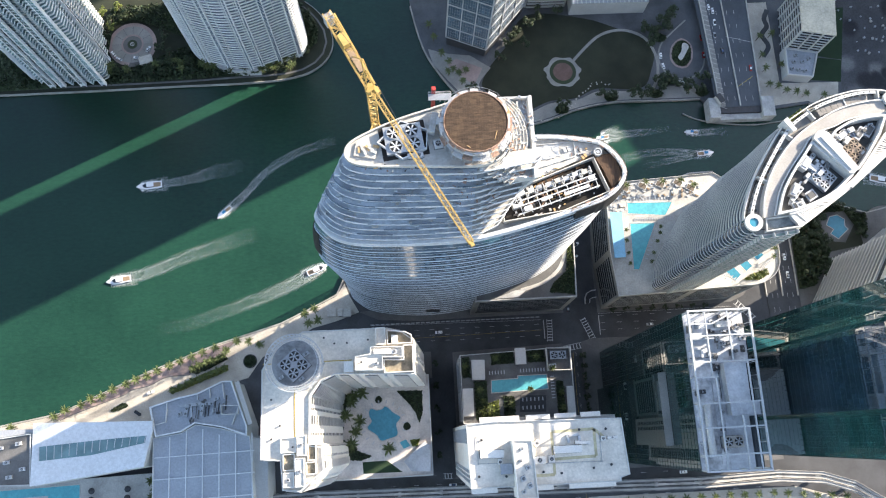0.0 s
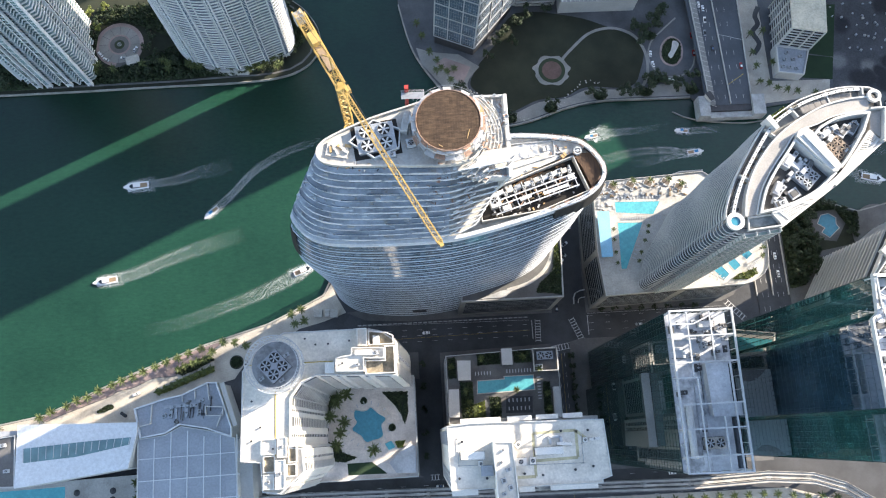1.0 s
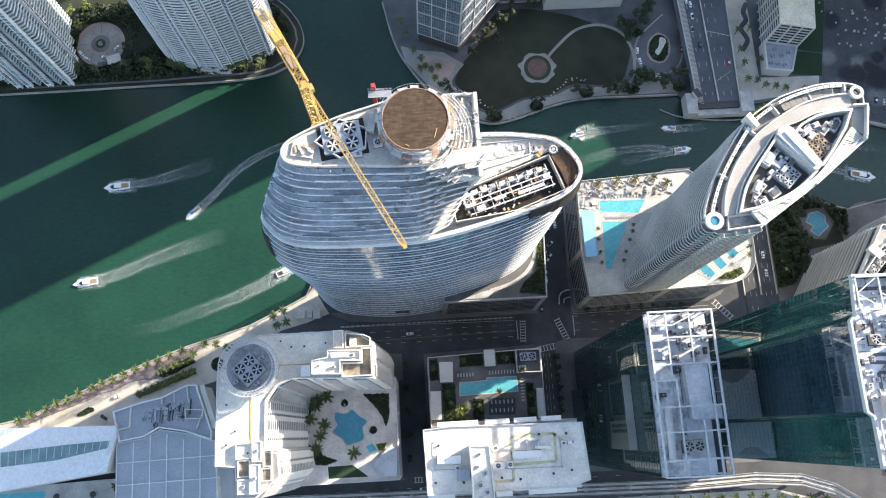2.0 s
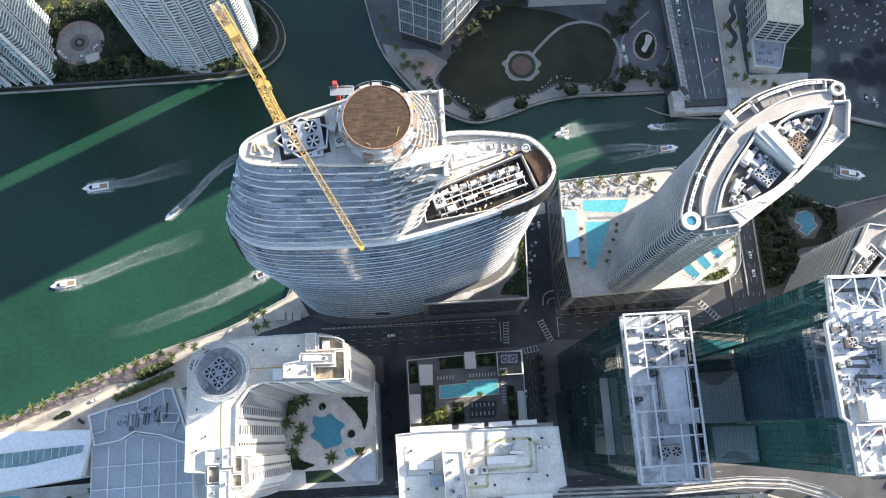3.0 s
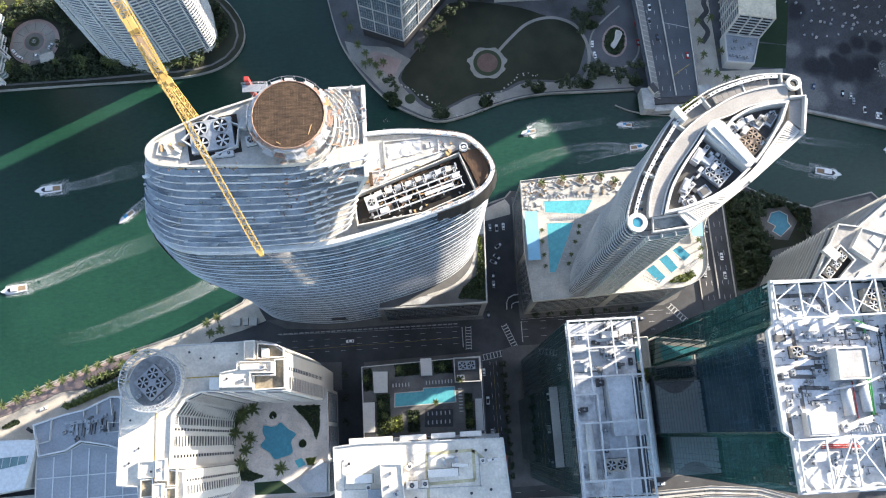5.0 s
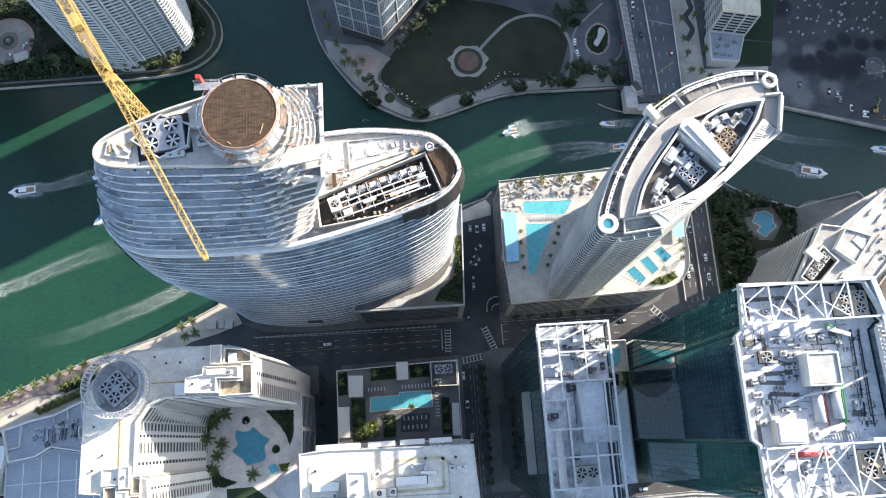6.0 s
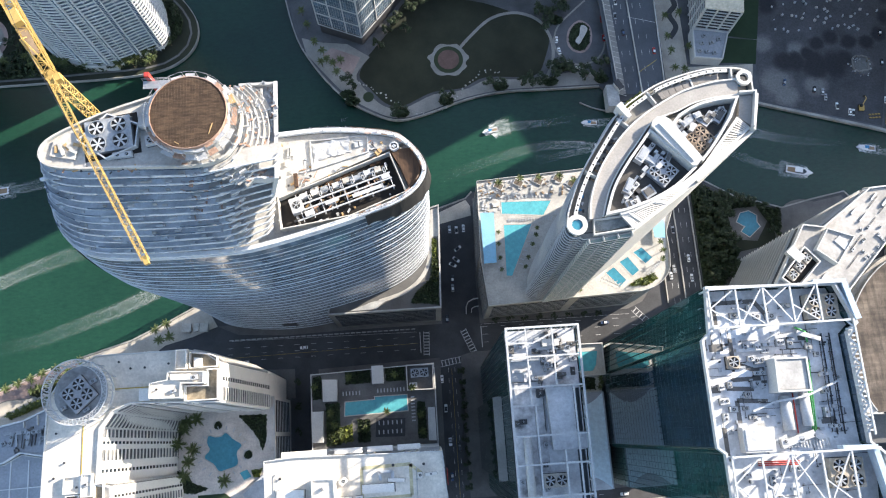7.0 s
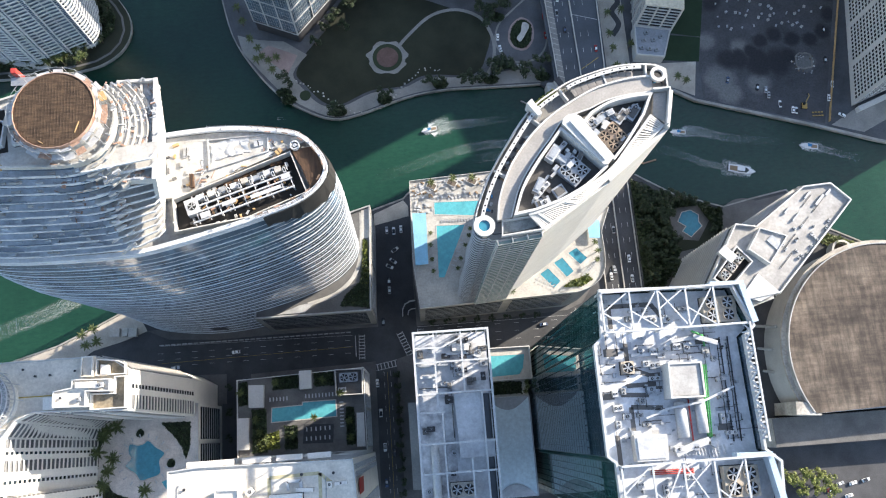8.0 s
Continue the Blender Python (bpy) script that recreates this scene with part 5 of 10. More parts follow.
part("blank_wall", Shape().prism([(164.4, 76.6), (190.8, 94.0), (190.2, 95.2), (163.8, 77.8)], 2, 176.2), STUCCO, T2, "plain white flank wall")
part("blank_wall", Shape().prism([(190.8, 94.0), (214.6, 112.4), (213.6, 113.4), (190.2, 95.2)], 2, 178.0), STUCCO, T2, "plain white flank wall")
part("blank_wall", Shape().prism([(214.6, 112.4), (218.0, 127.0), (216.9, 127.4), (213.6, 113.4)], 2, 180.5), STUCCO, T2, "plain white flank wall")
shaft = part("corner_shaft", Shape().cyl(143.2, 79.4, 2, 181.0, 3.5, 28), GLASS_SLATE, T2, "dark glazed round balcony stack")
for k in range(38):
    part("shaft_balcony", Shape().cyl(143.2, 79.4, 50.6 + 3.4 * k, 50.85 + 3.4 * k, 3.85, 28), STUCCO, shaft)
part("shaft_cap", Shape().ring(ngon((143.2, 79.4), 3.8, 28), ngon((143.2, 79.4), 2.0, 28), 181.0, 182.4), STUCCO, T2)
part("shaft_pool", Shape().cyl(143.2, 79.4, 181.01, 181.9, 1.95, 20), POOL_DEEP, T2, "round blue basin on the corner shaft")
part("roof_deck", Shape().prism(inset(HULL_OUT, 0.3), 176.6, 177.2), PAVING_SHADED, T2)


def strip(shape, pts, w, z0, z1):
    """One mitred wall of width w along a line of points."""
    k = len(pts)
    side = []
    for i, p in enumerate(pts):
        a = (Vector(p) - Vector(pts[i - 1])).normalized() if i else None
        b = (Vector(pts[i + 1]) - Vector(p)).normalized() if i < k - 1 else None
        d = ((a or b) + (b or a)).normalized()
        side.append(Vector((-d.y, d.x)) * (w / 2))
    v = []
    for p, o in zip(pts, side):
        v += [(p[0] + o.x, p[1] + o.y, z0), (p[0] - o.x, p[1] - o.y, z0), (p[0] - o.x, p[1] - o.y, z1), (p[0] + o.x, p[1] + o.y, z1)]
    f = [(3, 2, 1, 0), (4 * k - 4, 4 * k - 3, 4 * k - 2, 4 * k - 1)]
    for i in range(k - 1):
        a, b = 4 * i, 4 * i + 4
        f += [(a + j, a + (j + 1) % 4, b + (j + 1) % 4, b + j) for j in range(4)]
    return shape.add(v, f)


part("rim_wall", strip(Shape(), hull_in(0.3)[0:NA + 1], 0.55, 177.2, 179.6), STUCCO, T2)
WALK = hull_in(2.6)[2:NA - 2]
LOW_RUN, HIGH_RUN = WALK[:24], WALK[25:37]
for run_ in (LOW_RUN, HIGH_RUN):
    part("colonnade_beam", strip(Shape(), run_, 1.3, 181.4, 182.0), STUCCO, T2, "white perforated pergola beam")
    gone = 0.0
    for p, q in zip(run_, run_[1:]):
        gone += math.dist(p, q)
        if gone > 1.7:
            gone = 0.0
            part("colonnade_hole", Shape().cyl(*p, 182.002, 182.03, 0.36, 8), BLACK, T2)
            part("colonnade_post", Shape().cyl(*p, 177.2, 181.4, 0.2, 8), STUCCO, T2)
PIT_GREY = surface("dark_gravel_roof", (0.10, 0.095, 0.09), 0.6, 1.4, 0.12, 0.9)
FAN_TAN = surface("sun_faded_tan_casing", (0.36, 0.28, 0.21), 0.7, 2.0, 0.3, 0.8)
LANE_DECK = surface("smooth_beige_deck", (0.36, 0.34, 0.315), 0.8, 1.4, 0.1, 0.8)
SAIL = surface("grey_shade_cloth", (0.24, 0.225, 0.21), 0.8, 2.0, 0.2, 0.9)
MIDW = curve([(148.4, 81.6), (149.9, 90.0), (154.3, 100.3), (160.8, 109.6), (168.7, 117.6), (178.8, 124.4), (189.9, 129.8), (201.6, 132.6), (211.0, 133.2)], 5)
part("mid_wall", strip(Shape(), MIDW, 0.6, 177.2, 181.3), STUCCO, T2)
PIT_ONE = curve([(155.0, 83.2), (158.7, 92.8), (164.7, 101.8), (170.7, 109.2), (174.2, 113.6)], 4) + curve([(188.6, 98.4), (180.6, 92.0), (171.1, 87.3), (161.8, 84.3)], 3)
PIT_TWO = [(183.0, 115.8)] + curve([(186.2, 119.2), (193.2, 122.8), (201.5, 124.6), (208.4, 125.0)], 3) + curve([(204.8, 117.6), (197.6, 107.8), (192.2, 101.6)], 3)
INNER = curve([(153.2, 82.2), (157.2, 93.4), (163.4, 102.9), (169.6, 110.4), (174.6, 116.8), (179.6, 119.6), (186.0, 121.6), (193.0, 124.6), (201.5, 126.2), (210.0, 126.8)], 4)
part("lane_deck", Shape().prism(MIDW + list(reversed(INNER)), 177.204, 180.4), LANE_DECK, T2, "smooth beige curved roof lane")
part("lane_kerb", strip(Shape(), INNER, 0.5, 180.404, 181.2), STUCCO, T2)
for pit_ in (PIT_ONE, PIT_TWO):
    part("pit_wall", Shape().ring(inset(pit_, -0.7), inset(pit_, 0.25), 177.21, 182.6), STUCCO, T2)
    part("pit_floor", Shape().prism(inset(pit_, 0.3), 177.208, 177.5), PIT_GREY, T2)
part("cross_bar", Shape().prism([(174.6, 115.2), (175.2, 117.2), (177.2, 118.8), (179.8, 118.9), (181.8, 117.4), (191.8, 101.4), (189.4, 98.8), (187.6, 98.9)], 177.22, 183.6), STUCCO, T2, "broad white beam across the plant well")
part("cross_bar_cap", Shape().prism([(177.2, 115.8), (179.8, 117.0), (189.9, 101.4), (188.2, 100.2)], 183.604, 184.3), SMOOTH_CAP, T2)
slat_in = curve([(159.4, 82.6), (166.6, 84.4), (178.4, 89.6), (190.5, 97.4), (198.9, 106.6), (208.0, 117.2)], 12)
slat_out = curve([(164.6, 77.6), (175.0, 84.4), (190.0, 95.2), (203.6, 106.0), (213.0, 114.2)], 15)
for i in range(0, 61):
    p, q = slat_in[i], slat_out[i]
    if i % 12 == 6:
        part("louvre_rib", Shape().beam((*p, 181.6), (*q, 178.9), 0.7, 0.5), STUCCO, T2)
    else:
        part("louvre_slat", Shape().beam((*p, 181.5), (*q, 178.8), 0.42, 0.3), STUCCO, T2)
part("louvre_bearer", strip(Shape(), slat_in, 1.0, 180.6, 181.9), STUCCO, T2)
part("louvre_sill", strip(Shape(), slat_out, 0.9, 177.8, 179.2), STUCCO, T2)
part("tip_ring", Shape().ring(ngon((212.9, 133.4), 3.0, 30), ngon((212.9, 133.4), 1.7, 30), 180.6, 182.0), STUCCO, T2, "white round opening at the roof tip")
part("tip_well", Shape().cyl(212.9, 133.4, 177.21, 179.4, 1.65, 24), STEEL_DARK, T2)
part("low_terrace", Shape().prism([(150.0, 76.4), (164.2, 78.0), (160.6, 82.4), (150.4, 81.4)], 177.204, 177.6), surface("damp_grey_terrace", (0.30, 0.32, 0.31), 0.6, 1.2, 0.3, 0.6), T2, "grey damp sunken terrace")
parapet(T2, [(149.4, 75.9), (164.6, 77.4), (160.9, 82.8), (149.9, 81.8)], 177.2, 2.2, 0.5, STUCCO, "terrace_wall")
part("end_terrace", Shape().prism([(210.6, 126.6), (215.8, 127.0), (213.4, 114.6), (209.2, 118.0)], 177.21, 179.8), LANE_DECK, T2, "beige sunken end terrace")
part("end_wall", strip(Shape(), [(210.0, 127.4), (216.4, 127.6), (213.6, 113.4)], 0.8, 177.2, 182.4), STUCCO, T2)
part("roof_pylon", Shape().prism([(162.6, 124.2), (164.6, 125.8), (167.8, 120.0), (166.2, 119.0)], 177.2, 183.4), STUCCO, T2, "white wedge pylon on the roof edge")
sails = [hull_in(5.0)[k] for k in range(28, 38)]
for p, q in zip(sails, sails[1:]):
    d = Vector((q[0] - p[0], q[1] - p[1])).normalized()
    n_ = Vector((d.y, -d.x)) * 1.7
    a_ = Vector(p).lerp(Vector(q), 0.1)
    b_ = Vector(p).lerp(Vector(q), 0.92)
    poly = [(a_.x - n_.x, a_.y - n_.y), (b_.x - n_.x, b_.y - n_.y), (b_.x + n_.x, b_.y + n_.y), (a_.x + n_.x, a_.y + n_.y)]
    part("shade_sail", Shape().prism(poly, 179.8, 179.95, [(x - d.x * 0.5, y - d.y * 0.5) for x, y in poly]), SAIL, T2, "grey fabric shade sail")
for k in (11, 19, 26, 33, 39):
    part("terrace_divider", Shape().beam((*hull_in(1.0)[k], 178.8), (*hull_in(6.6)[k], 178.8), 0.6, 3.0), STUCCO, T2)
rnd = random.Random(61)
for i in range(26):
    k = rnd.choice((6, 7, 8, 9, 13, 14, 15, 16, 17, 40, 41, 42, 43))
    p = Vector(hull_in(rnd.uniform(3.6, 5.6))[k])
    part("terrace_seat", Shape().block(p.x, p.y, 177.21, rnd.uniform(0.7, 1.8), rnd.uniform(0.6, 1.0), rnd.uniform(0.4, 0.9), rnd.uniform(0, 90)), rnd.choice((STEEL_DARK, STEEL_DARK, WOOD_DECK, STEEL_WHITE, SKIN_BLUE)), T2)
cooling_tower(177.6, 98.4, 177.5, 8.6, 8.6, 2.4, 2, 2, 44, STEEL_GREY, "grey cooling tower with four fans in the roof well")
cooling_tower(193.4, 110.4, 177.5, 8.4, 8.4, 2.6, 2, 2, 40, FAN_TAN, "tan cooling tower with four fans in the roof well", rotor=FAN_TAN)
for x, y, a, b, t_ in ((166.5, 93.2, 4.5, 1.7, 44), (164.0, 90.3, 4.0, 1.5, 44), (170.6, 105.6, 5.5, 2.0, 48), (174.3, 108.0, 5.0, 1.8, 48), (186.5, 117.2, 3.5, 2.4, 40), (190.5, 119.4, 3.4, 2.2, 40), (200.0, 119.5, 5.2, 2.6, 40), (166.0, 87.3, 3.2, 2.4, 20), (203.5, 121.8, 2.4, 2.4, 10)):
    ac_box(x, y, 177.5, a, b, 1.9, t_, STEEL_GREY if a > 5.1 else STEEL_WHITE, "boxed air handler in the roof well", 2 if a > 4 else 1)
rnd = random.Random(23)
for cx_, cy_, la_, lb_, h_, t_ in ((170.8, 105.4, 6.4, 3.4, 3.4, 52), (173.8, 103.2, 3.0, 6.0, 2.4, 52), (164.2, 93.6, 6.0, 2.6, 3.0, 60), (165.4, 87.4, 5.6, 3.6, 1.4, 20), (171.8, 91.4, 4.6, 4.2, 1.0, 30), (181.0, 104.6, 2.0, 8.4, 1.8, -30), (189.6, 117.6, 5.2, 2.6, 2.6, 30), (197.6, 118.4, 3.0, 6.6, 2.2, -40), (202.4, 119.8, 3.4, 6.4, 1.6, -38), (187.2, 112.2, 3.2, 2.6, 2.4, 40), (193.4, 119.8, 3.0, 2.2, 3.2, 20)):
    part("well_housing", Shape().block(cx_, cy_, 177.51, la_, lb_, h_, t_), STEEL_GREY if h_ < 3.1 else STEEL_WHITE, T2)
    part("well_housing_top", Shape().block(cx_, cy_, 177.514 + h_, la_ * 0.72, lb_ * 0.66, 0.3, t_), STEEL_GREY if h_ > 2.3 else PATH_GREY, T2)
for i in range(36):
    f = rnd.random()
    if i % 3 == 0:
        w = Vector((165.0, 90.0)).lerp(Vector((176.5, 107.0)), f) + Vector((rnd.uniform(-1.5, 3.5), rnd.uniform(-3.0, 0.5)))
    elif i % 3 == 1:
        w = Vector((184.0, 114.0)).lerp(Vector((204.0, 122.0)), f) + Vector((rnd.uniform(-1, 1), rnd.uniform(-2, 1.2)))
    else:
        w = Vector((193.0, 103.6)).lerp(Vector((203.0, 114.0)), f) + Vector((rnd.uniform(-1.2, 0.6), rnd.uniform(0, 1.6)))
    part("well_unit", Shape().block(w.x, w.y, 177.51, rnd.uniform(1.2, 3.8), rnd.uniform(0.8, 1.8), rnd.uniform(1.0, 3.4), rnd.choice((42, 132, 50))), rnd.choice((STEEL_GREY, PATH_GREY, STEEL_WHITE, CONCRETE, STEEL_DARK)), T2)
duct([(184.5, 113.2), (190.0, 117.0), (193.5, 116.0)], 177.5, 1.0, 0.9)
duct([(161.5, 87.6), (163.8, 92.2), (168.6, 97.8)], 177.5, 0.8, 0.8)
shrubs("roof_hedge", [(165.4, 125.6), (166.8, 124.6), (174.6, 130.0), (173.6, 131.2)], 177.2, LEAF_LIGHT, 500, 2.6, "bright green hedge on the roof edge", 3, 0.45)
for i, (x, y) in enumerate(((150.5, 98.5), (152.5, 101.8), (154.8, 105.0), (157.6, 108.6), (160.5, 112.2))):
    u = thing("roof_terrace_set", (x, y, 177.2), "dark terrace furniture on the roof walk", "outdoor furniture", "terrace furniture")
    part("table", Shape().block(x, y, 177.2, 1.4, 1.4, 0.75, 52), STEEL_DARK, u)
    part("bench", Shape().block(x + 1.1, y - 0.9, 177.2, 0.6, 1.8, 0.5, 52), WOOD_DECK, u)

# podium of the curved tower
PODIUM_D = [(118.2, 143), (186, 147), (224, 121), (218.6, 108), (219.0, 96.5), (218.2, 88.6), (216.8, 85.2), (214.4, 82.0), (211.0, 79.5), (206.8, 77.6), (201.9, 76.4), (166, 75.2), (119.4, 73.4), (117.2, 100)]
P2 = thing("pool_podium", (160, 110, GROUND - 0.15), "white parking podium with a pool deck on top", "podium")
# Wall colour is lowered to stand for the shade lying on it.
part("podium_wall", Shape().prism(PODIUM_D, GROUND - 0.15, 47.3), PAVING_SHADED, P2)
part("pool_deck", Shape().prism(inset(PODIUM_D, 0.25), 47.304, 48.0), CONCRETE_LIGHT, P2, "pale stone pool deck")
part("parapet", Shape().ring(PODIUM_D, inset(PODIUM_D, 0.22), 47.31, 49.1), STUCCO, P2)
for p, q in zip(ccw(PODIUM_D), ccw(PODIUM_D)[1:] + ccw(PODIUM_D)[:1]):
    if math.dist(p, q) > 12:
        white_facade(P2, p, q, 8, 44, 4.5, [(0.06, 0.94, "wide")], PAVING_SHADED)
pool("swimming_pool", [(130.8, 130.2), (158.0, 129.5), (153.0, 121.6), (130.6, 123.7)], 48.0, POOL, "turquoise trapezoid swimming pool on the podium deck")
pool("swimming_pool", [(131.1, 117.2), (146.0, 116.8), (133.2, 89.0), (130.3, 89.2)], 48.0, POOL, "turquoise wedge-shaped swimming pool on the podium deck")
for pl in ([(183.5, 87.4), (188.0, 90.1), (193.8, 82.9), (190.0, 79.5)], [(191.4, 92.8), (196.1, 95.3), (201.4, 87.7), (197.4, 84.9)], [(199.5, 97.6), (204.2, 100.1), (209.3, 94.3), (205.3, 91.2)]):
    pool("plunge_pool", pl, 48.0, POOL_DEEP, "small blue rectangular pool on the podium deck")
cn = thing("canopy", (122, 110, 48), "pale blue fabric canopy over the deck edge", "canopy")
part("roof_sheet", Shape().prism([(118.6, 124.1), (125.9, 123.8), (125.3, 96.2), (118.6, 95.9)], 50.8, 51.1), CANVAS_BLUE, cn)
for x, y in ((119.4, 97), (124.6, 97), (119.4, 110), (124.6, 110), (119.4, 123), (125, 123)):
    part("post", Shape().cyl(x, y, 48, 50.8, 0.14, 8), STEEL_WHITE, cn)
cn = thing("canopy", (214, 110, 48), "pale blue fabric canopy over the deck edge", "canopy")
part("roof_sheet", Shape().prism([(210.6, 116), (217.5, 113.5), (216.8, 104), (211.2, 104.5)], 50.8, 51.1), CANVAS_BLUE, cn)
for x, y in ((212, 105), (216, 105), (212, 113.6), (216, 112.8)):
    part("post", Shape().cyl(x, y, 48, 50.8, 0.14, 8), STEEL_WHITE, cn)
rnd = random.Random(44)
seats, shades = Shape(), Shape()
for i in range(120):
    x, y = rnd.uniform(120.5, 176), rnd.uniform(132.5, 142.6)
    if i % 3 == 0:
        x, y = rnd.uniform(120, 130), rnd.uniform(124.8, 141)
    (shades if i % 4 == 0 else seats).block(x, y, 48.0, rnd.uniform(0.6, 2.2), rnd.uniform(0.5, 0.9), rnd.uniform(0.35, 0.9), rnd.uniform(0, 180))
tagged(new("deck_seating", seats.mesh("deck_seating", STEEL_WHITE)), "many pale chairs and loungers crowding the pool deck", "outdoor furniture", "", "stuff")
tagged(new("deck_tables", shades.mesh("deck_tables", WOOD_DECK)), "low brown tables among the deck chairs", "outdoor furniture", "", "stuff")
rnd = random.Random(17)
for i in range(16):
    lounger(134 + 1.55 * i, 119.6 + rnd.uniform(-0.2, 0.2), 48.0, 85 + rnd.uniform(-6, 6))
for i in range(14):
    lounger(133 + 1.9 * i, 132.6 + rnd.uniform(-0.4, 0.4), 48.0, 80 + rnd.uniform(-10, 10))
for i in range(10):
    lounger(181 + 1.0 * i, 83.6 - 0.55 * i + (i % 2) * 2.2, 48.0, 30)
for i in range(9):
    lounger(206 + 0.9 * i, 84.8 + 1.7 * i * 0.5, 48.0, 130)
for i in range(8):
    lounger(138.4 + 1.0 * i, 95.2 + 2.4 * i, 48.0, 160)
for x, y, h in ((130, 139.5, 5), (141, 140.5, 6), (152, 141, 6), (163, 141.5, 6), (170.5, 138, 5)):
    box_ = thing("planter_box", (x, y, 48), "white square planter on the pool deck", "planter", "deck planters")
    part("tub", Shape().block(x, y, 48.0, 5.2, 3.6, 0.8, -30), STUCCO, box_)
    part("soil", Shape().block(x, y, 48.804, 4.6, 3.0, 0.05, -30), EARTH, box_)
    palm(x, y, 48.85, h, 0.85)
for x, y in ((127.4, 92), (127.6, 99), (127.5, 106), (127.7, 113), (140.5, 93), (142.5, 98), (145.5, 105), (148, 110), (149, 113.8)):
    palm(x, y, 48.0, 2.6, 0.5, "low potted palm beside the pool")
shrubs("deck_planting", [(195, 79.5), (204, 79.2), (211, 82.5), (208, 85), (199, 82.5)], 48.0, LEAF_LIGHT, 380, 1.8, "tropical planting on the deck corner", 9, 0.5)
for x, y in ((198, 81), (203, 81.2), (207, 83.4), (168, 78.5), (213.5, 92), (214.2, 97), (214, 101.5)):
    palm(x, y, 48.0, 4.0, 0.65)

# ---- glass tower with a white roof frame ----
GLASS_BOTTLE = glass("bottle_green_glass", (0.014, 0.045, 0.042), 0.03, 0.35, ior=2.3)
T3 = thing("glass_tower", (129, 12, GROUND - 0.15), "dark green glass office tower with a white roof frame", "tower")
G1 = [(115.4, -21.0), (142.4, -21.6), (142.6, 45.6), (115.4, 45.6)]
part("shaft", Shape().prism(inset(G1, 0.3), GROUND - 0.15, 158.6), STEEL_DARK, T3)
for p, q in zip(G1, G1[1:] + G1[:1]):
    curtain(T3, p, q, 4, 159.4, 2.7, 4.0, GLASS_BOTTLE, FRAME_GREEN, 0.14, 0.1, "green glass curtain wall")
for x, y in along(G1[0], G1[1], 5.4) + along(G1[1], G1[2], 5.6)[1:] + along(G1[2], G1[3], 5.4)[1:] + along(G1[3], G1[0], 5.6)[1:-1]:
    part("screen_post", Shape().block(x + (0.3 if x < 129 else -0.3), y + (0.3 if y < 10 else -0.3), 159.2, 0.28, 0.28, 6.8), STEEL_WHITE, T3)
part("roof_deck", Shape().prism(inset(G1, 0.32), 158.604, 159.2), ROOF_PALE, T3)
part("screen_rim", Shape().ring(inset(G1, -0.2), inset(G1, 0.55), 166.0, 167.0), STEEL_WHITE, T3)
X0, X3 = 115.6, 142.4
XA, XB = 125.2, 133.6
for y in (34.6, 23.6, 6.4, -3.6, -14.6):
    part("frame_beam", Shape().beam((X0, y, 166.5), (X3, y, 166.5), 0.6, 0.7), STEEL_WHITE, T3)
part("frame_beam", Shape().beam((X0, 17.2, 166.5), (XA, 17.2, 166.5), 0.6, 0.7), STEEL_WHITE, T3)
part("frame_beam", Shape().beam((XA, 39.6, 166.5), (XB, 43.4, 166.5), 0.6, 0.7).beam((X0, 39.9, 166.5), (XA, 39.6, 166.5), 0.6, 0.7), STEEL_WHITE, T3)
part("frame_beam", Shape().beam((XA - 2.4, 45, 166.4), (XA - 2.4, 17.2, 166.4), 0.55, 0.7), STEEL_WHITE, T3)
part("frame_beam", Shape().beam((XB - 1.0, 45, 166.4), (XB - 1.0, 23.6, 166.4), 0.55, 0.7), STEEL_WHITE, T3)
part("frame_beam", Shape().beam((XA - 1.0, 17.2, 166.4), (XA - 1.0, -21, 166.4), 0.55, 0.7), STEEL_WHITE, T3)
part("frame_beam", Shape().beam((138.6, 23.6, 166.4), (138.6, -21, 166.4), 0.55, 0.7), STEEL_WHITE, T3)
part("frame_beam", Shape().beam((133.4, 1.0, 166.4), (133.4, -21, 166.4), 0.55, 0.7), STEEL_WHITE, T3)
for x in (X0 + 0.6, XA - 1.2, XB - 1.0, 138.6, X3 - 0.6):
    for y in (45, 34.6, 23.6, 6.4, -3.6, -14.6, -20.8):
        part("frame_post", Shape().box(x - 0.25, x + 0.25, y - 0.25, y + 0.25, 159.2, 166.1), STEEL_WHITE, T3)
part("penthouse", Shape().prism([(128.8, 23.0), (138.2, 23.0), (138.2, 6.2), (141.6, 6.2), (141.6, 1.2), (129.6, 1.2)], 159.204, 164.4), ROOF_GREY, T3)
part("penthouse_cap", Shape().prism(inset([(128.8, 23.0), (138.2, 23.0), (138.2, 6.2), (141.6, 6.2), (141.6, 1.2), (129.6, 1.2)], -0.15), 164.404, 164.9), ROOF_PALE, T3)
ROOF_STAINED = surface("stained_grey_roof", (0.60, 0.60, 0.61), 0.36, 0.7, 0.16, 0.8, bump=0.2)
part("machine_floor", Shape().box(116.3, 128.4, -20.8, 22.8, 159.204, 159.3), ROOF_STAINED, T3)
part("machine_floor", Shape().box(128.9, 141.8, 24.2, 44.8, 159.204, 159.3), ROOF_STAINED, T3)
part("machine_floor", Shape().box(116.3, 128.4, 23.4, 44.8, 159.204, 159.28), ROOF_PALE, T3)
part("light_well", Shape().box(138.9, 141.7, 7.0, 22.8, 159.204, 159.3), GLASS_DARK, T3)
part("light_well", Shape().box(138.9, 141.7, -20.4, 0.6, 159.204, 159.3), GLASS_DARK, T3)
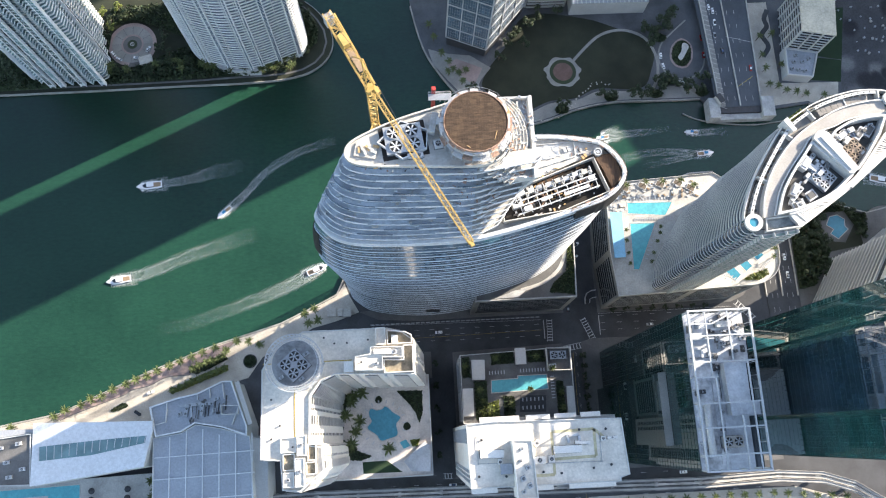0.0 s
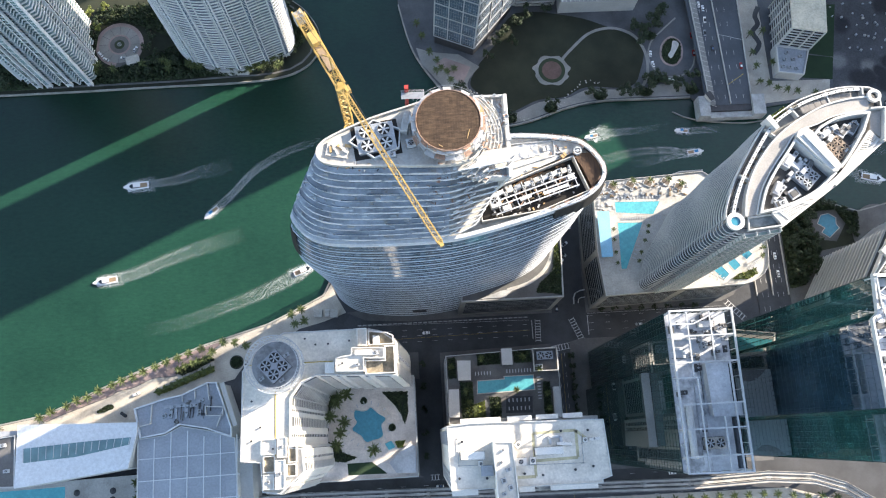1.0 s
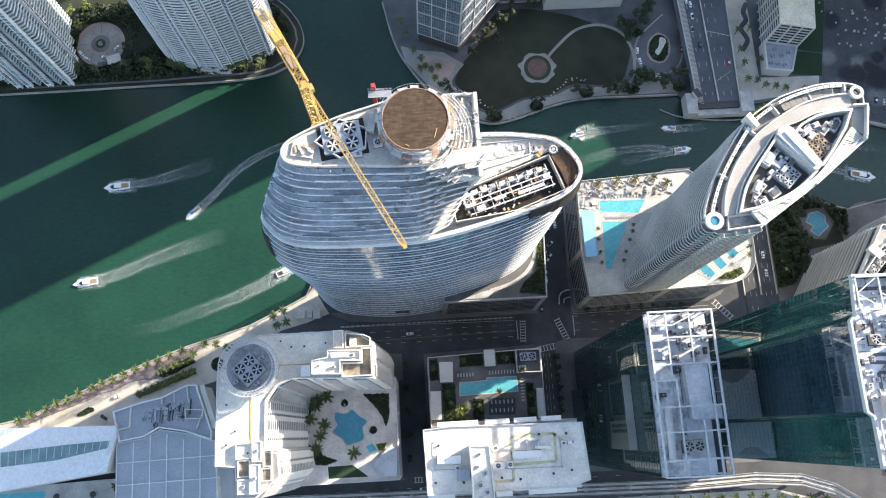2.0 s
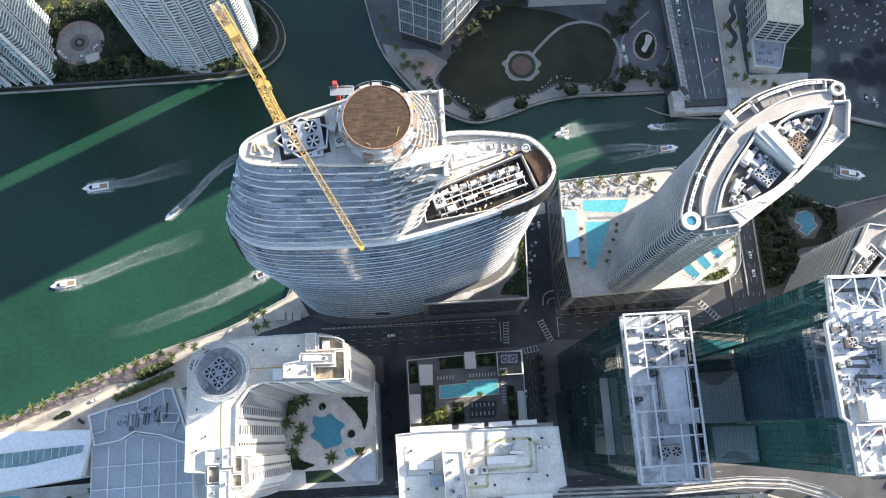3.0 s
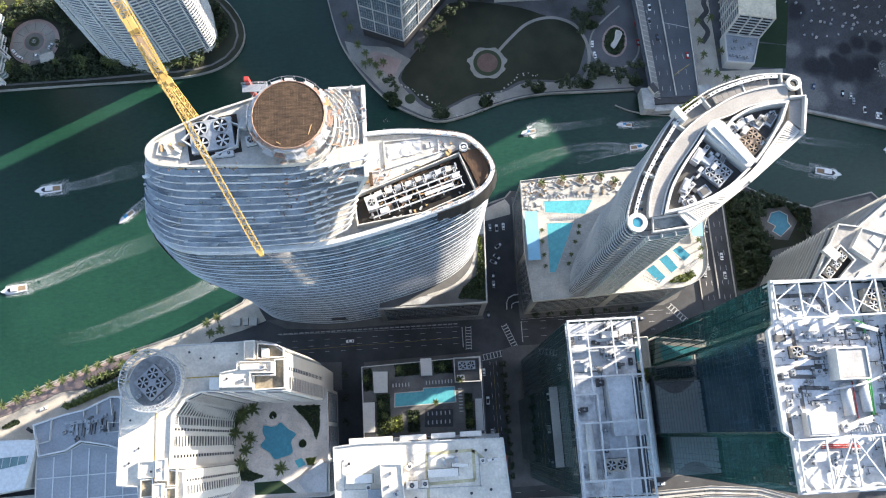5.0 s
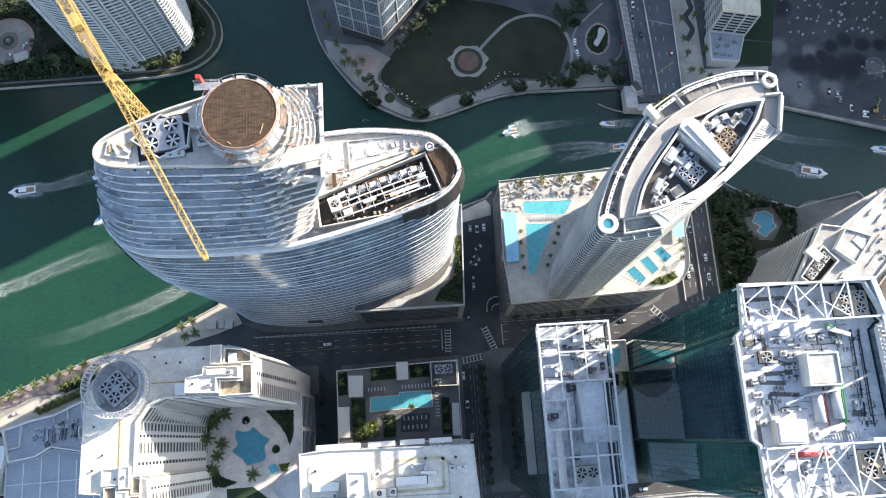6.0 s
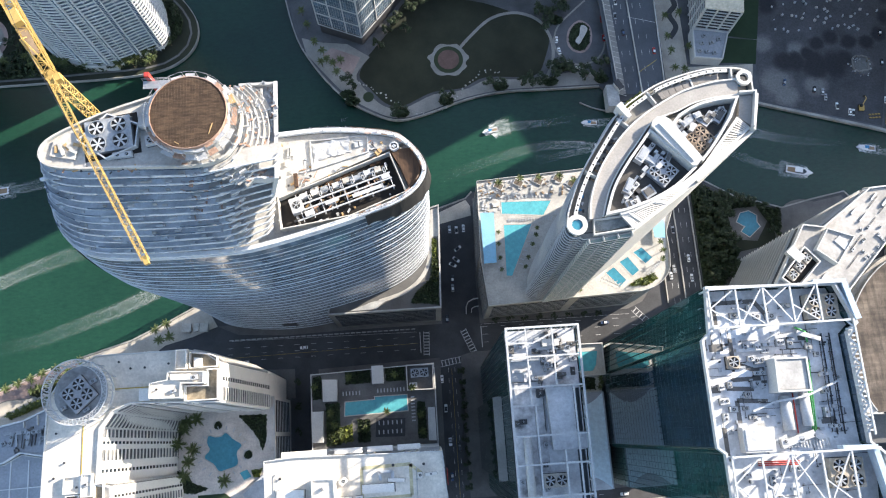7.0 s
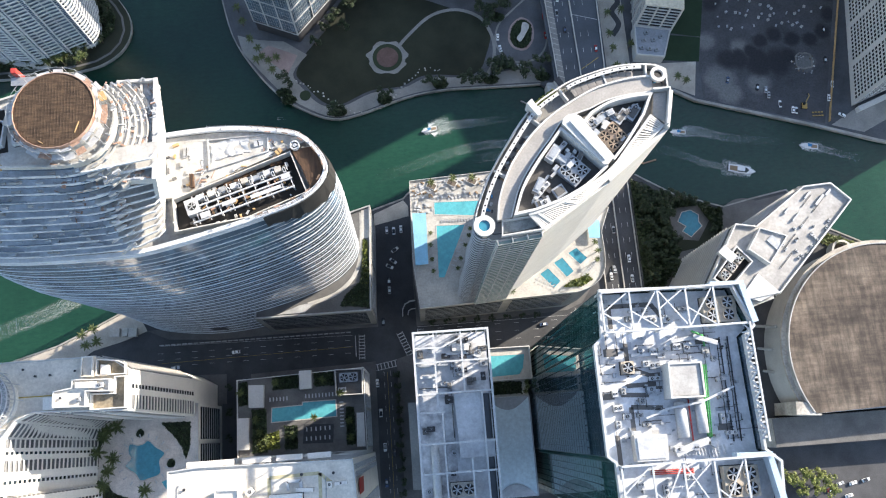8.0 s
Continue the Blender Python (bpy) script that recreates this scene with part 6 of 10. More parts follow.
part("plant_screen", Shape().box(117.0, 127.6, 33.6, 34.2, 159.3, 161.8), STEEL_GREY, T3)
part("stair_cover", Shape().box(129.4, 135.6, 38.6, 41.2, 159.3, 162.0), STUCCO, T3)
part("side_ledge", Shape().box(111.8, 115.3, -10.5, 22.5, GROUND - 0.15, 128.0), GLASS_BOTTLE, T3)
part("ledge_cap", Shape().box(111.6, 115.2, -10.7, 22.7, 128.004, 128.8), PAVING_SHADED, T3)
cooling_tower(129.6, -9.6, 159.2, 8.4, 4.6, 3.0, 2, 1, 0, ROOF_BEIGE, "beige cooling tower with two fans under the roof frame")
tank = thing("chiller_tank", (120.6, -4, 159.2), "long white cylindrical tank on the roof", "tank")
part("tank_shell", Shape().tube([(120.8, 6.4, 161.2), (120.6, -15.5, 161.2)], 1.5, 18), STEEL_WHITE, tank, smooth=True)
for y in (5, 0, -5, -10, -14):
    part("tank_saddle", Shape().box(119.4, 122.0, y - 0.3, y + 0.3, 159.2, 160.2), CONCRETE, tank)
rnd = random.Random(31)
for i in range(44):
    x, y = rnd.choice([rnd.uniform(116.8, 123), rnd.uniform(125.6, 128)]), rnd.uniform(-18, 43)
    if i > 16:
        x, y = rnd.uniform(127, 141), rnd.uniform(25, 43)
    if 118 < x < 123.5 and -17 < y < 8:
        continue
    ac_box(x, y, 159.2, rnd.uniform(1.2, 3.2), rnd.uniform(1.0, 2.2), rnd.uniform(0.8, 2.0), rnd.choice([0, 90, 4]), rnd.choice([STEEL_GREY, STEEL_DARK, PATH_GREY]), "rooftop machine under the white frame", 1)
duct([(117.2, 30), (122, 30), (122, 26)], 159.2, 1.0, 0.9)
duct([(127.0, 38), (136, 38), (139.5, 36)], 159.2, 1.2, 1.0)
pipe_run([(124.6, 16, 159.8), (124.6, -18, 159.8)], 0.16, STEEL_GREY, "grey pipe run on the glass tower roof")
pipe_run([(116.6, 26, 159.8), (128, 26, 159.8), (128, 8, 159.8)], 0.14, STEEL_DARK, "dark pipe run on the glass tower roof")

# low block with a pool between the glass towers
P3 = thing("low_block", (158, 14, GROUND - 0.15), "low block with a blue-grey vaulted roof and a pool terrace", "building")
PC = [(143.2, 46.6), (168.4, 46.4), (168.4, 31.2), (165.9, 31.2), (165.9, -19.8), (143.2, -19.8)]
part("wall", Shape().prism(PC, GROUND - 0.15, 86.4), STUCCO_GREY, P3)
part("terrace", Shape().prism([(143.4, 46.4), (168.2, 46.2), (168.2, 31.4), (165.7, 31.4), (165.7, 24.2), (143.4, 24.2)], 86.404, 87.0), CONCRETE_LIGHT, P3)
VAULT = surface("blue_grey_sheet_roof", (0.68, 0.78, 0.82), 0.9, 0.6, 0.04, 0.4)
part("main_roof", Shape().prism([(143.4, 23.8), (165.7, 23.6), (165.7, -19.6), (143.4, -19.6)], 86.404, 90.0), VAULT, P3, "flat blue-grey roof")
for yc, sg, mt in ((23.6, -1, ROOF_GREY), (-19.5, 1, ROOF_PALE)):
    bow = [(146.0 + 19.4 * i / 16, yc + sg * 5.6 * math.sin(math.pi * i / 16)) for i in range(17)]
    part("roof_arc", Shape().prism(bow, 90.004, 90.3), mt, P3)
part("roof_edge", Shape().box(165.1, 165.7, -19.5, 23.5, 90.004, 90.5), STEEL_GREY, P3)
parapet(P3, [(143.25, 46.5), (168.3, 46.3), (168.3, 31.3), (143.25, 31.3)], 87.004, 1.4, 0.45)
pool("swimming_pool", [(144.6, 42.8), (165.6, 42.6), (164.4, 36.2), (162.6, 33.6), (144.6, 33.2)], 87.0, POOL, "turquoise terrace pool between the glass towers")
shrubs("terrace_planting", [(145, 31.0), (163, 30.6), (163, 25.0), (145, 25.0)], 87.0, LEAF, 420, 1.2, "dark planting beds beside the terrace pool", 12, 0.5)
for x, y in ((164.6, 30.2), (165.0, 27.4), (164.2, 25.4)):
    palm(x, y, 87.0, 3.0, 0.5)
for i in range(6):
    lounger(147 + 2.6 * i, 31.9, 87.0, 90)

# ---- tall glass tower with steel roof trusses ----
T4 = thing("glass_tower", (190, 15, GROUND - 0.15), "tall green glass tower with white steel roof trusses and dense machinery", "tower")
G2 = [(170.2, 46.2), (169.2, 32.6), (166.9, 30.6), (166.9, 0.2), (169.0, -1.6), (169.0, -18.0), (213.0, -18.5), (214.4, -4.4), (210.6, -1.0), (210.2, 30.4), (213.2, 33.0), (208.8, 45.0)]
G2 = ccw(G2)
part("shaft", Shape().prism(inset(G2, 0.35), GROUND - 0.15, 219.5), STEEL_DARK, T4)
for p, q in zip(G2, G2[1:] + G2[:1]):
    g = curtain(T4, p, q, 4, 224.0, 2.2, 4.1, GLASS_GREEN if abs(q[1] - p[1]) < 20 else GLASS_NAVY, FRAME_GREEN, 0.12, 0.05, "dark green ribbed curtain wall")
    if math.dist(p, q) > 9 and p[0] < 175 and q[0] < 175:
        d = (Vector(q) - Vector(p)).normalized()
        mid = abs(q[1] - p[1]) > 20
        for x, y in along(p, q, 2.2)[1:-1]:
            part("facade_fin", Shape().block(x + d.y * 0.3, y - d.x * 0.3, 120 if mid else 60, 0.22, 0.5, 104 if mid else 164, math.degrees(math.atan2(d.y, d.x))), GLASS_NAVY if mid else GLASS_GREEN, g)
CASING_TAN = surface("weathered_tan_casing", (0.47, 0.41, 0.33), 0.75, 2.0, 0.3, 0.8)
T4_ROOF = surface("patched_white_membrane", (0.67, 0.685, 0.71), 0.66, 0.8, 0.11, 0.75, bump=0.25)
part("roof_deck", Shape().prism(inset(G2, 0.36), 219.504, 220.2), T4_ROOF, T4)
rnd = random.Random(67)
lines = Shape()
for i in range(64):
    x, y = rnd.uniform(168.5, 208), rnd.uniform(-16, 44)
    ln_ = rnd.uniform(1.5, 7.0)
    lines.beam((x, y, 220.42), (x + ln_ * (i % 2), y + ln_ * (1 - i % 2), 220.42), 0.13, 0.1)
    lines.block(x, y, 220.2, 0.3, 0.3, 0.7)
part("roof_conduit", lines, STEEL_DARK, T4, "thin dark conduits on the roof", kind="stuff")
caps = Shape()
for i in range(90):
    x, y = rnd.uniform(168.5, 208), rnd.uniform(-16, 44)
    if 185 < x < 198 and 12 < y < 26:
        continue
    caps.block(x, y, 220.2, rnd.uniform(0.3, 1.3), rnd.uniform(0.3, 1.0), rnd.uniform(0.25, 1.4), rnd.choice((0, 0, 20, 90)))
part("roof_fitting", caps, STEEL_GREY, T4, "small grey vents and boxes on the roof", kind="stuff")
gut = Shape()
for xa, xb in ((204.6, 204.2), (207.0, 206.4)):
    gut.beam((xa, 31.0, 220.5), (xb, 1.5, 220.5), 0.28, 0.3)
    for k in range(13):
        gut.block(xa - 0.5, 30 - 2.3 * k, 220.2, 1.2, 0.16, 0.4)
part("roof_gutter", gut, STEEL_DARK, T4, "dark gutters with brackets along the roof edge", kind="stuff")
lad = Shape()
for k in range(15):
    lad.block(188.0 + 1.05 * k * 0.9, -0.4 + 0.5 * math.sin(k * 0.45), 220.9, 0.35, 2.6, 0.25, 8)
part("cable_ladder", lad, STEEL_WHITE, T4, "pale cable ladder across the roof", kind="stuff")
part("parapet_rim", Shape().ring(inset(G2, -0.3), inset(G2, 0.4), 224.004, 226.0), STEEL_WHITE, T4)


def truss_deck(y0, y1, x0, x1, z):
    """Chords and diagonals laid flat over a wing of the roof."""
    for y in (y0, y1):
        part("truss_chord", Shape().beam((x0, y, z), (x1, y, z), 0.6, 0.7), STEEL_WHITE, T4)
    n = 4
    for i in range(n + 1):
        x = x0 + (x1 - x0) * i / n * 0.8
        part("truss_post", Shape().beam((x, y0, z - 0.1), (x, y1, z - 0.1), 0.5, 0.55), STEEL_WHITE, T4)
        for y in (y0, y1):
            part("truss_leg", Shape().beam((x, y, 220.2), (x, y, z), 0.5), STEEL_WHITE, T4)
        if i < n:
            x2 = x0 + (x1 - x0) * (i + 1) / n * 0.8
            m = (x + x2) / 2
            part("truss_diagonal", Shape().beam((x, (y0 + y1) / 2 if i == 0 else (y0 if i % 2 else y1), z - 0.2), (x2, y1 if i % 2 else y0, z - 0.2), 0.4, 0.4), STEEL_WHITE, T4)
            part("truss_diagonal", Shape().beam((x, (y0 + y1) / 2, z - 0.25), (x2, y0 if i % 2 else y1, z - 0.25), 0.38, 0.38), STEEL_WHITE, T4)


truss_deck(33.8, 45.2, 170.0, 210.5, 227.4)
truss_deck(-17.4, -2.6, 169.8, 212.2, 227.4)
for y0, y1 in ((33.8, 45.2), (-17.4, -2.6)):
    part("blue_screen", Shape().prism([(210.4, y1 - 0.2), (212.6, y0), (214.4, y0 + 0.4), (212.0, y1)], 223, 226.6), SCREEN_BLUE, T4, "pale blue screen wall")
    part("blue_screen", Shape().prism([(202.0, y1 + 0.2), (211.8, y1 - 0.2), (212.0, y1 + 0.9), (202.0, y1 + 1.2)], 223, 226.6), SCREEN_BLUE, T4, "pale blue screen wall")
for i in range(6):
    y = 1.5 + 5.4 * i
    part("side_lattice", Shape().beam((209.4, y, 226.6), (211.2, y + 2.7, 227.8), 0.4).beam((211.2, y + 2.7, 227.8), (209.4, y + 5.4, 226.6), 0.4).beam((209.0, y + 2.7, 226.4), (211.2, y + 2.7, 227.8), 0.4), STEEL_WHITE, T4)
part("side_chord", Shape().beam((211.2, 1, 227.8), (211.2, 34, 227.8), 0.5), STEEL_WHITE, T4)
for i in range(22):
    part("edge_bracket", Shape().box(210.6, 212.2, 2.0 + 1.35 * i, 2.5 + 1.35 * i, 225.2, 226.4), STEEL_WHITE, T4)
part("lift_house", Shape().prism([(186.6, 24.2), (196.2, 24.0), (196.0, 14.2), (186.2, 14.4)], 220.204, 226.0), STUCCO, T4)
part("lift_house_roof", Shape().prism(inset([(186.6, 24.2), (196.2, 24.0), (196.0, 14.2), (186.2, 14.4)], 0.7), 226.004, 226.3), surface("dusty_beige_membrane", (0.46, 0.445, 0.42), 0.72, 0.9, 0.15, 0.85, bump=0.2), T4)
parapet(T4, [(186.6, 24.2), (196.2, 24.0), (196.0, 14.2), (186.2, 14.4)], 226.0, 0.8, 0.5, STUCCO, "lift_house_rim")
part("plant_room", Shape().prism([(175.2, 5.2), (184.4, 5.0), (184.0, -2.0), (175.2, -1.8)], 220.204, 224.2), STUCCO, T4)
part("plant_room_roof", Shape().prism(inset([(175.2, 5.2), (184.4, 5.0), (184.0, -2.0), (175.2, -1.8)], 0.6), 224.204, 224.5), ROOF_PALE, T4)
for x0, y0, x1, y1 in ((177.0, 31, 177.0, 24), (177.0, 24, 183, 21.5), (183, 21.5, 186, 21.5), (176.4, 13, 176.4, 6.4), (176.4, 13, 185.5, 12.2), (173.5, 42, 186, 42), (173.5, 42, 173.5, 35.5), (186, 42, 190, 36), (197.5, 30, 204.5, 30), (171.5, -4, 171.5, 5.5), (174, 16.6, 182, 16.0), (176, 19, 184.5, 19.0)):
    part("walkway_pad", Shape().beam((x0, y0, 220.23), (x1, y1, 220.23), 1.3, 0.06), PATH_GREY, T4)
cooling_tower(205.0, 38.8, 220.2, 9.4, 7.2, 3.4, 2, 2, -1, CASING_TAN, "beige cooling tower with four fans in the roof bay")
cooling_tower(203.6, -9.0, 220.2, 9.4, 8.0, 3.4, 2, 2, -1, CASING_TAN, "beige cooling tower with four fans in the roof bay")
cooling_tower(176.4, 24.0, 220.2, 3.4, 3.4, 2.2, 1, 1, 0, CASING_TAN, "small beige cooling tower with one fan")
for xa, xb, y0, y1 in ((188.4, 191.6, 13.4, 3.6), (194.2, 197.2, 13.8, 4.4)):
    tk = thing("chiller_tank", ((xa + xb) / 2, 8, 220.2), "white half-round chiller housing on the roof", "tank", "chiller housings")
    part("housing_shell", Shape().tube([((xa + xb) / 2, y0, 221.4), ((xa + xb) / 2, y1, 221.4)], (xb - xa) / 2, 18), STEEL_WHITE, tk, smooth=True)
    for y in (y0 - 1, (y0 + y1) / 2, y1 + 1):
        part("housing_saddle", Shape().box(xa + 0.2, xb - 0.2, y - 0.3, y + 0.3, 220.2, 220.9), CONCRETE, tk)
rnd = random.Random(41)
spots = [(181, 28.4), (184.5, 28), (187.5, 28.6), (182, 24.8), (184.6, 24.2), (186.8, 27), (184, 20.5), (182.4, 17.5), (179.5, 14.5), (178.5, 10.6), (180.2, 8), (172, 17), (172.4, 13), (174.8, 10.5), (172, 8.5), (174.5, 17.5), (199.8, 27.5), (202, 25), (203, 19), (202.4, 14), (201.6, 8), (203.6, 4), (191.5, 29), (194.5, 28.5), (193, 0.8), (188, 0.6), (179, 38), (184, 40), (190, 37), (195, 40), (176, -8), (183, -10), (190, -7), (186, 37.2), (177.5, 1.5)]
for x, y in spots:
    ac_box(x, y, 220.2, rnd.uniform(1.2, 3.4), rnd.uniform(1.0, 2.0), rnd.uniform(0.9, 2.2), rnd.choice([0, 90, 3]), rnd.choice([STEEL_WHITE, STEEL_WHITE, STEEL_GREY, CONCRETE]), "rooftop machine on the tall glass tower", rnd.choice([1, 1, 2]))
duct([(179.5, 9.6), (186, 11.8), (196, 13.0), (205.5, 16.6)], 222.6, 0.6, 0.5, label="white stepped cable bridge across the roof")
for i in range(44):
    x, y = rnd.uniform(169.5, 206), rnd.uniform(1, 32)
    if 185 < x < 198 and 2 < y < 26:
        continue
    k = i % 4
    if k == 0:
        pipe_run([(x, y, 220.75), (x + rnd.uniform(2, 5), y, 220.75)], 0.13, STEEL_DARK, "short dark pipe on the tower roof")
    elif k == 1:
        part("roof_curb", Shape().block(x, y, 220.21, rnd.uniform(0.6, 1.6), rnd.uniform(0.6, 1.4), rnd.uniform(0.3, 0.9), 0), STEEL_GREY, T4)
    elif k == 2:
        part("roof_patch", Shape().block(x, y, 220.204, rnd.uniform(1.5, 4.5), rnd.uniform(0.8, 2.6), 0.03, 0), rnd.choice((CONCRETE, ROOF_GREY, PATH_GREY)), T4)
    else:
        part("vent_pipe", Shape().cyl(x, y, 220.21, 221.3, 0.28, 8), STEEL_DARK, T4)
duct([(187, -0.5), (191.5, 1.0), (197, 2.4), (199, 1.0)], 220.2, 2.0, 1.4)
duct([(178, 27.4), (186, 27.4), (190, 30.6), (197, 31.4)], 220.2, 1.1, 1.0)
duct([(196.4, 31.6), (203.2, 29.2)], 221.5, 1.3, 0.9)
for k in range(3):
    pipe_run([(198.3 + 0.55 * k, 23.4, 220.9), (196.9 + 0.55 * k, 3.0, 220.9)], 0.2, PIPE_GREEN, "bright green pipe on the tower roof")
pipe_run([(196.5, 33.2, 221.4), (199.6, 31.6, 221.4), (199.8, 27.6, 220.9)], 0.3, PIPE_GREEN, "bright green pipe bend on the tower roof")
pipe_run([(203.6, 29, 220.9), (202.6, 2.4, 220.9)], 0.14, STEEL_DARK, "dark pipe on the tower roof")
pipe_run([(206.2, 29, 220.9), (205.4, 2.4, 220.9)], 0.14, STEEL_DARK, "dark pipe on the tower roof")
for k in range(3):
    pipe_run([(179.5, -4.6 - 0.5 * k, 220.9), (191.5, -5.0 - 0.5 * k, 220.9)], 0.16, RED, "red sprinkler pipe on the tower roof")
pipe_run([(192.8, 14, 220.9), (192.6, 2.6, 220.9)], 0.22, RED, "red sprinkler pipe on the tower roof")
SMOOTH_WHITE = surface("smooth_white_sheet", (0.64, 0.65, 0.66), 0.94, 0.6, 0.03, 0.4)

# ---- white ring-roofed apartment building and its pool court ----
STUCCO_BRIGHT = surface("fresh_white_stucco", (0.79, 0.755, 0.70), 0.9, 2.0, 0.08, 0.75)
ROOF_BRIGHT = surface("cream_white_roof_membrane", (0.77, 0.71, 0.615), 0.74, 0.9, 0.09, 0.8, bump=0.2)
ROOF_BROWN = surface("mouldy_brown_roof", (0.34, 0.29, 0.21), 0.45, 1.2, 0.25, 0.9, bump=0.2)
GLASS_MIST = glass("milky_window_glass", (0.20, 0.205, 0.21), 0.2, 0.3)
T5 = thing("apartment_building", (-45, 15, GROUND - 0.15), "white L-shaped apartment tower with a round steel ring on its roof", "apartment building")
RB = ccw([(-75, -7), (-66, -8), (-65, -21), (-57, -22), (-46, -13), (-46.8, -2.6), (-52.4, -1.6), (-52.0, 21), (-47, 27.5), (-40, 30.5), (-2, 28.5), (-2, 45), (-8, 49.5), (-16, 51.5), (-55, 51.5), (-68, 44), (-74.5, 34)])
RB_LOW = ccw([(-75, -7), (-66, -8), (-64, -21), (-52, -23), (-40.6, -13), (-41.0, -2.6), (-43.5, -1.6), (-43.6, 19.5), (-42, 25), (-37, 28.6), (3.2, 27.6), (3.4, 45.6), (-5, 50.6), (-15, 52.5), (-55, 52), (-69, 44), (-75, 34)])
part("wall", Shape().prism(RB_LOW, GROUND - 0.15, 45.0).prism(RB_LOW, 45.0, 119.0, RB), STUCCO_BRIGHT, T5)
part("roof_deck", Shape().prism(inset(RB, 0.5), 119.004, 119.4), ROOF_BRIGHT, T5)
parapet(T5, RB, 119.0, 1.5, 0.5)


def court_facade(p, q, p_low, q_low, bands):
    """Storeys of flush loggias and slits on the battered wall between two lines. bands: (from, to, kind)."""
    for s0, s1, what in bands:
        slots, slabs = Shape(), Shape()
        for k in range(22):
            z = 47.5 + 3.2 * k
            f = (z - 45.0) / 74.0
            a, b = Vector(p_low).lerp(Vector(p), f), Vector(q_low).lerp(Vector(q), f)
            d = (b - a).normalized()
            turn = math.degrees(math.atan2(d.y, d.x))
            c = a.lerp(b, (s0 + s1) / 2)
            w = (b - a).length * (s1 - s0)
            out = Vector((d.y, -d.x))
            if what == "slit":
                slots.block(c.x + out.x * 0.03, c.y + out.y * 0.03, z + 0.6, w, 0.3, 1.7, turn)
                slabs.block(c.x + out.x * 0.12, c.y + out.y * 0.12, z - 0.1, w + 0.5, 0.5, 0.35, turn)
            else:
                slots.block(c.x + out.x * 0.02, c.y + out.y * 0.02, z + 0.2, w, 0.24, 2.3, turn)
                slabs.block(c.x + out.x * 0.3, c.y + out.y * 0.3, z - 0.1, w, 0.9, 0.24, turn)
                slabs.block(c.x + out.x * 0.68, c.y + out.y * 0.68, z + 0.14, w, 0.12, 0.95, turn)
        g = part("slit_window" if what == "slit" else "balcony_recess", slots, GLASS_DARK if what == "slit" else GLASS_MIST, T5, kind="stuff")
        part("window_sill" if what == "slit" else "balcony_tier", slabs, STUCCO_BRIGHT, g, kind="stuff")


for i, p in enumerate(RB):
    j = (i + 1) % len(RB)
    ln = math.dist(p, RB[j])
    if ln < 5:
        continue
    if ln > 30:
        bands = [(0.04, 0.16, "loggia"), (0.24, 0.28, "slit"), (0.36, 0.52, "loggia"), (0.60, 0.64, "slit"), (0.72, 0.9, "loggia")]
    elif ln > 20:
        bands = [(0.20, 0.26, "slit"), (0.42, 0.62, "loggia"), (0.72, 0.77, "slit"), (0.84, 0.99, "loggia")]
    elif ln > 9:
        bands = [(0.06, 0.4, "loggia"), (0.56, 0.66, "slit")]
    else:
        bands = [(0.1, 0.9, "loggia")]
    court_facade(p, RB[j], RB_LOW[i], RB_LOW[j], bands)
PEN = [[(-30.1, 31.4), (-17.0, 30.9), (-16.9, 36.9), (-7.6, 36.4), (-7.5, 41.4), (-22.7, 42.1), (-22.8, 38.8), (-30.1, 37.8)], [(-65.5, -4.5), (-58.5, -4.5), (-58.5, 2.5), (-65.5, 2.5)], [(-9.4, 43), (-2.6, 43), (-2.6, 30), (-8.6, 30)]]
for pl, top, rf in ((PEN[0], 124.6, ROOF_BRIGHT), (PEN[1], 120.4, ROOF_BRIGHT), ([(-20.2, 43), (-15.4, 43), (-15.4, 51.2), (-20.1, 51.2)], 122.6, ROOF_BRIGHT)):
    part("penthouse", Shape().prism(pl, 119.41, top), STUCCO_BRIGHT, T5)
    part("penthouse_roof", Shape().prism(inset(pl, 0.45), top + 0.004, top + 0.2), rf, T5)
    parapet(T5, pl, top, 1.3, 0.4, STUCCO_BRIGHT, "penthouse_parapet")
part("beige_terrace", Shape().prism([(-14.6, 43.4), (-3, 43.4), (-3, 47.2), (-6, 48.8), (-14.6, 50.0)], 119.41, 119.7), ROOF_BROWN, T5)
part("beige_terrace", Shape().prism([(-16.4, 36.2), (-7.2, 35.8), (-7.2, 42.2), (-2.8, 42.2), (-2.8, 30), (-16.4, 30)], 119.41, 119.8), ROOF_BROWN, T5)
for x0, x1, y0, y1, h, brown in ((-64.6, -59.2, -12.4, -5.0, 0.5, True), (-58.0, -53.6, -6.0, 3.0, 2.2, False), (-53.2, -49.2, -8.4, -1.0, 0.6, True), (-58.8, -54.4, -19.8, -7.0, 3.0, False),
                                 (-54.0, -49.4, -14.6, -9.0, 0.5, True), (-64.4, -59.4, -19.8, -13.2, 1.8, False)):
    part("terrace_block", Shape().box(x0, x1, y0, y1, 119.41, 119.41 + h), STUCCO_BRIGHT, T5)
    part("terrace_floor", Shape().box(x0 + 0.4, x1 - 0.4, y0 + 0.4, y1 - 0.4, 119.414 + h, 119.5 + h), ROOF_BROWN if brown else ROOF_BRIGHT, T5, "mottled brown roof terrace" if brown else "")
    parapet(T5, [(x0, y0), (x1, y0), (x1, y1), (x0, y1)], 119.41 + h, 1.2 if brown else 0.7, 0.4, STUCCO_BRIGHT, "terrace_parapet")
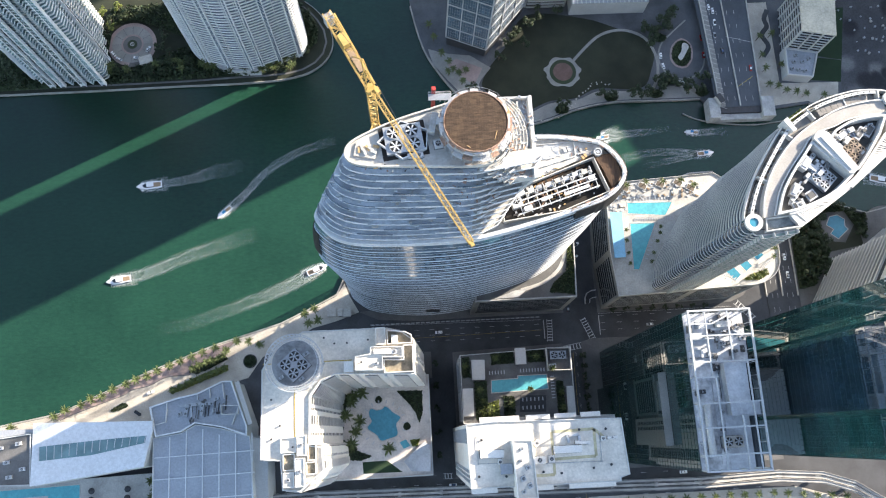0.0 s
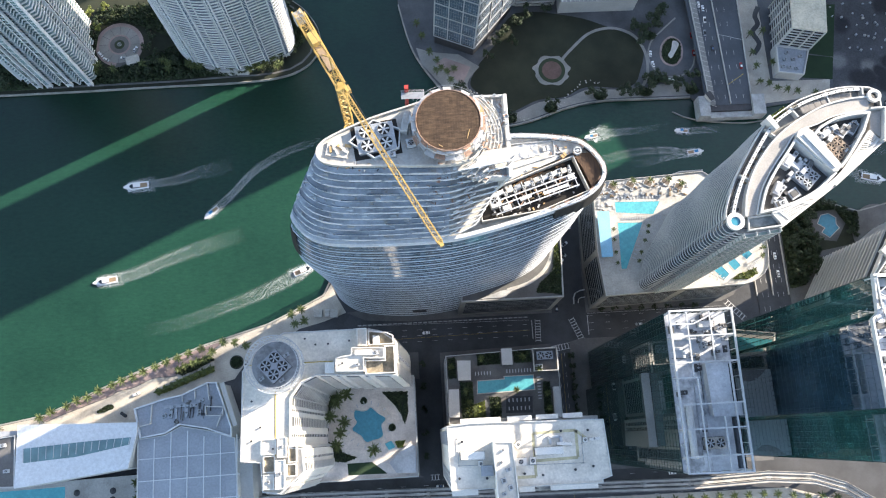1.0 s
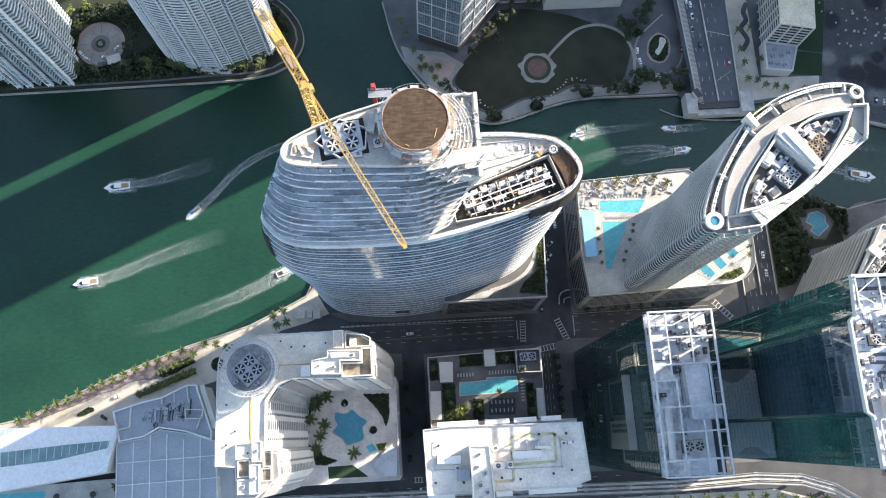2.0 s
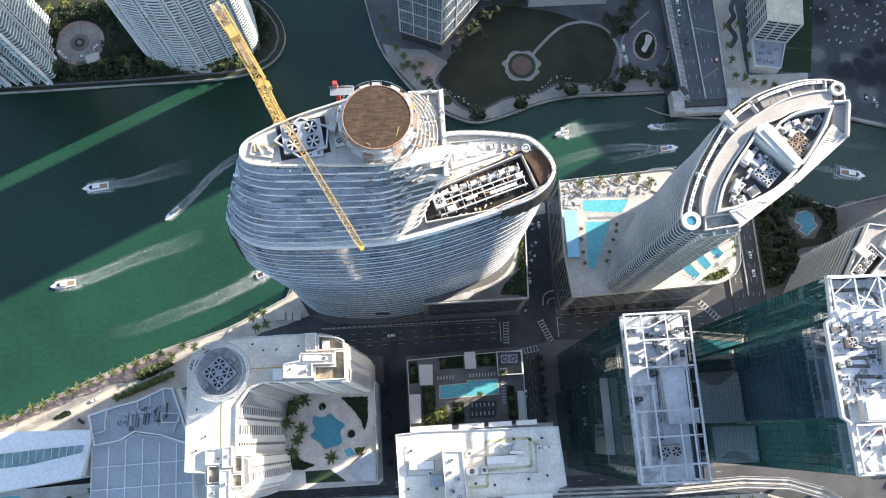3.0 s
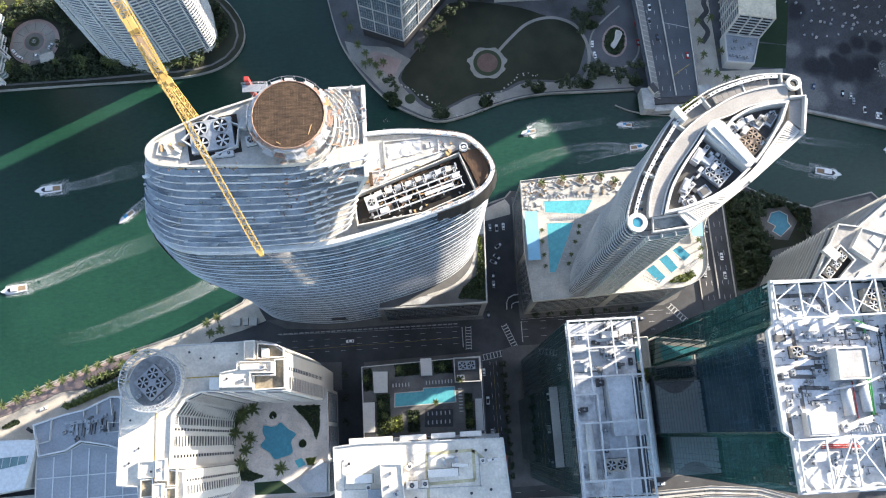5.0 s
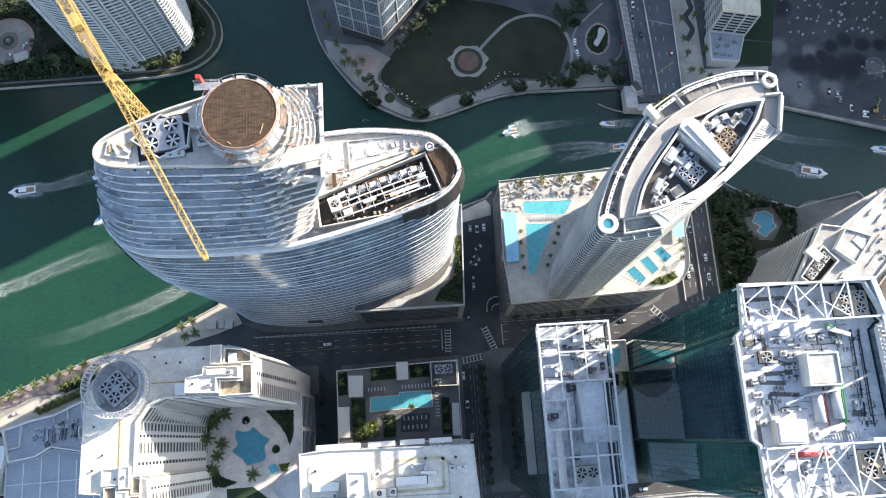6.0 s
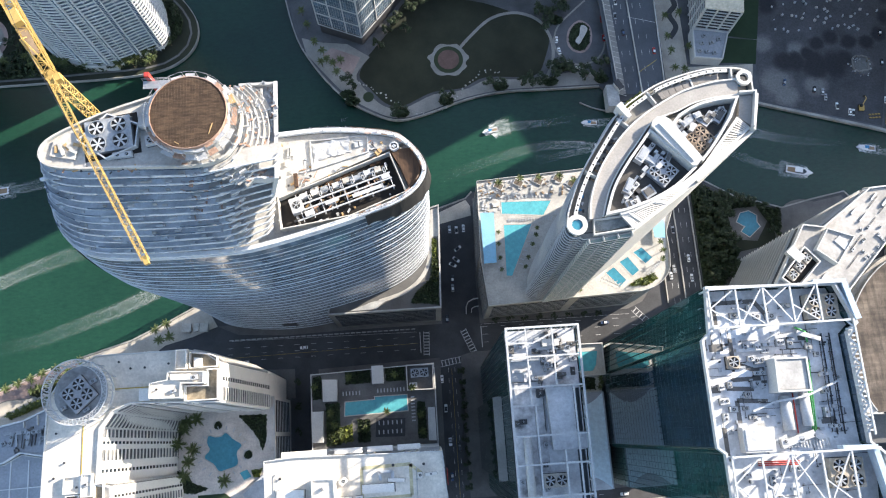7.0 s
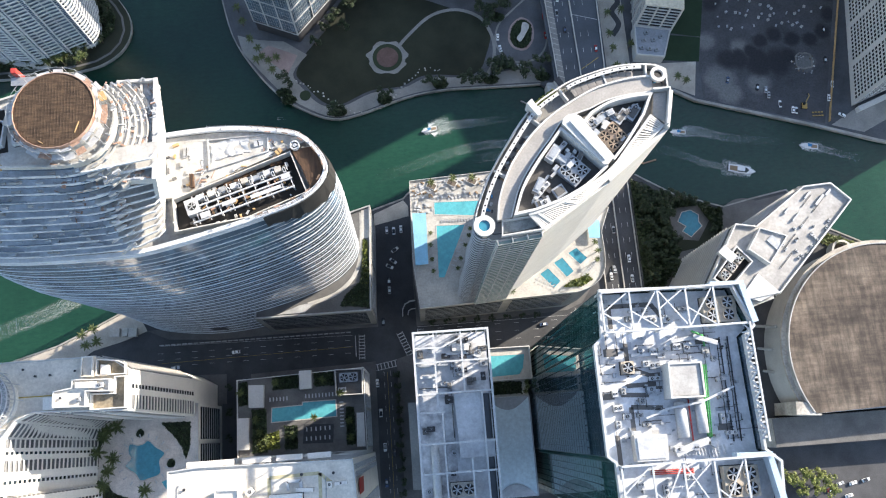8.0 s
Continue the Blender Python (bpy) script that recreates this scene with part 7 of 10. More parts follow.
for pl in ([(-14.8, 43.2), (-2.9, 43.2), (-2.9, 47.4), (-6.0, 49.0), (-14.8, 50.2)], [(-16.7, 36.3), (-7.3, 35.9), (-7.3, 42.6), (-2.6, 42.6), (-2.6, 29.6), (-16.7, 29.6)]):
    parapet(T5, pl, 119.81, 2.4, 0.45, STUCCO_BRIGHT, "terrace_parapet")
part("terrace_box", Shape().prism([(-12.6, 47.6), (-9.6, 47.3), (-9.6, 43.7), (-12.6, 43.7)], 119.71, 122.6), STUCCO_BRIGHT, T5)
part("terrace_box", Shape().prism([(-21, 38.4), (-13, 38.2), (-13, 40.6), (-21, 40.8)], 124.81, 126.4), STUCCO_BRIGHT, T5)
part("terrace_step", Shape().prism([(-35.5, 31.0), (-31.1, 30.9), (-31.1, 36.0), (-35.5, 36.0)], 119.41, 122.0), STUCCO_BRIGHT, T5)
part("roof_seam", Shape().box(-74, -32, 36.6, 37.0, 119.41, 119.6), LINE_YELLOW, T5)
part("roof_seam", Shape().box(-59.4, -59.0, -5, 24, 119.41, 119.6), LINE_YELLOW, T5)
RC = (-57.6, 35.6)
part("drum", Shape().cyl(*RC, 119.41, 126.0, 11.2, 40), STUCCO_BRIGHT, T5)
part("drum_roof", Shape().cyl(*RC, 126.004, 126.3, 11.0, 40), surface("stained_drum_roof", (0.30, 0.31, 0.32), 0.5, 0.9, 0.2, 0.85, bump=0.2), T5)
part("ring_top", Shape().ring(ngon(RC, 13.35, 48), ngon(RC, 13.0, 48), 132.3, 132.7), STEEL_WHITE, T5)
part("ring_inner", Shape().ring(ngon(RC, 10.9, 48), ngon(RC, 10.65, 48), 131.4, 131.8), STEEL_WHITE, T5)
part("ring_base", Shape().ring(ngon(RC, 13.1, 48), ngon(RC, 12.7, 48), 125.6, 126.2), STEEL_WHITE, T5)
lat = Shape()
for i in range(48):
    a, b = 2 * math.pi * i / 48, 2 * math.pi * (i + 0.5) / 48
    o_ = (RC[0] + 13.15 * math.cos(a), RC[1] + 13.15 * math.sin(a), 132.5)
    lat.beam(o_, (RC[0] + 10.8 * math.cos(b), RC[1] + 10.8 * math.sin(b), 131.6), 0.16)
    lat.beam(o_, (RC[0] + 10.8 * math.cos(2 * a - b), RC[1] + 10.8 * math.sin(2 * a - b), 131.6), 0.16)
    lat.beam(o_, (RC[0] + 12.9 * math.cos(b), RC[1] + 12.9 * math.sin(b), 126.0), 0.16)
    lat.beam((RC[0] + 12.9 * math.cos(a), RC[1] + 12.9 * math.sin(a), 126.0), (RC[0] + 13.15 * math.cos(b), RC[1] + 13.15 * math.sin(b), 132.5), 0.16)
    if i % 4 == 0:
        lat.beam((RC[0] + 12.9 * math.cos(a), RC[1] + 12.9 * math.sin(a), 119.4), o_, 0.3)
part("ring_lattice", lat, STEEL_WHITE, T5, "white steel lattice of the roof ring", kind="stuff")
cooling_tower(RC[0] - 0.4, RC[1] - 0.6, 126.3, 11.0, 11.0, 2.2, 2, 2, 42, ROOF_GREY, "grey cooling tower with four fans inside the roof ring")
for x, y, a, b in ((-52.6, 40, 3.0, 1.6), (-54.8, 28.5, 2.6, 1.4), (-64, 29.6, 2.2, 1.4)):
    ac_box(x, y, 126.3, a, b, 1.3, 30, STEEL_GREY, "grey air handler inside the roof ring")
for x, y in ((-24, 46), (-40, 45), (-45, 48), (-70, 20), (-66, 8), (-70, 2), (-34, 45), (-27, 35), (-60, -2)):
    v = thing("roof_vent", (x, y, 119.4), "small grey roof vent on the white roof", "vent", "roof vents")
    zz = 124.8 if (x, y) == (-27, 35) else 119.4
    zz = 120.6 if (x, y) == (-60, -2) else zz
    v.location.z = zz
    part("pipe", Shape().cyl(x, y, zz, zz + 0.8, 0.35, 10), STEEL_GREY, v)
    part("cap", Shape().cyl(x, y, zz + 0.8, zz + 1.0, 0.5, 10), STEEL_DARK, v)

for x, y, a, b, h, z0 in ((-56.0, -1.2, 1.8, 1.4, 1.0, 121.7), (-56.6, -13, 2.0, 1.4, 1.2, 122.5), (-62, -16.5, 1.6, 1.6, 1.0, 121.3), (-11.5, 39, 3.0, 2.0, 1.6, 124.8), (-20, 34.0, 2.2, 1.4, 1.2, 124.8)):
    ac_box(x, y, z0, a, b, h, 6, STUCCO_BRIGHT if a > 4 else STEEL_WHITE, "white roof box on the ring-roofed building", 0 if a > 4 or b > 4 else 1)
COURT_PAVING = surface("rosy_court_paving", (0.68, 0.61, 0.55), 0.7, 1.6, 0.1, 0.85)
P5 = thing("pool_court", (-30, 5, GROUND - 0.15), "paved pool court on a white parking podium", "podium")
PA = [(-74, 34), (-75, -21.5), (5.5, -21.5), (5.5, 34)]
part("podium_wall", Shape().prism(PA, GROUND - 0.15, 45.3), STUCCO_BRIGHT, P5)
part("court_paving", Shape().prism(inset(PA, 0.4), 45.304, 46.0), COURT_PAVING, P5)
parapet(P5, PA, 45.31, 1.9, 0.5)
for p, q in ((PA[1], PA[2]), (PA[2], PA[3])):
    white_facade(P5, p, q, 6, 44, 4.2, [(0.03, 0.3, "wide"), (0.34, 0.64, "wide"), (0.68, 0.97, "wide")], STUCCO_GREY)
LEAF_POOL = smooth_loop([(-28.3, 16.2), (-24.6, 15.4), (-21.5, 15.8), (-19.5, 17.3), (-15.6, 13.8), (-11.5, 10.8), (-13.9, 7.4), (-13.3, 2.2), (-14.9, 0.5), (-19.0, -0.6), (-22.7, -1.3), (-25.2, 2.0), (-28.0, 4.0), (-30.2, 6.1), (-27.6, 9.4), (-28.9, 12.6)], 56)
pool("swimming_pool", LEAF_POOL, 46.0, POOL_DEEP, "blue leaf-shaped swimming pool in the paved court", 0.6)
shrubs("court_lawn", [(-13.3, 25.6), (1.4, 25.2), (1.0, 12.0), (-1.0, 7.0), (-2.7, 12.8), (-6.4, 18.2), (-10.8, 22.9)], 46.0, LEAF, 700, 0.8, "dark planting bed with a curved edge", 21, 0.55)
shrubs("court_lawn", [(-46, 25), (-38, 25.5), (-42.5, 16), (-43.8, 4), (-46, 4)], 46.0, LEAF, 420, 1.2, "dark planting along the building", 22, 0.55)
shrubs("court_lawn", [(-44, 0), (-38.6, -2), (-36, -6), (-28, -9.5), (-34, -11.6), (-42, -10.5)], 46.0, LEAF, 420, 1.0, "dark planting along the building", 23, 0.55)
part("grass_panel", Shape().prism([(-33.4, -12.4), (-19.8, -12.2), (-11.5, -18.8), (-33, -18.6)], 46.004, 46.12), TURF, P5)
shrubs("court_shrubs", [(-6.6, -2), (-1, -1.4), (-2.6, -5.4), (-5.4, -5.2)], 46.0, LEAF_LIGHT, 160, 1.2, "sunlit shrubs in the court", 25, 0.5)
for x, y, r in ((-23.4, 21.3, 2.0), (-8.0, 5.8, 2.1)):
    shrubs("round_bed", ngon((x, y), r, 16), 46.0, LEAF, 120, 0.7, "round dark planting bed", 26, 0.45)
    part("bed_kerb", Shape().ring(ngon((x, y), r + 0.3, 20), ngon((x, y), r, 20), 46.004, 46.3), CONCRETE_LIGHT, P5)
part("tiled_corner_roof", Shape().prism([(-10.4, -13.1), (1.2, -3.2), (4.7, -5.2), (4.3, -19.2), (-6.5, -18.6)], 46.01, 48.6), ROOF_PALE, P5)
part("spa_pool", Shape().prism([(-12.4, -2.8), (-8.8, -1.4), (-6.6, -4.9), (-10.2, -6.4)], 46.01, 46.5), POOL, P5)
for x, y in ((-33.8, 9.6), (-18.6, -5.4), (-36.4, 4.2), (-38.0, -2.0), (-38.6, 20.6), (-32.4, 25.2), (-36.2, 23.8), (-41, 13.5)):
    palm(x, y, 46.0, 6.5, 1.35, "dark green palm in the pool court")
rnd = random.Random(5)
for i in range(18):
    a = 2 * math.pi * i / 18
    lounger(-21.2 + 11.8 * math.cos(a), 8.0 + 12.0 * math.sin(a), 46.0, math.degrees(a) + rnd.uniform(-12, 12))

# ---- white slab block with the penthouse ----
STAIN = surface("yellow_stained_membrane", (0.58, 0.52, 0.33), 0.7, 1.0, 0.2, 0.85)
T6 = thing("apartment_slab", (55, -10, GROUND - 0.15), "long white apartment slab with a cluttered flat roof", "apartment building")
SB = ccw([(19.6, 3.6), (31.5, 4.4), (89.6, 3.0), (91.0, -21.6), (86.8, -22.8), (86.8, -24.4), (20.2, -24.0)])
part("wall", Shape().prism(SB, GROUND - 0.15, 137.2), STUCCO_BRIGHT, T6)
part("roof_deck", Shape().prism(inset(SB, 0.4), 137.204, 137.5), ROOF_BRIGHT, T6)
parapet(T6, SB, 137.2, 1.2, 0.4)
for p, q in zip(SB, SB[1:] + SB[:1]):
    ln = math.dist(p, q)
    if ln > 30:
        white_facade(T6, p, q, 6, 135, 3.3, [(0.02, 0.16, "bal"), (0.19, 0.27, "win"), (0.3, 0.46, "bal"), (0.5, 0.56, "win"), (0.6, 0.78, "bal"), (0.82, 0.98, "bal")])
    elif ln > 8:
        white_facade(T6, p, q, 6, 135, 3.3, [(0.06, 0.3, "wide"), (0.7, 0.94, "win")])
part("side_banner", Shape().box(91.0, 91.25, -10.5, -4.5, 112, 131), RED, T6, "faded red banner panel")
for x0, x1 in ((26, 44), (47, 58), (60, 70), (72, 81)):
    part("balcony_roof", Shape().box(x0, x1, 4.3, 6.4, 134.2, 135.2), STUCCO_BRIGHT, T6)
for x0, x1 in ((20.5, 32), (50, 57), (64, 85)):
    part("balcony_roof", Shape().box(x0, x1, -26.4, -24.3, 134.0, 135.0), STUCCO_BRIGHT, T6)
PH = [(39.0, -4.2), (47.6, -4.6), (48.6, -29.0), (39.6, -28.6)]
part("penthouse", Shape().prism(PH, 132, 144.0), STUCCO_BRIGHT, T6)
part("penthouse_roof", Shape().prism(inset(PH, 0.4), 144.004, 144.2), ROOF_BRIGHT, T6)
parapet(T6, PH, 144.0, 1.0, 0.35, STUCCO_BRIGHT, "penthouse_parapet")
part("lift_box", Shape().box(33.5, 38.8, -18.5, -14.0, 137.51, 140.6), ROOF_GREY, T6)
for x, y, a, b, h, t_ in ((30.2, -9.6, 10.4, 3.4, 2.6, -2), (64, -9.4, 12.4, 3.2, 2.4, 0), (51.2, -13.4, 5.0, 3.2, 2.2, 0), (56.5, -13.2, 2.6, 3.0, 1.6, 0), (50.6, -6.0, 3.0, 2.2, 1.8, 40), (33.6, -13.2, 2.0, 2.6, 2.0, 0), (80.4, -5.6, 1.8, 2.2, 1.6, 0), (71, -6.8, 6.6, 1.4, 1.4, -4), (84.6, -5.4, 4.6, 1.2, 1.2, 4)):
    ac_box(x, y, 137.5, a, b, h, t_, STUCCO_BRIGHT, "white boxed air handler on the slab roof", 0 if a > 5 else 1)
for x, y, a, b in ((43, -8, 2.0, 1.4), (42, -13, 1.6, 1.6), (45, -16, 2.4, 1.6), (42.6, -20.5, 2.2, 2.2), (45.4, -23.5, 2.0, 2.2), (42.4, -26, 1.8, 1.4)):
    ac_box(x, y, 144.2, a, b, 1.4, 20, STEEL_WHITE, "white air handler on the penthouse roof")
duct([(64.5, -3.4), (69.6, -3.4), (69.8, -6.0)], 137.5, 1.2, 1.0)
duct([(64.5, -3.4), (65.0, -6.6)], 137.5, 1.1, 1.0)
pipe_run([(24, -2, 138), (24, -13.6, 138), (33, -13.8, 138)], 0.12, STEEL_GREY, "thin roof pipe on the slab")
pipe_run([(49, -14.8, 138), (79, -15.4, 138), (79, -3.0, 138)], 0.14, STEEL_GREY, "thin roof pipe on the slab")
for x0, y0, x1, y1 in ((58, -13.4, 76.8, -13.0), (76.8, -13.0, 76.8, -1.2), (57.6, -1.6, 76.8, -1.2), (76.8, -1.4, 81, -5), (57.6, -1.6, 57.6, -20), (49.4, -20, 57.6, -20)):
    part("yellow_stain", Shape().beam((x0, y0, 137.52), (x1, y1, 137.52), 1.3, 0.03), STAIN, T6)
for x, y in ((24, -19), (36, -19.5), (52.5, -18.5), (60.5, -19.5), (83, -17), (70, -1.2), (82, -1.5), (26, -3.5), (75, -18)):
    v = thing("roof_vent", (x, y, 137.5), "small dark roof vent on the white slab", "vent", "roof vents")
    part("pipe", Shape().cyl(x, y, 137.5, 138.2, 0.4, 10), STEEL_GREY, v)
    part("cap", Shape().cyl(x, y, 138.2, 138.4, 0.6, 10), STEEL_DARK, v)

# ---- pool deck between street and slab ----
P6 = thing("pool_deck_block", (56, 24, GROUND - 0.15), "low parking block with a shaded pool deck", "podium")
DB = [(24, 44), (88.6, 46), (88.4, 4.6), (24, 5.2)]
part("wall", Shape().prism(DB, GROUND - 0.15, 43.2), STUCCO_GREY, P6)
part("deck_paving", Shape().prism(inset(DB, 0.3), 43.204, 44.0), surface("dark_deck_paving", (0.17, 0.165, 0.16), 0.6, 1.4, 0.1, 0.9), P6)
parapet(P6, DB, 43.21, 1.8, 0.4, STUCCO)
for p, q in zip(ccw(DB), ccw(DB)[1:] + ccw(DB)[:1]):
    white_facade(P6, p, q, 6, 42, 4.0, [(0.04, 0.48, "wide"), (0.52, 0.96, "wide")], STUCCO_GREY)
pool("swimming_pool", [(41.6, 28.6), (57, 29.0), (57, 30.4), (73.4, 30.4), (73.6, 22.6), (41.2, 21.9)], 44.0, POOL, "turquoise L-shaped pool on the shaded deck")
part("cabana", Shape().prism([(30.4, 40.8), (38.0, 40.4), (37.6, 29.4), (30.4, 29.6)], 44.004, 47.2), STUCCO, P6)
part("pavilion", Shape().prism([(24.6, 24.8), (30.5, 24.7), (30.1, 9.2), (24.3, 9.4)], 44.004, 47.0), STUCCO, P6)
part("pavilion", Shape().prism([(84.0, 23.3), (87.6, 23.2), (87.6, 6.6), (83.6, 6.8)], 44.004, 46.6), STUCCO, P6)
part("plant_pen", Shape().ring([(73.9, 45.6), (88.0, 45.2), (87.7, 32.3), (73.9, 32.5)], inset([(73.9, 45.6), (88.0, 45.2), (87.7, 32.3), (73.9, 32.5)], 0.4), 44.004, 47.6), STUCCO, P6)
part("white_house", Shape().prism([(56.0, 46.2), (62.0, 46.2), (62.0, 37.0), (56.0, 37.0)], 44.004, 47.0), STUCCO, P6)
part("timber_court", Shape().prism([(57.2, 19.6), (72.2, 18.8), (71.6, 9.6), (56.4, 10.2)], 44.01, 44.15), STEEL_DARK, P6)
cooling_tower(80.8, 41.2, 44.0, 9.0, 4.4, 2.4, 2, 1, 0, STEEL_GREY, "grey cooling tower with two fans in the deck pen")
ac_box(77.2, 35.2, 44.0, 4.0, 2.4, 2.0, 0, STEEL_WHITE, "white air handler in the deck pen", 2)
for i in range(6):
    lounger(58.6 + 2.3 * i, 17.0, 44.15, 90)
    lounger(58.4 + 2.3 * i, 12.4, 44.15, 90)
for i in range(9):
    lounger(58.6 + 1.7 * i, 33.4, 44.0, 90)
for i in range(6):
    lounger(40.6 + 1.7 * i, 33.0, 44.0, 90)
for i in range(8):
    lounger(76.4, 29.2 - 1.7 * i, 44.0, 0)
for pl, n, sd in (([(42, 44), (55, 44.6), (55, 38), (42, 37.6)], 420, 31), ([(63, 44.8), (73, 45), (73, 38), (63, 38)], 420, 32), ([(31.4, 28.6), (38.8, 28.6), (38.8, 7.2), (31.4, 7.2)], 520, 33), ([(47.5, 19.5), (54, 19.5), (54, 8), (47.5, 8)], 320, 34), ([(78.4, 26.5), (82.8, 26.5), (82.8, 8), (78.4, 8)], 360, 35), ([(25, 42.6), (29.5, 42.6), (29.5, 31), (25, 31)], 200, 36)):
    shrubs("deck_shrubs", pl, 44.0, LEAF, n, 1.8, "dark shrubs in deck planters", sd, 0.55)
shrubs("deck_shrubs", [(33, 14), (45, 18), (45, 8.5), (34, 8)], 44.0, LEAF_LIGHT, 200, 1.6, "sunlit shrubs in deck planters", 37, 0.55)
for x, y in ((62.8, 22.4), (76.5, 33.6), (36, 17), (39.5, 13), (34, 24), (44, 41), (68, 41), (52, 14), (80.5, 20), (80.6, 12), (27, 37)):
    palm(x, y, 44.0, 4.5, 0.75, "palm on the pool deck")

# ---- low grey block, ruled roof and long white roof by the promenade ----
T7 = thing("low_grey_building", (-128, 20, GROUND - 0.15), "low grey faceted building with rooftop ducts", "building")
GA = ccw([(-155, 24.5), (-139, 29), (-128, 31), (-114, 37.2), (-108.5, 37), (-99.5, 11), (-99.5, 5.6), (-114, 11.0), (-129, 14), (-137, 9.5), (-151, 7.6)])
part("wall", Shape().prism(GA, GROUND - 0.15, 33.6), STUCCO_GREY, T7)
part("roof_deck", Shape().prism(inset(GA, 0.4), 33.604, 34.0), ROOF_GREY, T7)
parapet(T7, GA, 33.6, 2.2, 0.7, SMOOTH_WHITE)
for p, q in (((-114, 37), (-112.5, 27)), ((-121, 33.5), (-120.6, 28)), ((-128, 31), (-127.6, 27)), ((-145, 27), (-145.5, 15.5)), ((-145.5, 15.5), (-152.6, 14)), ((-104, 23), (-108, 12))):
    part("roof_fin", Shape().beam((*p, 34.8), (*q, 34.8), 0.5, 1.8), STUCCO, T7)
part("louvre_wall", Shape().beam((-106.0, 36.5, 33.0), (-98.0, 12, 33.0), 2.6, 1.2), STUCCO, T7)
rnd = random.Random(31)
for i in range(11):
    x, y = -131 + 1.9 * i + rnd.uniform(-0.4, 0.4), 16.5 + 0.35 * i + rnd.uniform(-1, 1)
    pipe_run([(x, y, 34.7), (x + 0.6, y + rnd.uniform(4, 8.5), 34.7)], rnd.uniform(0.22, 0.4), rnd.choice((STEEL_DARK, STEEL_GREY, PATH_GREY)), "dark service pipe on the grey faceted roof", 6.0)
for i in range(9):
    part("roof_unit", Shape().block(rnd.uniform(-133, -112), rnd.uniform(13, 27), 34.01, rnd.uniform(0.8, 2.4), rnd.uniform(0.8, 1.8), rnd.uniform(0.5, 1.6), rnd.choice((0, 20, 90))), rnd.choice((PATH_GREY, STEEL_GREY, STEEL_DARK)), T7)
part("roof_court", Shape().ring([(-114.5, 23.6), (-104, 22.8), (-104.5, 17.8), (-114, 18.0)], inset([(-114.5, 23.6), (-104, 22.8), (-104.5, 17.8), (-114, 18.0)], 0.4), 34.004, 36.4), STUCCO, T7)
for x, y, a, b, t_ in ((-134, 21, 6, 2.0, 80), (-130, 24.5, 8, 1.6, 4), (-125, 22, 6, 1.6, 84), (-121, 24.6, 5, 1.8, 0), (-138, 19.5, 2.4, 2, 30), (-118, 21, 2, 2, 0), (-117, 27, 3, 1.6, 20)):
    ac_box(x, y, 34.0, a, b, 1.6, t_, STEEL_GREY, "grey air handler on the low roof", 1 if a < 4 else 2)
duct([(-138, 24), (-126, 25.6), (-125.4, 18)], 34.0, 1.2, 1.1, mat=STEEL_GREY, label="grey sheet-metal roof duct")
duct([(-131.5, 24), (-131, 17.5)], 34.0, 1.2, 1.1, mat=STEEL_GREY, label="grey sheet-metal roof duct")
T8 = thing("ruled_roof_building", (-125, -30, GROUND - 0.15), "wide low hall with a grey roof ruled by white ribs", "building")
GD = ccw([(-153, 7.2), (-137.4, 9.0), (-129, 13.4), (-114, 10.4), (-98, 5.2), (-95.5, -34), (-94, -80), (-151, -80)])
part("wall", Shape().prism(GD, GROUND - 0.15, 32.6), STUCCO_GREY, T8)
part("roof_panel_field", Shape().prism(inset(GD, 0.4), 32.604, 33.0), ROOF_GREY, T8)
parapet(T8, GD, 32.6, 0.9, 0.5)
for i in range(6):
    x = -143.5 + 9.3 * i
    part("roof_rib", Shape().beam((x, 7.0 if i not in (1, 2) else 10.5, 33.2), (x + 0.8, -79, 33.2), 0.5, 0.5), SMOOTH_WHITE, T8)
for i in range(7):
    y = -4.0 - 12.0 * i
    part("roof_rib", Shape().beam((-152, y, 33.24), (-95.2, y + 1.2, 33.24), 0.5, 0.5), SMOOTH_WHITE, T8)
part("stair_flank", Shape().prism([(-98.4, 4.5), (-90, 3.5), (-88, -60), (-95, -60)], GROUND - 0.15, 26), STUCCO_GREY, T8)
T9 = thing("terminal_building", (-187, 0, GROUND - 0.15), "long white-roofed building with a glazed slot and a terrace", "building")
HO = ccw([(-218.6, 18.8), (-152.2, 16.6), (-152.0, 10.8), (-156.4, -8.4), (-218.0, -15.6)])
part("wall", Shape().prism(HO, GROUND - 0.15, 36.4), STUCCO, T9)
part("white_roof", Shape().prism(HO, 36.404, 37.4, HO), SMOOTH_WHITE, T9)
part("glazed_slot", Shape().prism([(-214.6, 5.6), (-181, 7.6), (-155.2, 8.6), (-156.0, 4.6), (-185, -0.4), (-214.2, -2.2)], 37.404, 37.6), GLASS_SEA, T9)
for i in range(15):
    f = i / 14
    part("slot_bar", Shape().beam((-214.4 + 58.8 * f, 5.6 + 3.0 * f, 37.75), (-214.0 + 57.6 * f, -2.2 + 6.7 * f, 37.75), 0.3, 0.3), STEEL_WHITE, T9)
HL = ccw([(-262, 9), (-219.8, 13.2), (-218, -15.0), (-262, -14)])
part("side_wing", Shape().prism(HL, GROUND - 0.15, 36.0), STUCCO_GREY, T9)
part("side_roof", Shape().prism(inset(HL, 0.6), 36.004, 36.3), PATH_GREY, T9)
parapet(T9, HL, 36.0, 1.2, 0.5)
part("terrace", Shape().prism([(-262, 16.5), (-219.8, 15.6), (-219.8, 13.6), (-262, 9.4)], 20, 35.0), ROOF_GREY, T9)
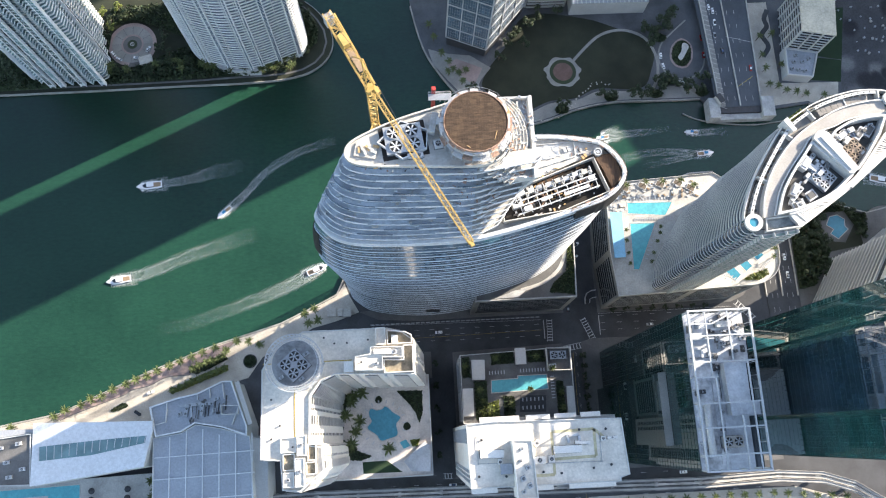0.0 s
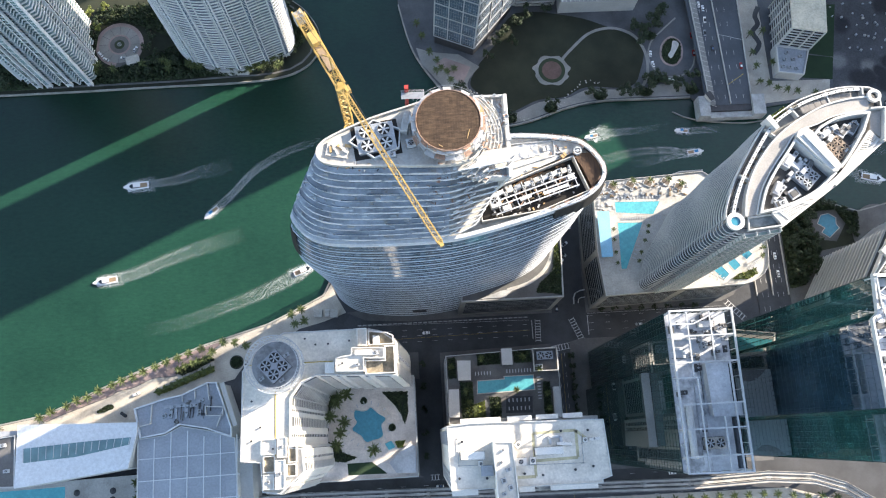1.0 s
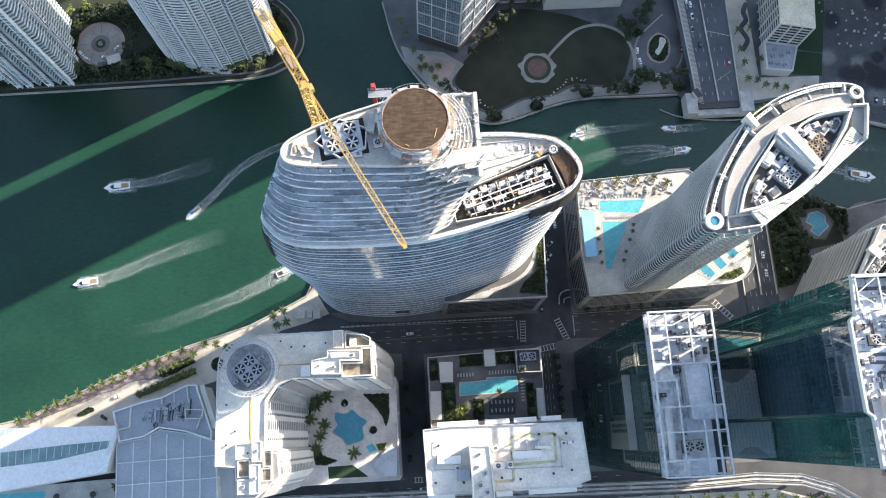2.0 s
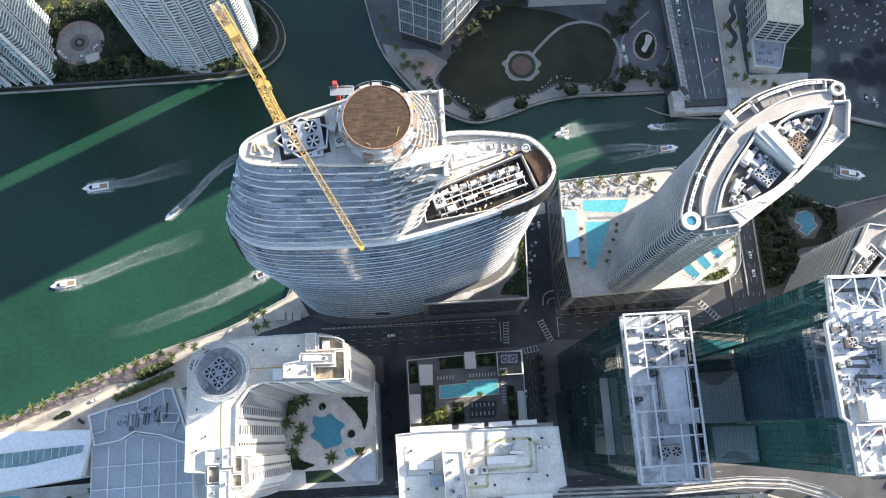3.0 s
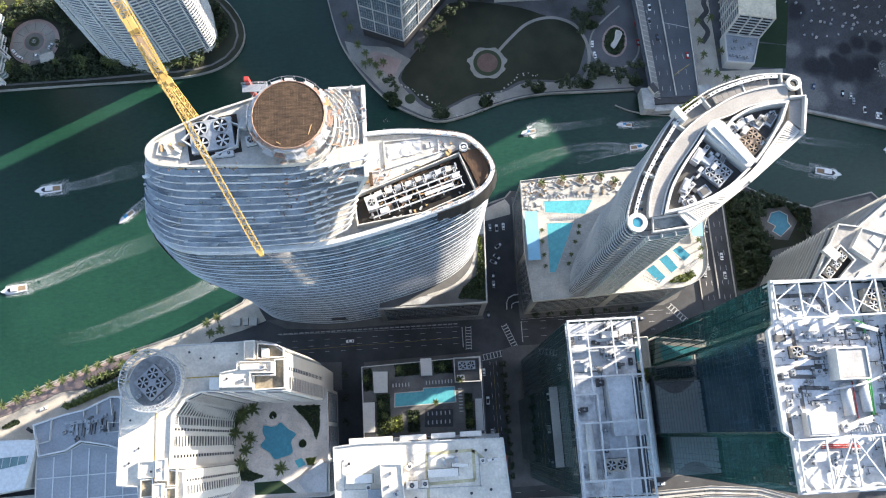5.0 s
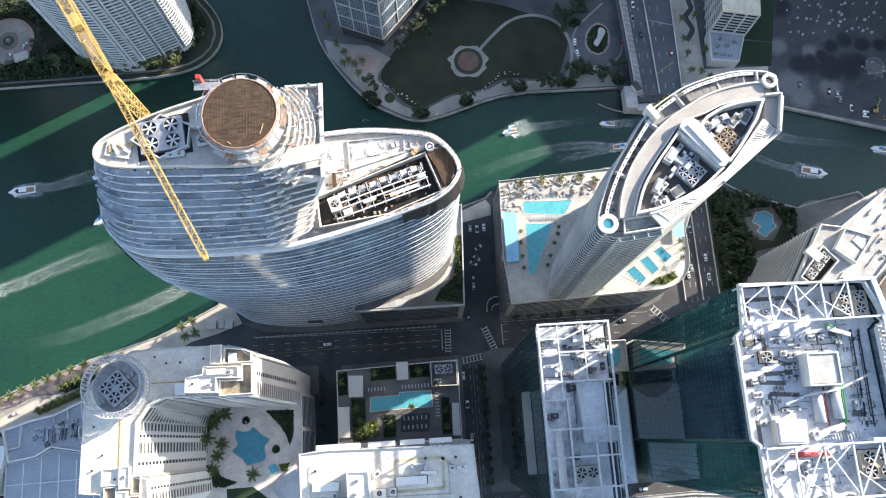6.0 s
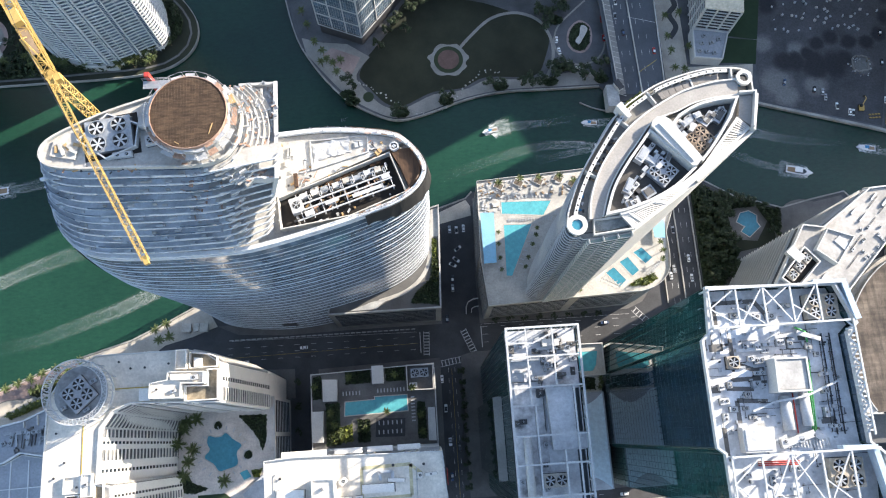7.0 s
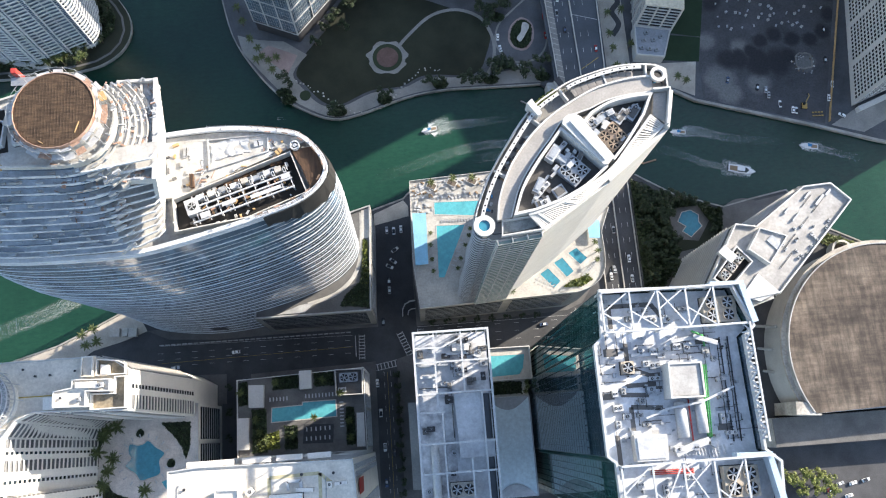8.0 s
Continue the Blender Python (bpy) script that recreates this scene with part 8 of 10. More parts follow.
for x, y in ((-236, 6), (-232, -2), (-226, 8), (-230, -10), (-240, -4), (-223, -6)):
    ac_box(x, y, 36.3, 3.2, 2.0, 1.6, 5, STEEL_WHITE, "white air handler on the dark roof")
pool("wading_pool", [(-262, -18.5), (-204, -17.2), (-203, -40), (-222, -40), (-222, -22.5), (-262, -23)], 6.0, POOL, "turquoise terrace pool beside the long white building")
part("pool_terrace", Shape().prism([(-263, -15.5), (-152, -12.6), (-152, -80), (-263, -80)], GROUND - 0.15, 5.99), CONCRETE_LIGHT, T9)
for i in range(3):
    for x in (-196, -175):
        u = thing("parasol", (x, -21 - 5 * i, 6.0), "dark round parasol on the terrace", "parasol", "terrace parasols")
        part("pole", Shape().cyl(x, -21 - 5 * i, 6.0, 8.6, 0.08, 6), STEEL_GREY, u)
        part("canopy", Shape().cyl(x, -21 - 5 * i, 8.4, 9.0, 1.9, 14, 0.1), STEEL_DARK, u)
for i in range(5):
    palm(-160 + (i % 2) * 3, -17 - 4.5 * i, 6.0, 7, 1.0, "dark palm on the terrace")

# ---- angled office block, round hall and plaza to the right ----
OFFICE_ROOF = surface("dusty_office_roof", (0.43, 0.415, 0.395), 0.66, 0.7, 0.1, 0.85, bump=0.2)
OFFICE_WALL = surface("grey_white_office_stucco", (0.58, 0.575, 0.56), 0.85, 2.0, 0.08, 0.75)
T10 = thing("office_block", (300, 92, GROUND - 0.15), "white angled office block with horizontal sunshades", "office building")
OF = ccw([(314.5, 116.5), (328.5, 117.4), (337.5, 107.8), (293.5, 63.8), (275.5, 61.5), (256.0, 66.0), (277.0, 99.5), (287.2, 97.6)])
part("wall", Shape().prism(OF, GROUND - 0.15, 79.0), OFFICE_WALL, T10)
part("roof_deck", Shape().prism(inset(OF, 0.8), 79.004, 79.3), OFFICE_ROOF, T10)
parapet(T10, OF, 79.0, 1.8, 0.6, OFFICE_WALL)
for p, q in zip(OF, OF[1:] + OF[:1]):
    if math.dist(p, q) > 12:
        white_facade(T10, p, q, 6, 77, 4.0, [(0.03, 0.97, "bal")], STUCCO)
BX = [(287.5, 96.0), (300.5, 91.0), (289.5, 77.5), (280.0, 85.5)]
part("lift_house", Shape().prism(BX, 79.31, 82.4), OFFICE_WALL, T10)
part("lift_house_roof", Shape().prism(inset(BX, 0.6), 82.404, 82.6), OFFICE_ROOF, T10)
parapet(T10, BX, 82.4, 1.2, 0.5, OFFICE_WALL, "lift_house_parapet")
PEN2 = [(275.0, 88.0), (281.8, 79.6), (268.0, 66.6), (261.0, 72.6)]
part("plant_pen", Shape().ring(PEN2, inset(PEN2, 0.6), 79.31, 82.4), OFFICE_WALL, T10)
part("plant_floor", Shape().prism(inset(PEN2, 0.7), 79.31, 79.5), PIT_SHADE, T10)
for i in range(3):
    cooling_tower(275.2 - 4.0 * i, 82.0 - 4.0 * i, 79.5, 4.4, 4.4, 2.4, 1, 1, 44, ROOF_BEIGE, "beige cooling tower in the office roof pen")
part("canopy_flap", Shape().prism([(284, 74), (293, 64.4), (283, 60.2), (274.5, 63.6)], 79.31, 80.1), OFFICE_WALL, T10)
rnd = random.Random(8)
for i in range(17):
    f, g = rnd.uniform(0.1, 0.95), rnd.uniform(-6, 7)
    x, y = 297 + 30 * f + g * 0.7, 78 + 30 * f - g * 0.7
    ac_box(x, y, 79.3, rnd.uniform(1.0, 2.2), 1.0, 0.9, rnd.choice([45, 135]), STEEL_WHITE, "small rooftop machine on the office block")
for x, y, ln in ((306, 99, 6), (302.5, 103, 4), (314, 110, 5), (319, 106.5, 7), (325, 111, 4)):
    duct([(x, y), (x + 0.7 * ln, y + 0.7 * ln)], 79.3, rnd.uniform(0.6, 1.3), 0.9, mat=STEEL_GREY, label="grey duct on the office roof")
for x, y, ln in ((300, 86, 9), (309, 95, 8), (317, 103, 9), (296, 76, 10), (312, 106, 8)):
    pipe_run([(x, y, 79.8), (x + 0.7 * ln, y + 0.7 * ln, 79.8)], 0.16, STEEL_DARK, "dark pipe on the office roof")
part("pen_stair", Shape().block(270.0, 84.0, 79.31, 5.0, 8.0, 3.2, 42), OFFICE_WALL, T10)
part("pen_box", Shape().block(293.6, 88.0, 82.61, 4.0, 7.0, 0.5, 40), STEEL_GREY, T10)
T11 = thing("round_hall", (372, 45, GROUND - 0.15), "round low hall with a stained brown roof and pale rim", "hall")
RCX, RCY = 377.0, 36.0
arc = lambda r, a0, a1, n: [(RCX + r * math.cos(radians(a0 + (a1 - a0) * i / n)), RCY + r * math.sin(radians(a0 + (a1 - a0) * i / n))) for i in range(n + 1)]
HALL_ROOF = make_hall_roof()
part("drum_wall", Shape().prism(arc(61.5, 60, 210, 40) + [(420, 6.5)], GROUND - 0.15, 24.0), STUCCO_GREY, T11)
part("rim_band", Shape().prism(arc(62.2, 60, 210, 40) + arc(59.4, 210, 60, 40), 24.004, 25.6), ROOF_BEIGE, T11, "pale curved concrete rim")
part("inner_curb", Shape().prism(arc(59.9, 60, 210, 40) + arc(59.3, 210, 60, 40), 25.604, 29.2), CONCRETE, T11)
part("hall_roof", Shape().prism(arc(59.3, 60, 211, 40) + [(420, 8.0)], 24.0, 28.6), HALL_ROOF, T11)
part("end_pylon", Shape().block(322.6, 8.4, 1.85, 13.5, 6.8, 26.5, -6), ROOF_BEIGE, T11)
part("south_wing", Shape().box(308, 430, -11, 4.5, GROUND - 0.15, 14.0), CONCRETE, T11)
part("south_wing_roof", Shape().box(308, 430, -11, 4.5, 14.004, 14.4), PATH_GREY, T11)
for i in range(3):
    part("brace_arm", Shape().beam((317 + i * 2.0, 54 - 13.5 * i, 20), (311 + i, 57 - 13.0 * i, 3), 1.2), CONCRETE, T11)

# ---- towers of the opposite banks ----
TOWER_WHITE = surface("white_tower_paint", (0.80, 0.81, 0.82), 0.94, 1.4, 0.06, 0.6)
# Balcony floor colours carry the shade cast by the slab above.
TEAL_SHADE = surface("sea_green_shaded_floor", (0.42, 0.55, 0.56), 0.8, 1.0, 0.1, 0.6)
GREY_SHADE = surface("blue_grey_shaded_floor", (0.36, 0.40, 0.46), 0.7, 1.0, 0.2, 0.6)
PALE_SEA = glass("pale_sea_glass", (0.36, 0.52, 0.53), 0.15, 0.35)
GLASS_SKY = glass("blue_window_glass", (0.05, 0.10, 0.17), 0.06, 0.4)


def balcony_tower(at, label, front, back, top, floor, stripes, recess, floors, deep=1.5, fins=0):
    """A tower whose front is a stack of white slabs and rails along a line. stripes: (index, width, glass, squares) of glazed columns."""
    t = thing("apartment_tower", (*at, GROUND - 0.15), label, "apartment building")
    n = len(front)
    core, rail_in = [], []
    for i, p in enumerate(front):
        a, b = Vector(front[max(0, i - 1)]), Vector(front[min(n - 1, i + 1)])
        d = (b - a).normalized()
        core.append((p[0] - d.y * deep, p[1] + d.x * deep))
        rail_in.append((p[0] - d.y * 0.3, p[1] + d.x * 0.3))
    part("wall", Shape().prism(core + back, GROUND - 0.15, top), recess, t, "pale glazing behind the balconies")
    part("roof_deck", Shape().prism(front + back, top + 0.004, top + 0.6), TOWER_WHITE, t)
    tiers, rails = Shape(), Shape()
    levels = int((top - 5) / floor)
    for k in range(levels):
        z = 5 + floor * k
        for i in range(n - 1):
            q = [front[i], front[i + 1], core[i + 1], core[i]]
            tiers.prism(q, z - 0.2, z + 0.12)
            rails.prism([front[i], front[i + 1], rail_in[i + 1], rail_in[i]], z - 0.25, z + 1.05)
            if fins and i % fins == 0:
                d = (Vector(front[i + 1]) - Vector(front[i])).normalized() * 0.28
                rails.prism([front[i], (front[i][0] + d.x, front[i][1] + d.y), (core[i][0] + d.x, core[i][1] + d.y), core[i]], z + 0.13, z + floor - 0.22)
    g = part("balcony_tier", tiers, floors, t, "shaded balcony floors", kind="stuff")
    part("balcony_rail", rails, TOWER_WHITE, g, "white balcony rails", kind="stuff")
    for i, w, glazing, squares in stripes:
        a, b = Vector(front[max(0, i - 1)]), Vector(front[min(n - 1, i + 1)])
        d = (b - a).normalized()
        turn = math.degrees(math.atan2(d.y, d.x))
        p = Vector(front[i])
        o = p + Vector((-d.y, d.x)) * (deep / 2 - 0.55)
        part("window_column", Shape().block(o.x, o.y, 8, w, deep, top - 8, turn), glazing, t, "dark glazed window column")
        posts = Shape()
        for e in (-0.5, 0.5):
            c = o + d * (w * e)
            posts.block(c.x, c.y, 4, 0.55, deep + 0.35, top - 4, turn)
        if squares:
            for k in range(levels * 2):
                posts.block(o.x, o.y, 5 + floor / 2 * k, w, deep + 0.1, 0.3 if k % 2 else 0.42, turn)
        part("window_pier", posts, TOWER_WHITE, t, "white piers and spandrels", kind="stuff")
    return t


def teeth(p, q, step, depth):
    """A sawtooth line from p to q, its teeth to the right of the way."""
    n = max(2, round(math.dist(p, q) / step))
    d = (Vector(q) - Vector(p)).normalized()
    out = []
    for i in range(n):
        a = Vector(p).lerp(Vector(q), i / n)
        b = Vector(p).lerp(Vector(q), (i + 0.72) / n)
        out += [(a.x, a.y), (b.x + d.y * depth, b.y - d.x * depth), (b.x + d.x * 0.4, b.y + d.y * 0.4)]
    return out + [tuple(q)]


TA_FRONT = teeth((-259, 257.5), (-242, 245.0), 7.0, 2.2)[:-1] + teeth((-242, 245.0), (-201.5, 245.4), 6.8, 3.0)[:-1] + teeth((-200.0, 247.0), (-207.5, 292), 7.5, 1.8)
balcony_tower((-228, 268), "white and sea-green apartment tower with zigzag balconies", TA_FRONT, [(-258, 296)], 172, 3.1,
              [(4, 2.6, GLASS_SEA, True), (10, 3.2, GLASS_TEAL, True), (13, 3.2, GLASS_SEA, True), (19, 3.2, GLASS_TEAL, True), (25, 3.0, GLASS_SEA, True), (31, 2.4, GLASS_TEAL, True)], PALE_SEA, TEAL_SHADE, 1.9)
TB_FRONT = curve([(-151, 290), (-148, 271), (-137.8, 257.0), (-120.8, 250.2), (-105.3, 247.6), (-91, 250.8), (-78.2, 256.0), (-68.5, 260.5), (-66.0, 270), (-70, 290)], 6)
TB = balcony_tower((-108, 275), "white apartment tower with a curved striped front", TB_FRONT, [(-78, 302), (-140, 304)], 172, 3.05,
                   [(14, 2.2, GLASS_SKY, True), (19, 2.6, GLASS_SKY, True), (25, 1.6, GLASS_SKY, True), (28, 1.6, GLASS_SKY, True), (33, 2.4, GLASS_SKY, True), (40, 2.4, GLASS_SKY, True)], GLASS_BALCONY, GREY_SHADE, 1.4, 3)
part("base_deck", Shape().prism([(-126, 250), (-113, 246.4), (-98, 246.6), (-96, 256), (-135, 256)], GROUND - 0.15, 9.0), STUCCO_GREY, TB)
TC = thing("glass_tower", (55, 280, GROUND - 0.15), "blue glass tower with a white double-height frame", "tower")
TCP = ccw([(29.5, 265.5), (56.0, 254.5), (86, 289), (54, 308)])
part("shaft", Shape().prism(inset(TCP, 0.3), GROUND - 0.15, 206), STEEL_DARK, TC)
for p, q in zip(TCP, TCP[1:] + TCP[:1]):
    curtain(TC, p, q, 14, 206, 1.6, 3.4, GLASS_BLUE, STEEL_GREY, 0.1, 0.1, "navy glazing with thin white bars")
    d = (Vector(q) - Vector(p)).normalized()
    tn = math.degrees(math.atan2(d.y, d.x))
    for i in range(4):
        w = Vector(p).lerp(Vector(q), i / 3)
        part("white_mullion", Shape().block(w.x + d.y * 0.3, w.y - d.x * 0.3, 12, 0.6, 0.6, 196, tn), STEEL_WHITE, TC)
    for k in range(15):
        m = Vector(p).lerp(Vector(q), 0.5)
        part("white_band", Shape().block(m.x + d.y * 0.3, m.y - d.x * 0.3, 12 + 13.6 * k, math.dist(p, q), 0.5, 0.5, tn), STEEL_WHITE, TC)
part("base_floor", Shape().prism(inset(TCP, 3), GROUND - 0.15, 12), STUCCO_GREY, TC)
TD = thing("corner_building", (276, 245, GROUND - 0.15), "white grid-fronted building with a pale flat roof", "building")
TDP = ccw([(266.8, 249.6), (288.4, 245.4), (293, 280), (270, 283)])
part("wall", Shape().prism(TDP, GROUND - 0.15, 33.0), GLASS_DARK, TD)
part("roof_slab", Shape().prism(inset(TDP, -0.6), 33.004, 34.0), surface("cream_roof_membrane", (0.66, 0.58, 0.44), 0.75, 0.8, 0.1, 0.85), TD)
for p, q in zip(TDP, TDP[1:] + TDP[:1]):
    d = (Vector(q) - Vector(p)).normalized()
    n = max(3, round(math.dist(p, q) / 7.0))
    tn = math.degrees(math.atan2(d.y, d.x))
    for i in range(n + 1):
        w = Vector(p).lerp(Vector(q), i / n)
        part("grid_post", Shape().block(w.x + d.y * 0.35, w.y - d.x * 0.35, 1.85, 0.9, 0.9, 31.2, tn), STUCCO, TD)
    for k in range(10):
        m = Vector(p).lerp(Vector(q), 0.5)
        part("grid_band", Shape().block(m.x + d.y * 0.3, m.y - d.x * 0.3, 4 + 3.2 * k, math.dist(p, q), 0.7, 0.5, tn), STUCCO, TD)
TDL = ccw([(264.0, 228.6), (281.5, 226.0), (288.0, 244.8), (265.4, 249.0)])
part("low_wing", Shape().prism(TDL, GROUND - 0.15, 10.0), STUCCO_GREY, TD)
parapet(TD, TDL, 10.0, 1.4, 0.7)
part("low_roof", Shape().prism(inset(TDL, 0.8), 10.004, 10.3), ROOF_GREY, TD)
for x, y in ((268, 233), (272.5, 232), (277, 231), (270, 238), (276, 238), (281, 240), (272, 243)):
    ac_box(x, y, 10.3, 2.6, 1.8, 1.4, 8, STEEL_GREY, "grey machine on the low roof")
TE = thing("grid_block", (412, 225, GROUND - 0.15), "white grid-fronted apartment block by the river", "apartment building")
TEP = ccw([(397.5, 189.5), (432, 203), (444, 262), (408.5, 268)])
part("wall", Shape().prism(TEP, GROUND - 0.15, 70), STUCCO, TE)
for p, q in zip(TEP, TEP[1:] + TEP[:1]):
    white_facade(TE, p, q, 6, 68, 3.4, [(0.03, 0.3, "win"), (0.34, 0.64, "win"), (0.68, 0.97, "win")])
part("roof_deck", Shape().prism(inset(TEP, 0.6), 70.004, 70.4), ROOF_WHITE, TE)
part("river_steps", Shape().prism([(399, 187.6), (424, 197), (425, 194.4), (399.6, 184.6)], GROUND - 0.15, 6.0), STUCCO, TE)
TF = thing("low_pavilion", (140, 285, GROUND - 0.15), "low building with a slatted flat roof behind the park", "building")
part("wall", Shape().box(118, 172, 285, 312, GROUND - 0.15, 16), STUCCO_GREY, TF)
part("roof_deck", Shape().box(118, 172, 285, 312, 16.004, 16.4), ROOF_GREY, TF)
for i in range(18):
    part("roof_slat", Shape().box(118.5 + 3.0 * i, 119.1 + 3.0 * i, 284.4, 311, 16.404, 17.2), STEEL_WHITE, TF)
TG = thing("low_pavilion", (92, 303, GROUND - 0.15), "low white building with balconies behind the park", "building")
part("wall", Shape().box(86.5, 116, 292, 318, GROUND - 0.15, 20), STUCCO, TG)
white_facade(TG, (86.5, 291.9), (116, 291.9), 4, 19, 4, [(0.05, 0.95, "bal")])


def plain_tower(cx, cy, lx, ly, h, turn):
    """A plain tower beyond the view: its shade falls on the river and the park."""
    t = thing("apartment_tower", (cx, cy, GROUND - 0.15), "plain white high-rise tower behind the river park", "apartment building", "high-rises behind the park")
    part("wall", Shape().block(cx, cy, GROUND - 0.15, lx, ly, h, turn), STUCCO_GREY, t)
    part("roof_slab", Shape().block(cx, cy, GROUND - 0.146 + h, lx + 0.8, ly + 0.8, 0.8, turn), ROOF_WHITE, t)
    return t


def from_sun(s, c):
    a = radians(SUN_TURN)
    return (s * math.cos(a) - c * math.sin(a), s * math.sin(a) + c * math.cos(a))


plain_tower(*from_sun(505, 162.5), 40, 87, 172, SUN_TURN)
plain_tower(*from_sun(505, 103.9), 36, 30.0, 106, SUN_TURN)
plain_tower(*from_sun(505, 78.0), 36, 21.72, 140, SUN_TURN)
plain_tower(*from_sun(560, -8.7), 36, 62, 116, SUN_TURN)
plain_tower(*from_sun(560, 33.3), 36, 21.9, 78, SUN_TURN)
plain_tower(*from_sun(560, 55.7), 36, 22.8, 125, SUN_TURN)
plain_tower(*from_sun(345, 262.9), 40, 16.3, 115, SUN_TURN)
plain_tower(*from_sun(345, 196.7), 40, 19.6, 245, SUN_TURN)
plain_tower(*from_sun(345, 307.5), 50, 73, 215, SUN_TURN)
plain_tower(*from_sun(345, 389.5), 50, 43, 215, SUN_TURN)

# ---- near bank: promenade, streets, pavements ----
def slab(name, poly, mat, label, cat="pavement", top=GROUND, low=ROAD_Z - 0.05):
    return whole(name, Shape().prism(poly, low, top), mat, label, cat)


PROM = [(-258, 18.3), (-221, 24.3), (-167, 47.3), (-125, 62.3), (-86, 73.3), (-64, 83.2), (-50, 90.2), (-45, 98), (-42, 90), (-36, 79), (-50, 74), (-66, 70), (-80, 60.5), (-97, 53.5), (-106, 41), (-114, 39), (-155, 27), (-160, 18), (-222, 17), (-258, 12)]
slab("promenade", PROM, PAVING, "pale stone riverside promenade", "promenade")
WAVE_KERB = curve([(-219.6, 21.2), (-211.4, 24.5), (-201.9, 27.7), (-191.2, 31.3), (-181.6, 34.5), (-176.9, 37.3), (-167.2, 39.2), (-157.5, 43.6), (-150.2, 44.5), (-142.8, 44.7), (-140.4, 47.1), (-135.5, 49.9), (-125.7, 55.1), (-118.3, 60.3)], 4)
slab("promenade_strip", [(-228, 22.6), (-221, 24.1), (-167, 46.8), (-125, 61.8), (-112, 65.4)] + WAVE_KERB[::-1], PAVING_PINK, "pinkish paved strip along the water", "promenade", GROUND + 0.02)
whole("promenade_kerb", strip(Shape(), WAVE_KERB, 0.45, ROAD_Z, GROUND + 0.14), PATH_GREY, "dark winding kerb of the paved strip", "kerb")
DROP_BED = smooth_loop([(-189.6, 25.4), (-185.0, 28.6), (-181.6, 29.7), (-179.6, 29.0), (-179.3, 27.3), (-183.7, 25.4), (-187.6, 24.7)], 32)
slab("drop_rim", inset(DROP_BED, -0.5), CONCRETE_LIGHT, "pale rim of the drop-shaped bed", "kerb", GROUND + 0.12)
shrubs("drop_bed", DROP_BED, GROUND + 0.13, LEAF, 260, 0.7, "dark drop-shaped planting bed in the promenade", 95, 0.45)
whole("round_bed_kerb", Shape().ring(ngon((-104.8, 51.3), 4.3, 32), ngon((-104.8, 51.3), 3.8, 32), ROAD_Z, GROUND + 0.5), STEEL_DARK, "dark round kerb of the promenade bed", "kerb")
shrubs("round_bed", ngon((-104.8, 51.3), 3.7, 24), GROUND, LEAF, 420, 1.6, "round clipped planting on the promenade", 96, 0.55)
whole("seawall_near", strip(Shape(), [(-258, 19), (-221, 25), (-167, 48), (-125, 63), (-86, 74), (-64, 84), (-50, 91), (-44, 104), (-24, 122), (10, 130), (74, 136), (92, 141), (114, 148), (118, 152)], 0.9, -3.0, 2.25), SEAWALL, "concrete seawall coping", "seawall")
whole("seawall_near_right", strip(Shape(), [(255, 154), (277, 140), (306, 130), (324, 134), (346, 138), (368, 112), (395, 98), (600, 30)], 0.9, -3.0, 2.25), SEAWALL, "concrete seawall coping", "seawall")
slab("pavement_tower", [(-36, 79), (-24, 73.4), (4, 71.3), (34, 72.0), (66, 72.2), (95, 72.2), (95, 79), (60, 80), (-20, 80)], PATH_GREY, "pavement in front of the tower")
slab("riverwalk_tower", [(-44, 98), (-24, 119), (10, 128), (74, 134.5), (94, 139.5), (96, 132), (60, 124), (0, 116), (-38, 100)], PAVING, "river walk behind the tower")
slab("quay_walk", [(96, 139.5), (114, 147), (116.6, 143), (116.6, 137), (96, 132.5)], PAVING, "pale quay at the end of the lane")
slab("pavement_court", [(-76, 54.5), (-50, 53.8), (8.5, 51.5), (8.5, 35), (6, 35), (6, -22.5), (8.5, -24), (-76, -24)], PATH_GREY, "pavement round the ring-roofed building")
slab("pavement_deck", [(22, 50.5), (92.5, 52.6), (91.5, -26.5), (18.5, -26.5), (22, -24)], PATH_GREY, "pavement round the pool deck block")
slab("pavement_glass", [(104.5, 53.0), (112, 55.0), (224, 53.6), (224, -26), (104.5, -26)], PATH_GREY, "pavement round the glass towers")
slab("pavement_podium", [(117, 71.2), (166, 72.0), (205, 74.2), (214, 78.0), (220, 86), (227, 121), (192, 151), (118.2, 148), (116.4, 100)], PATH_GREY, "pavement round the pool podium")
slab("pavement_office", [(251, 150), (276, 137.5), (304, 128), (324, 132), (344, 135.5), (356, 118), (360, 86), (336, 72), (312, 48), (300, 4), (252, 4), (251, 76)], PATH_GREY, "pavement round the office block")
# Plaza colour is set dark to stand for the shade over it.
slab("plaza", [(300, 58), (356, 108), (392, 96), (440, 80), (440, -12), (306, -12)], surface("plaza_paving_shaded", (0.085, 0.083, 0.085), 0.7, 1.0, 0.06, 0.9), "paved plaza round the hall, toned dark for shade", "plaza", GROUND + 0.02)
slab("garden_bed_office", [(253, 146), (276, 134), (298, 127), (300, 108), (276, 104), (262, 82), (253, 80)], LAWN, "dark garden beside the office block", "garden", GROUND + 0.04)
# Surround and pool use darker tones to stand for the garden's shade.
slab("pool_surround", [(272, 131), (290, 132), (296, 122), (288, 110), (274, 112)], PATH_GREY, "paved surround of the garden pool", "pavement", GROUND + 0.08)
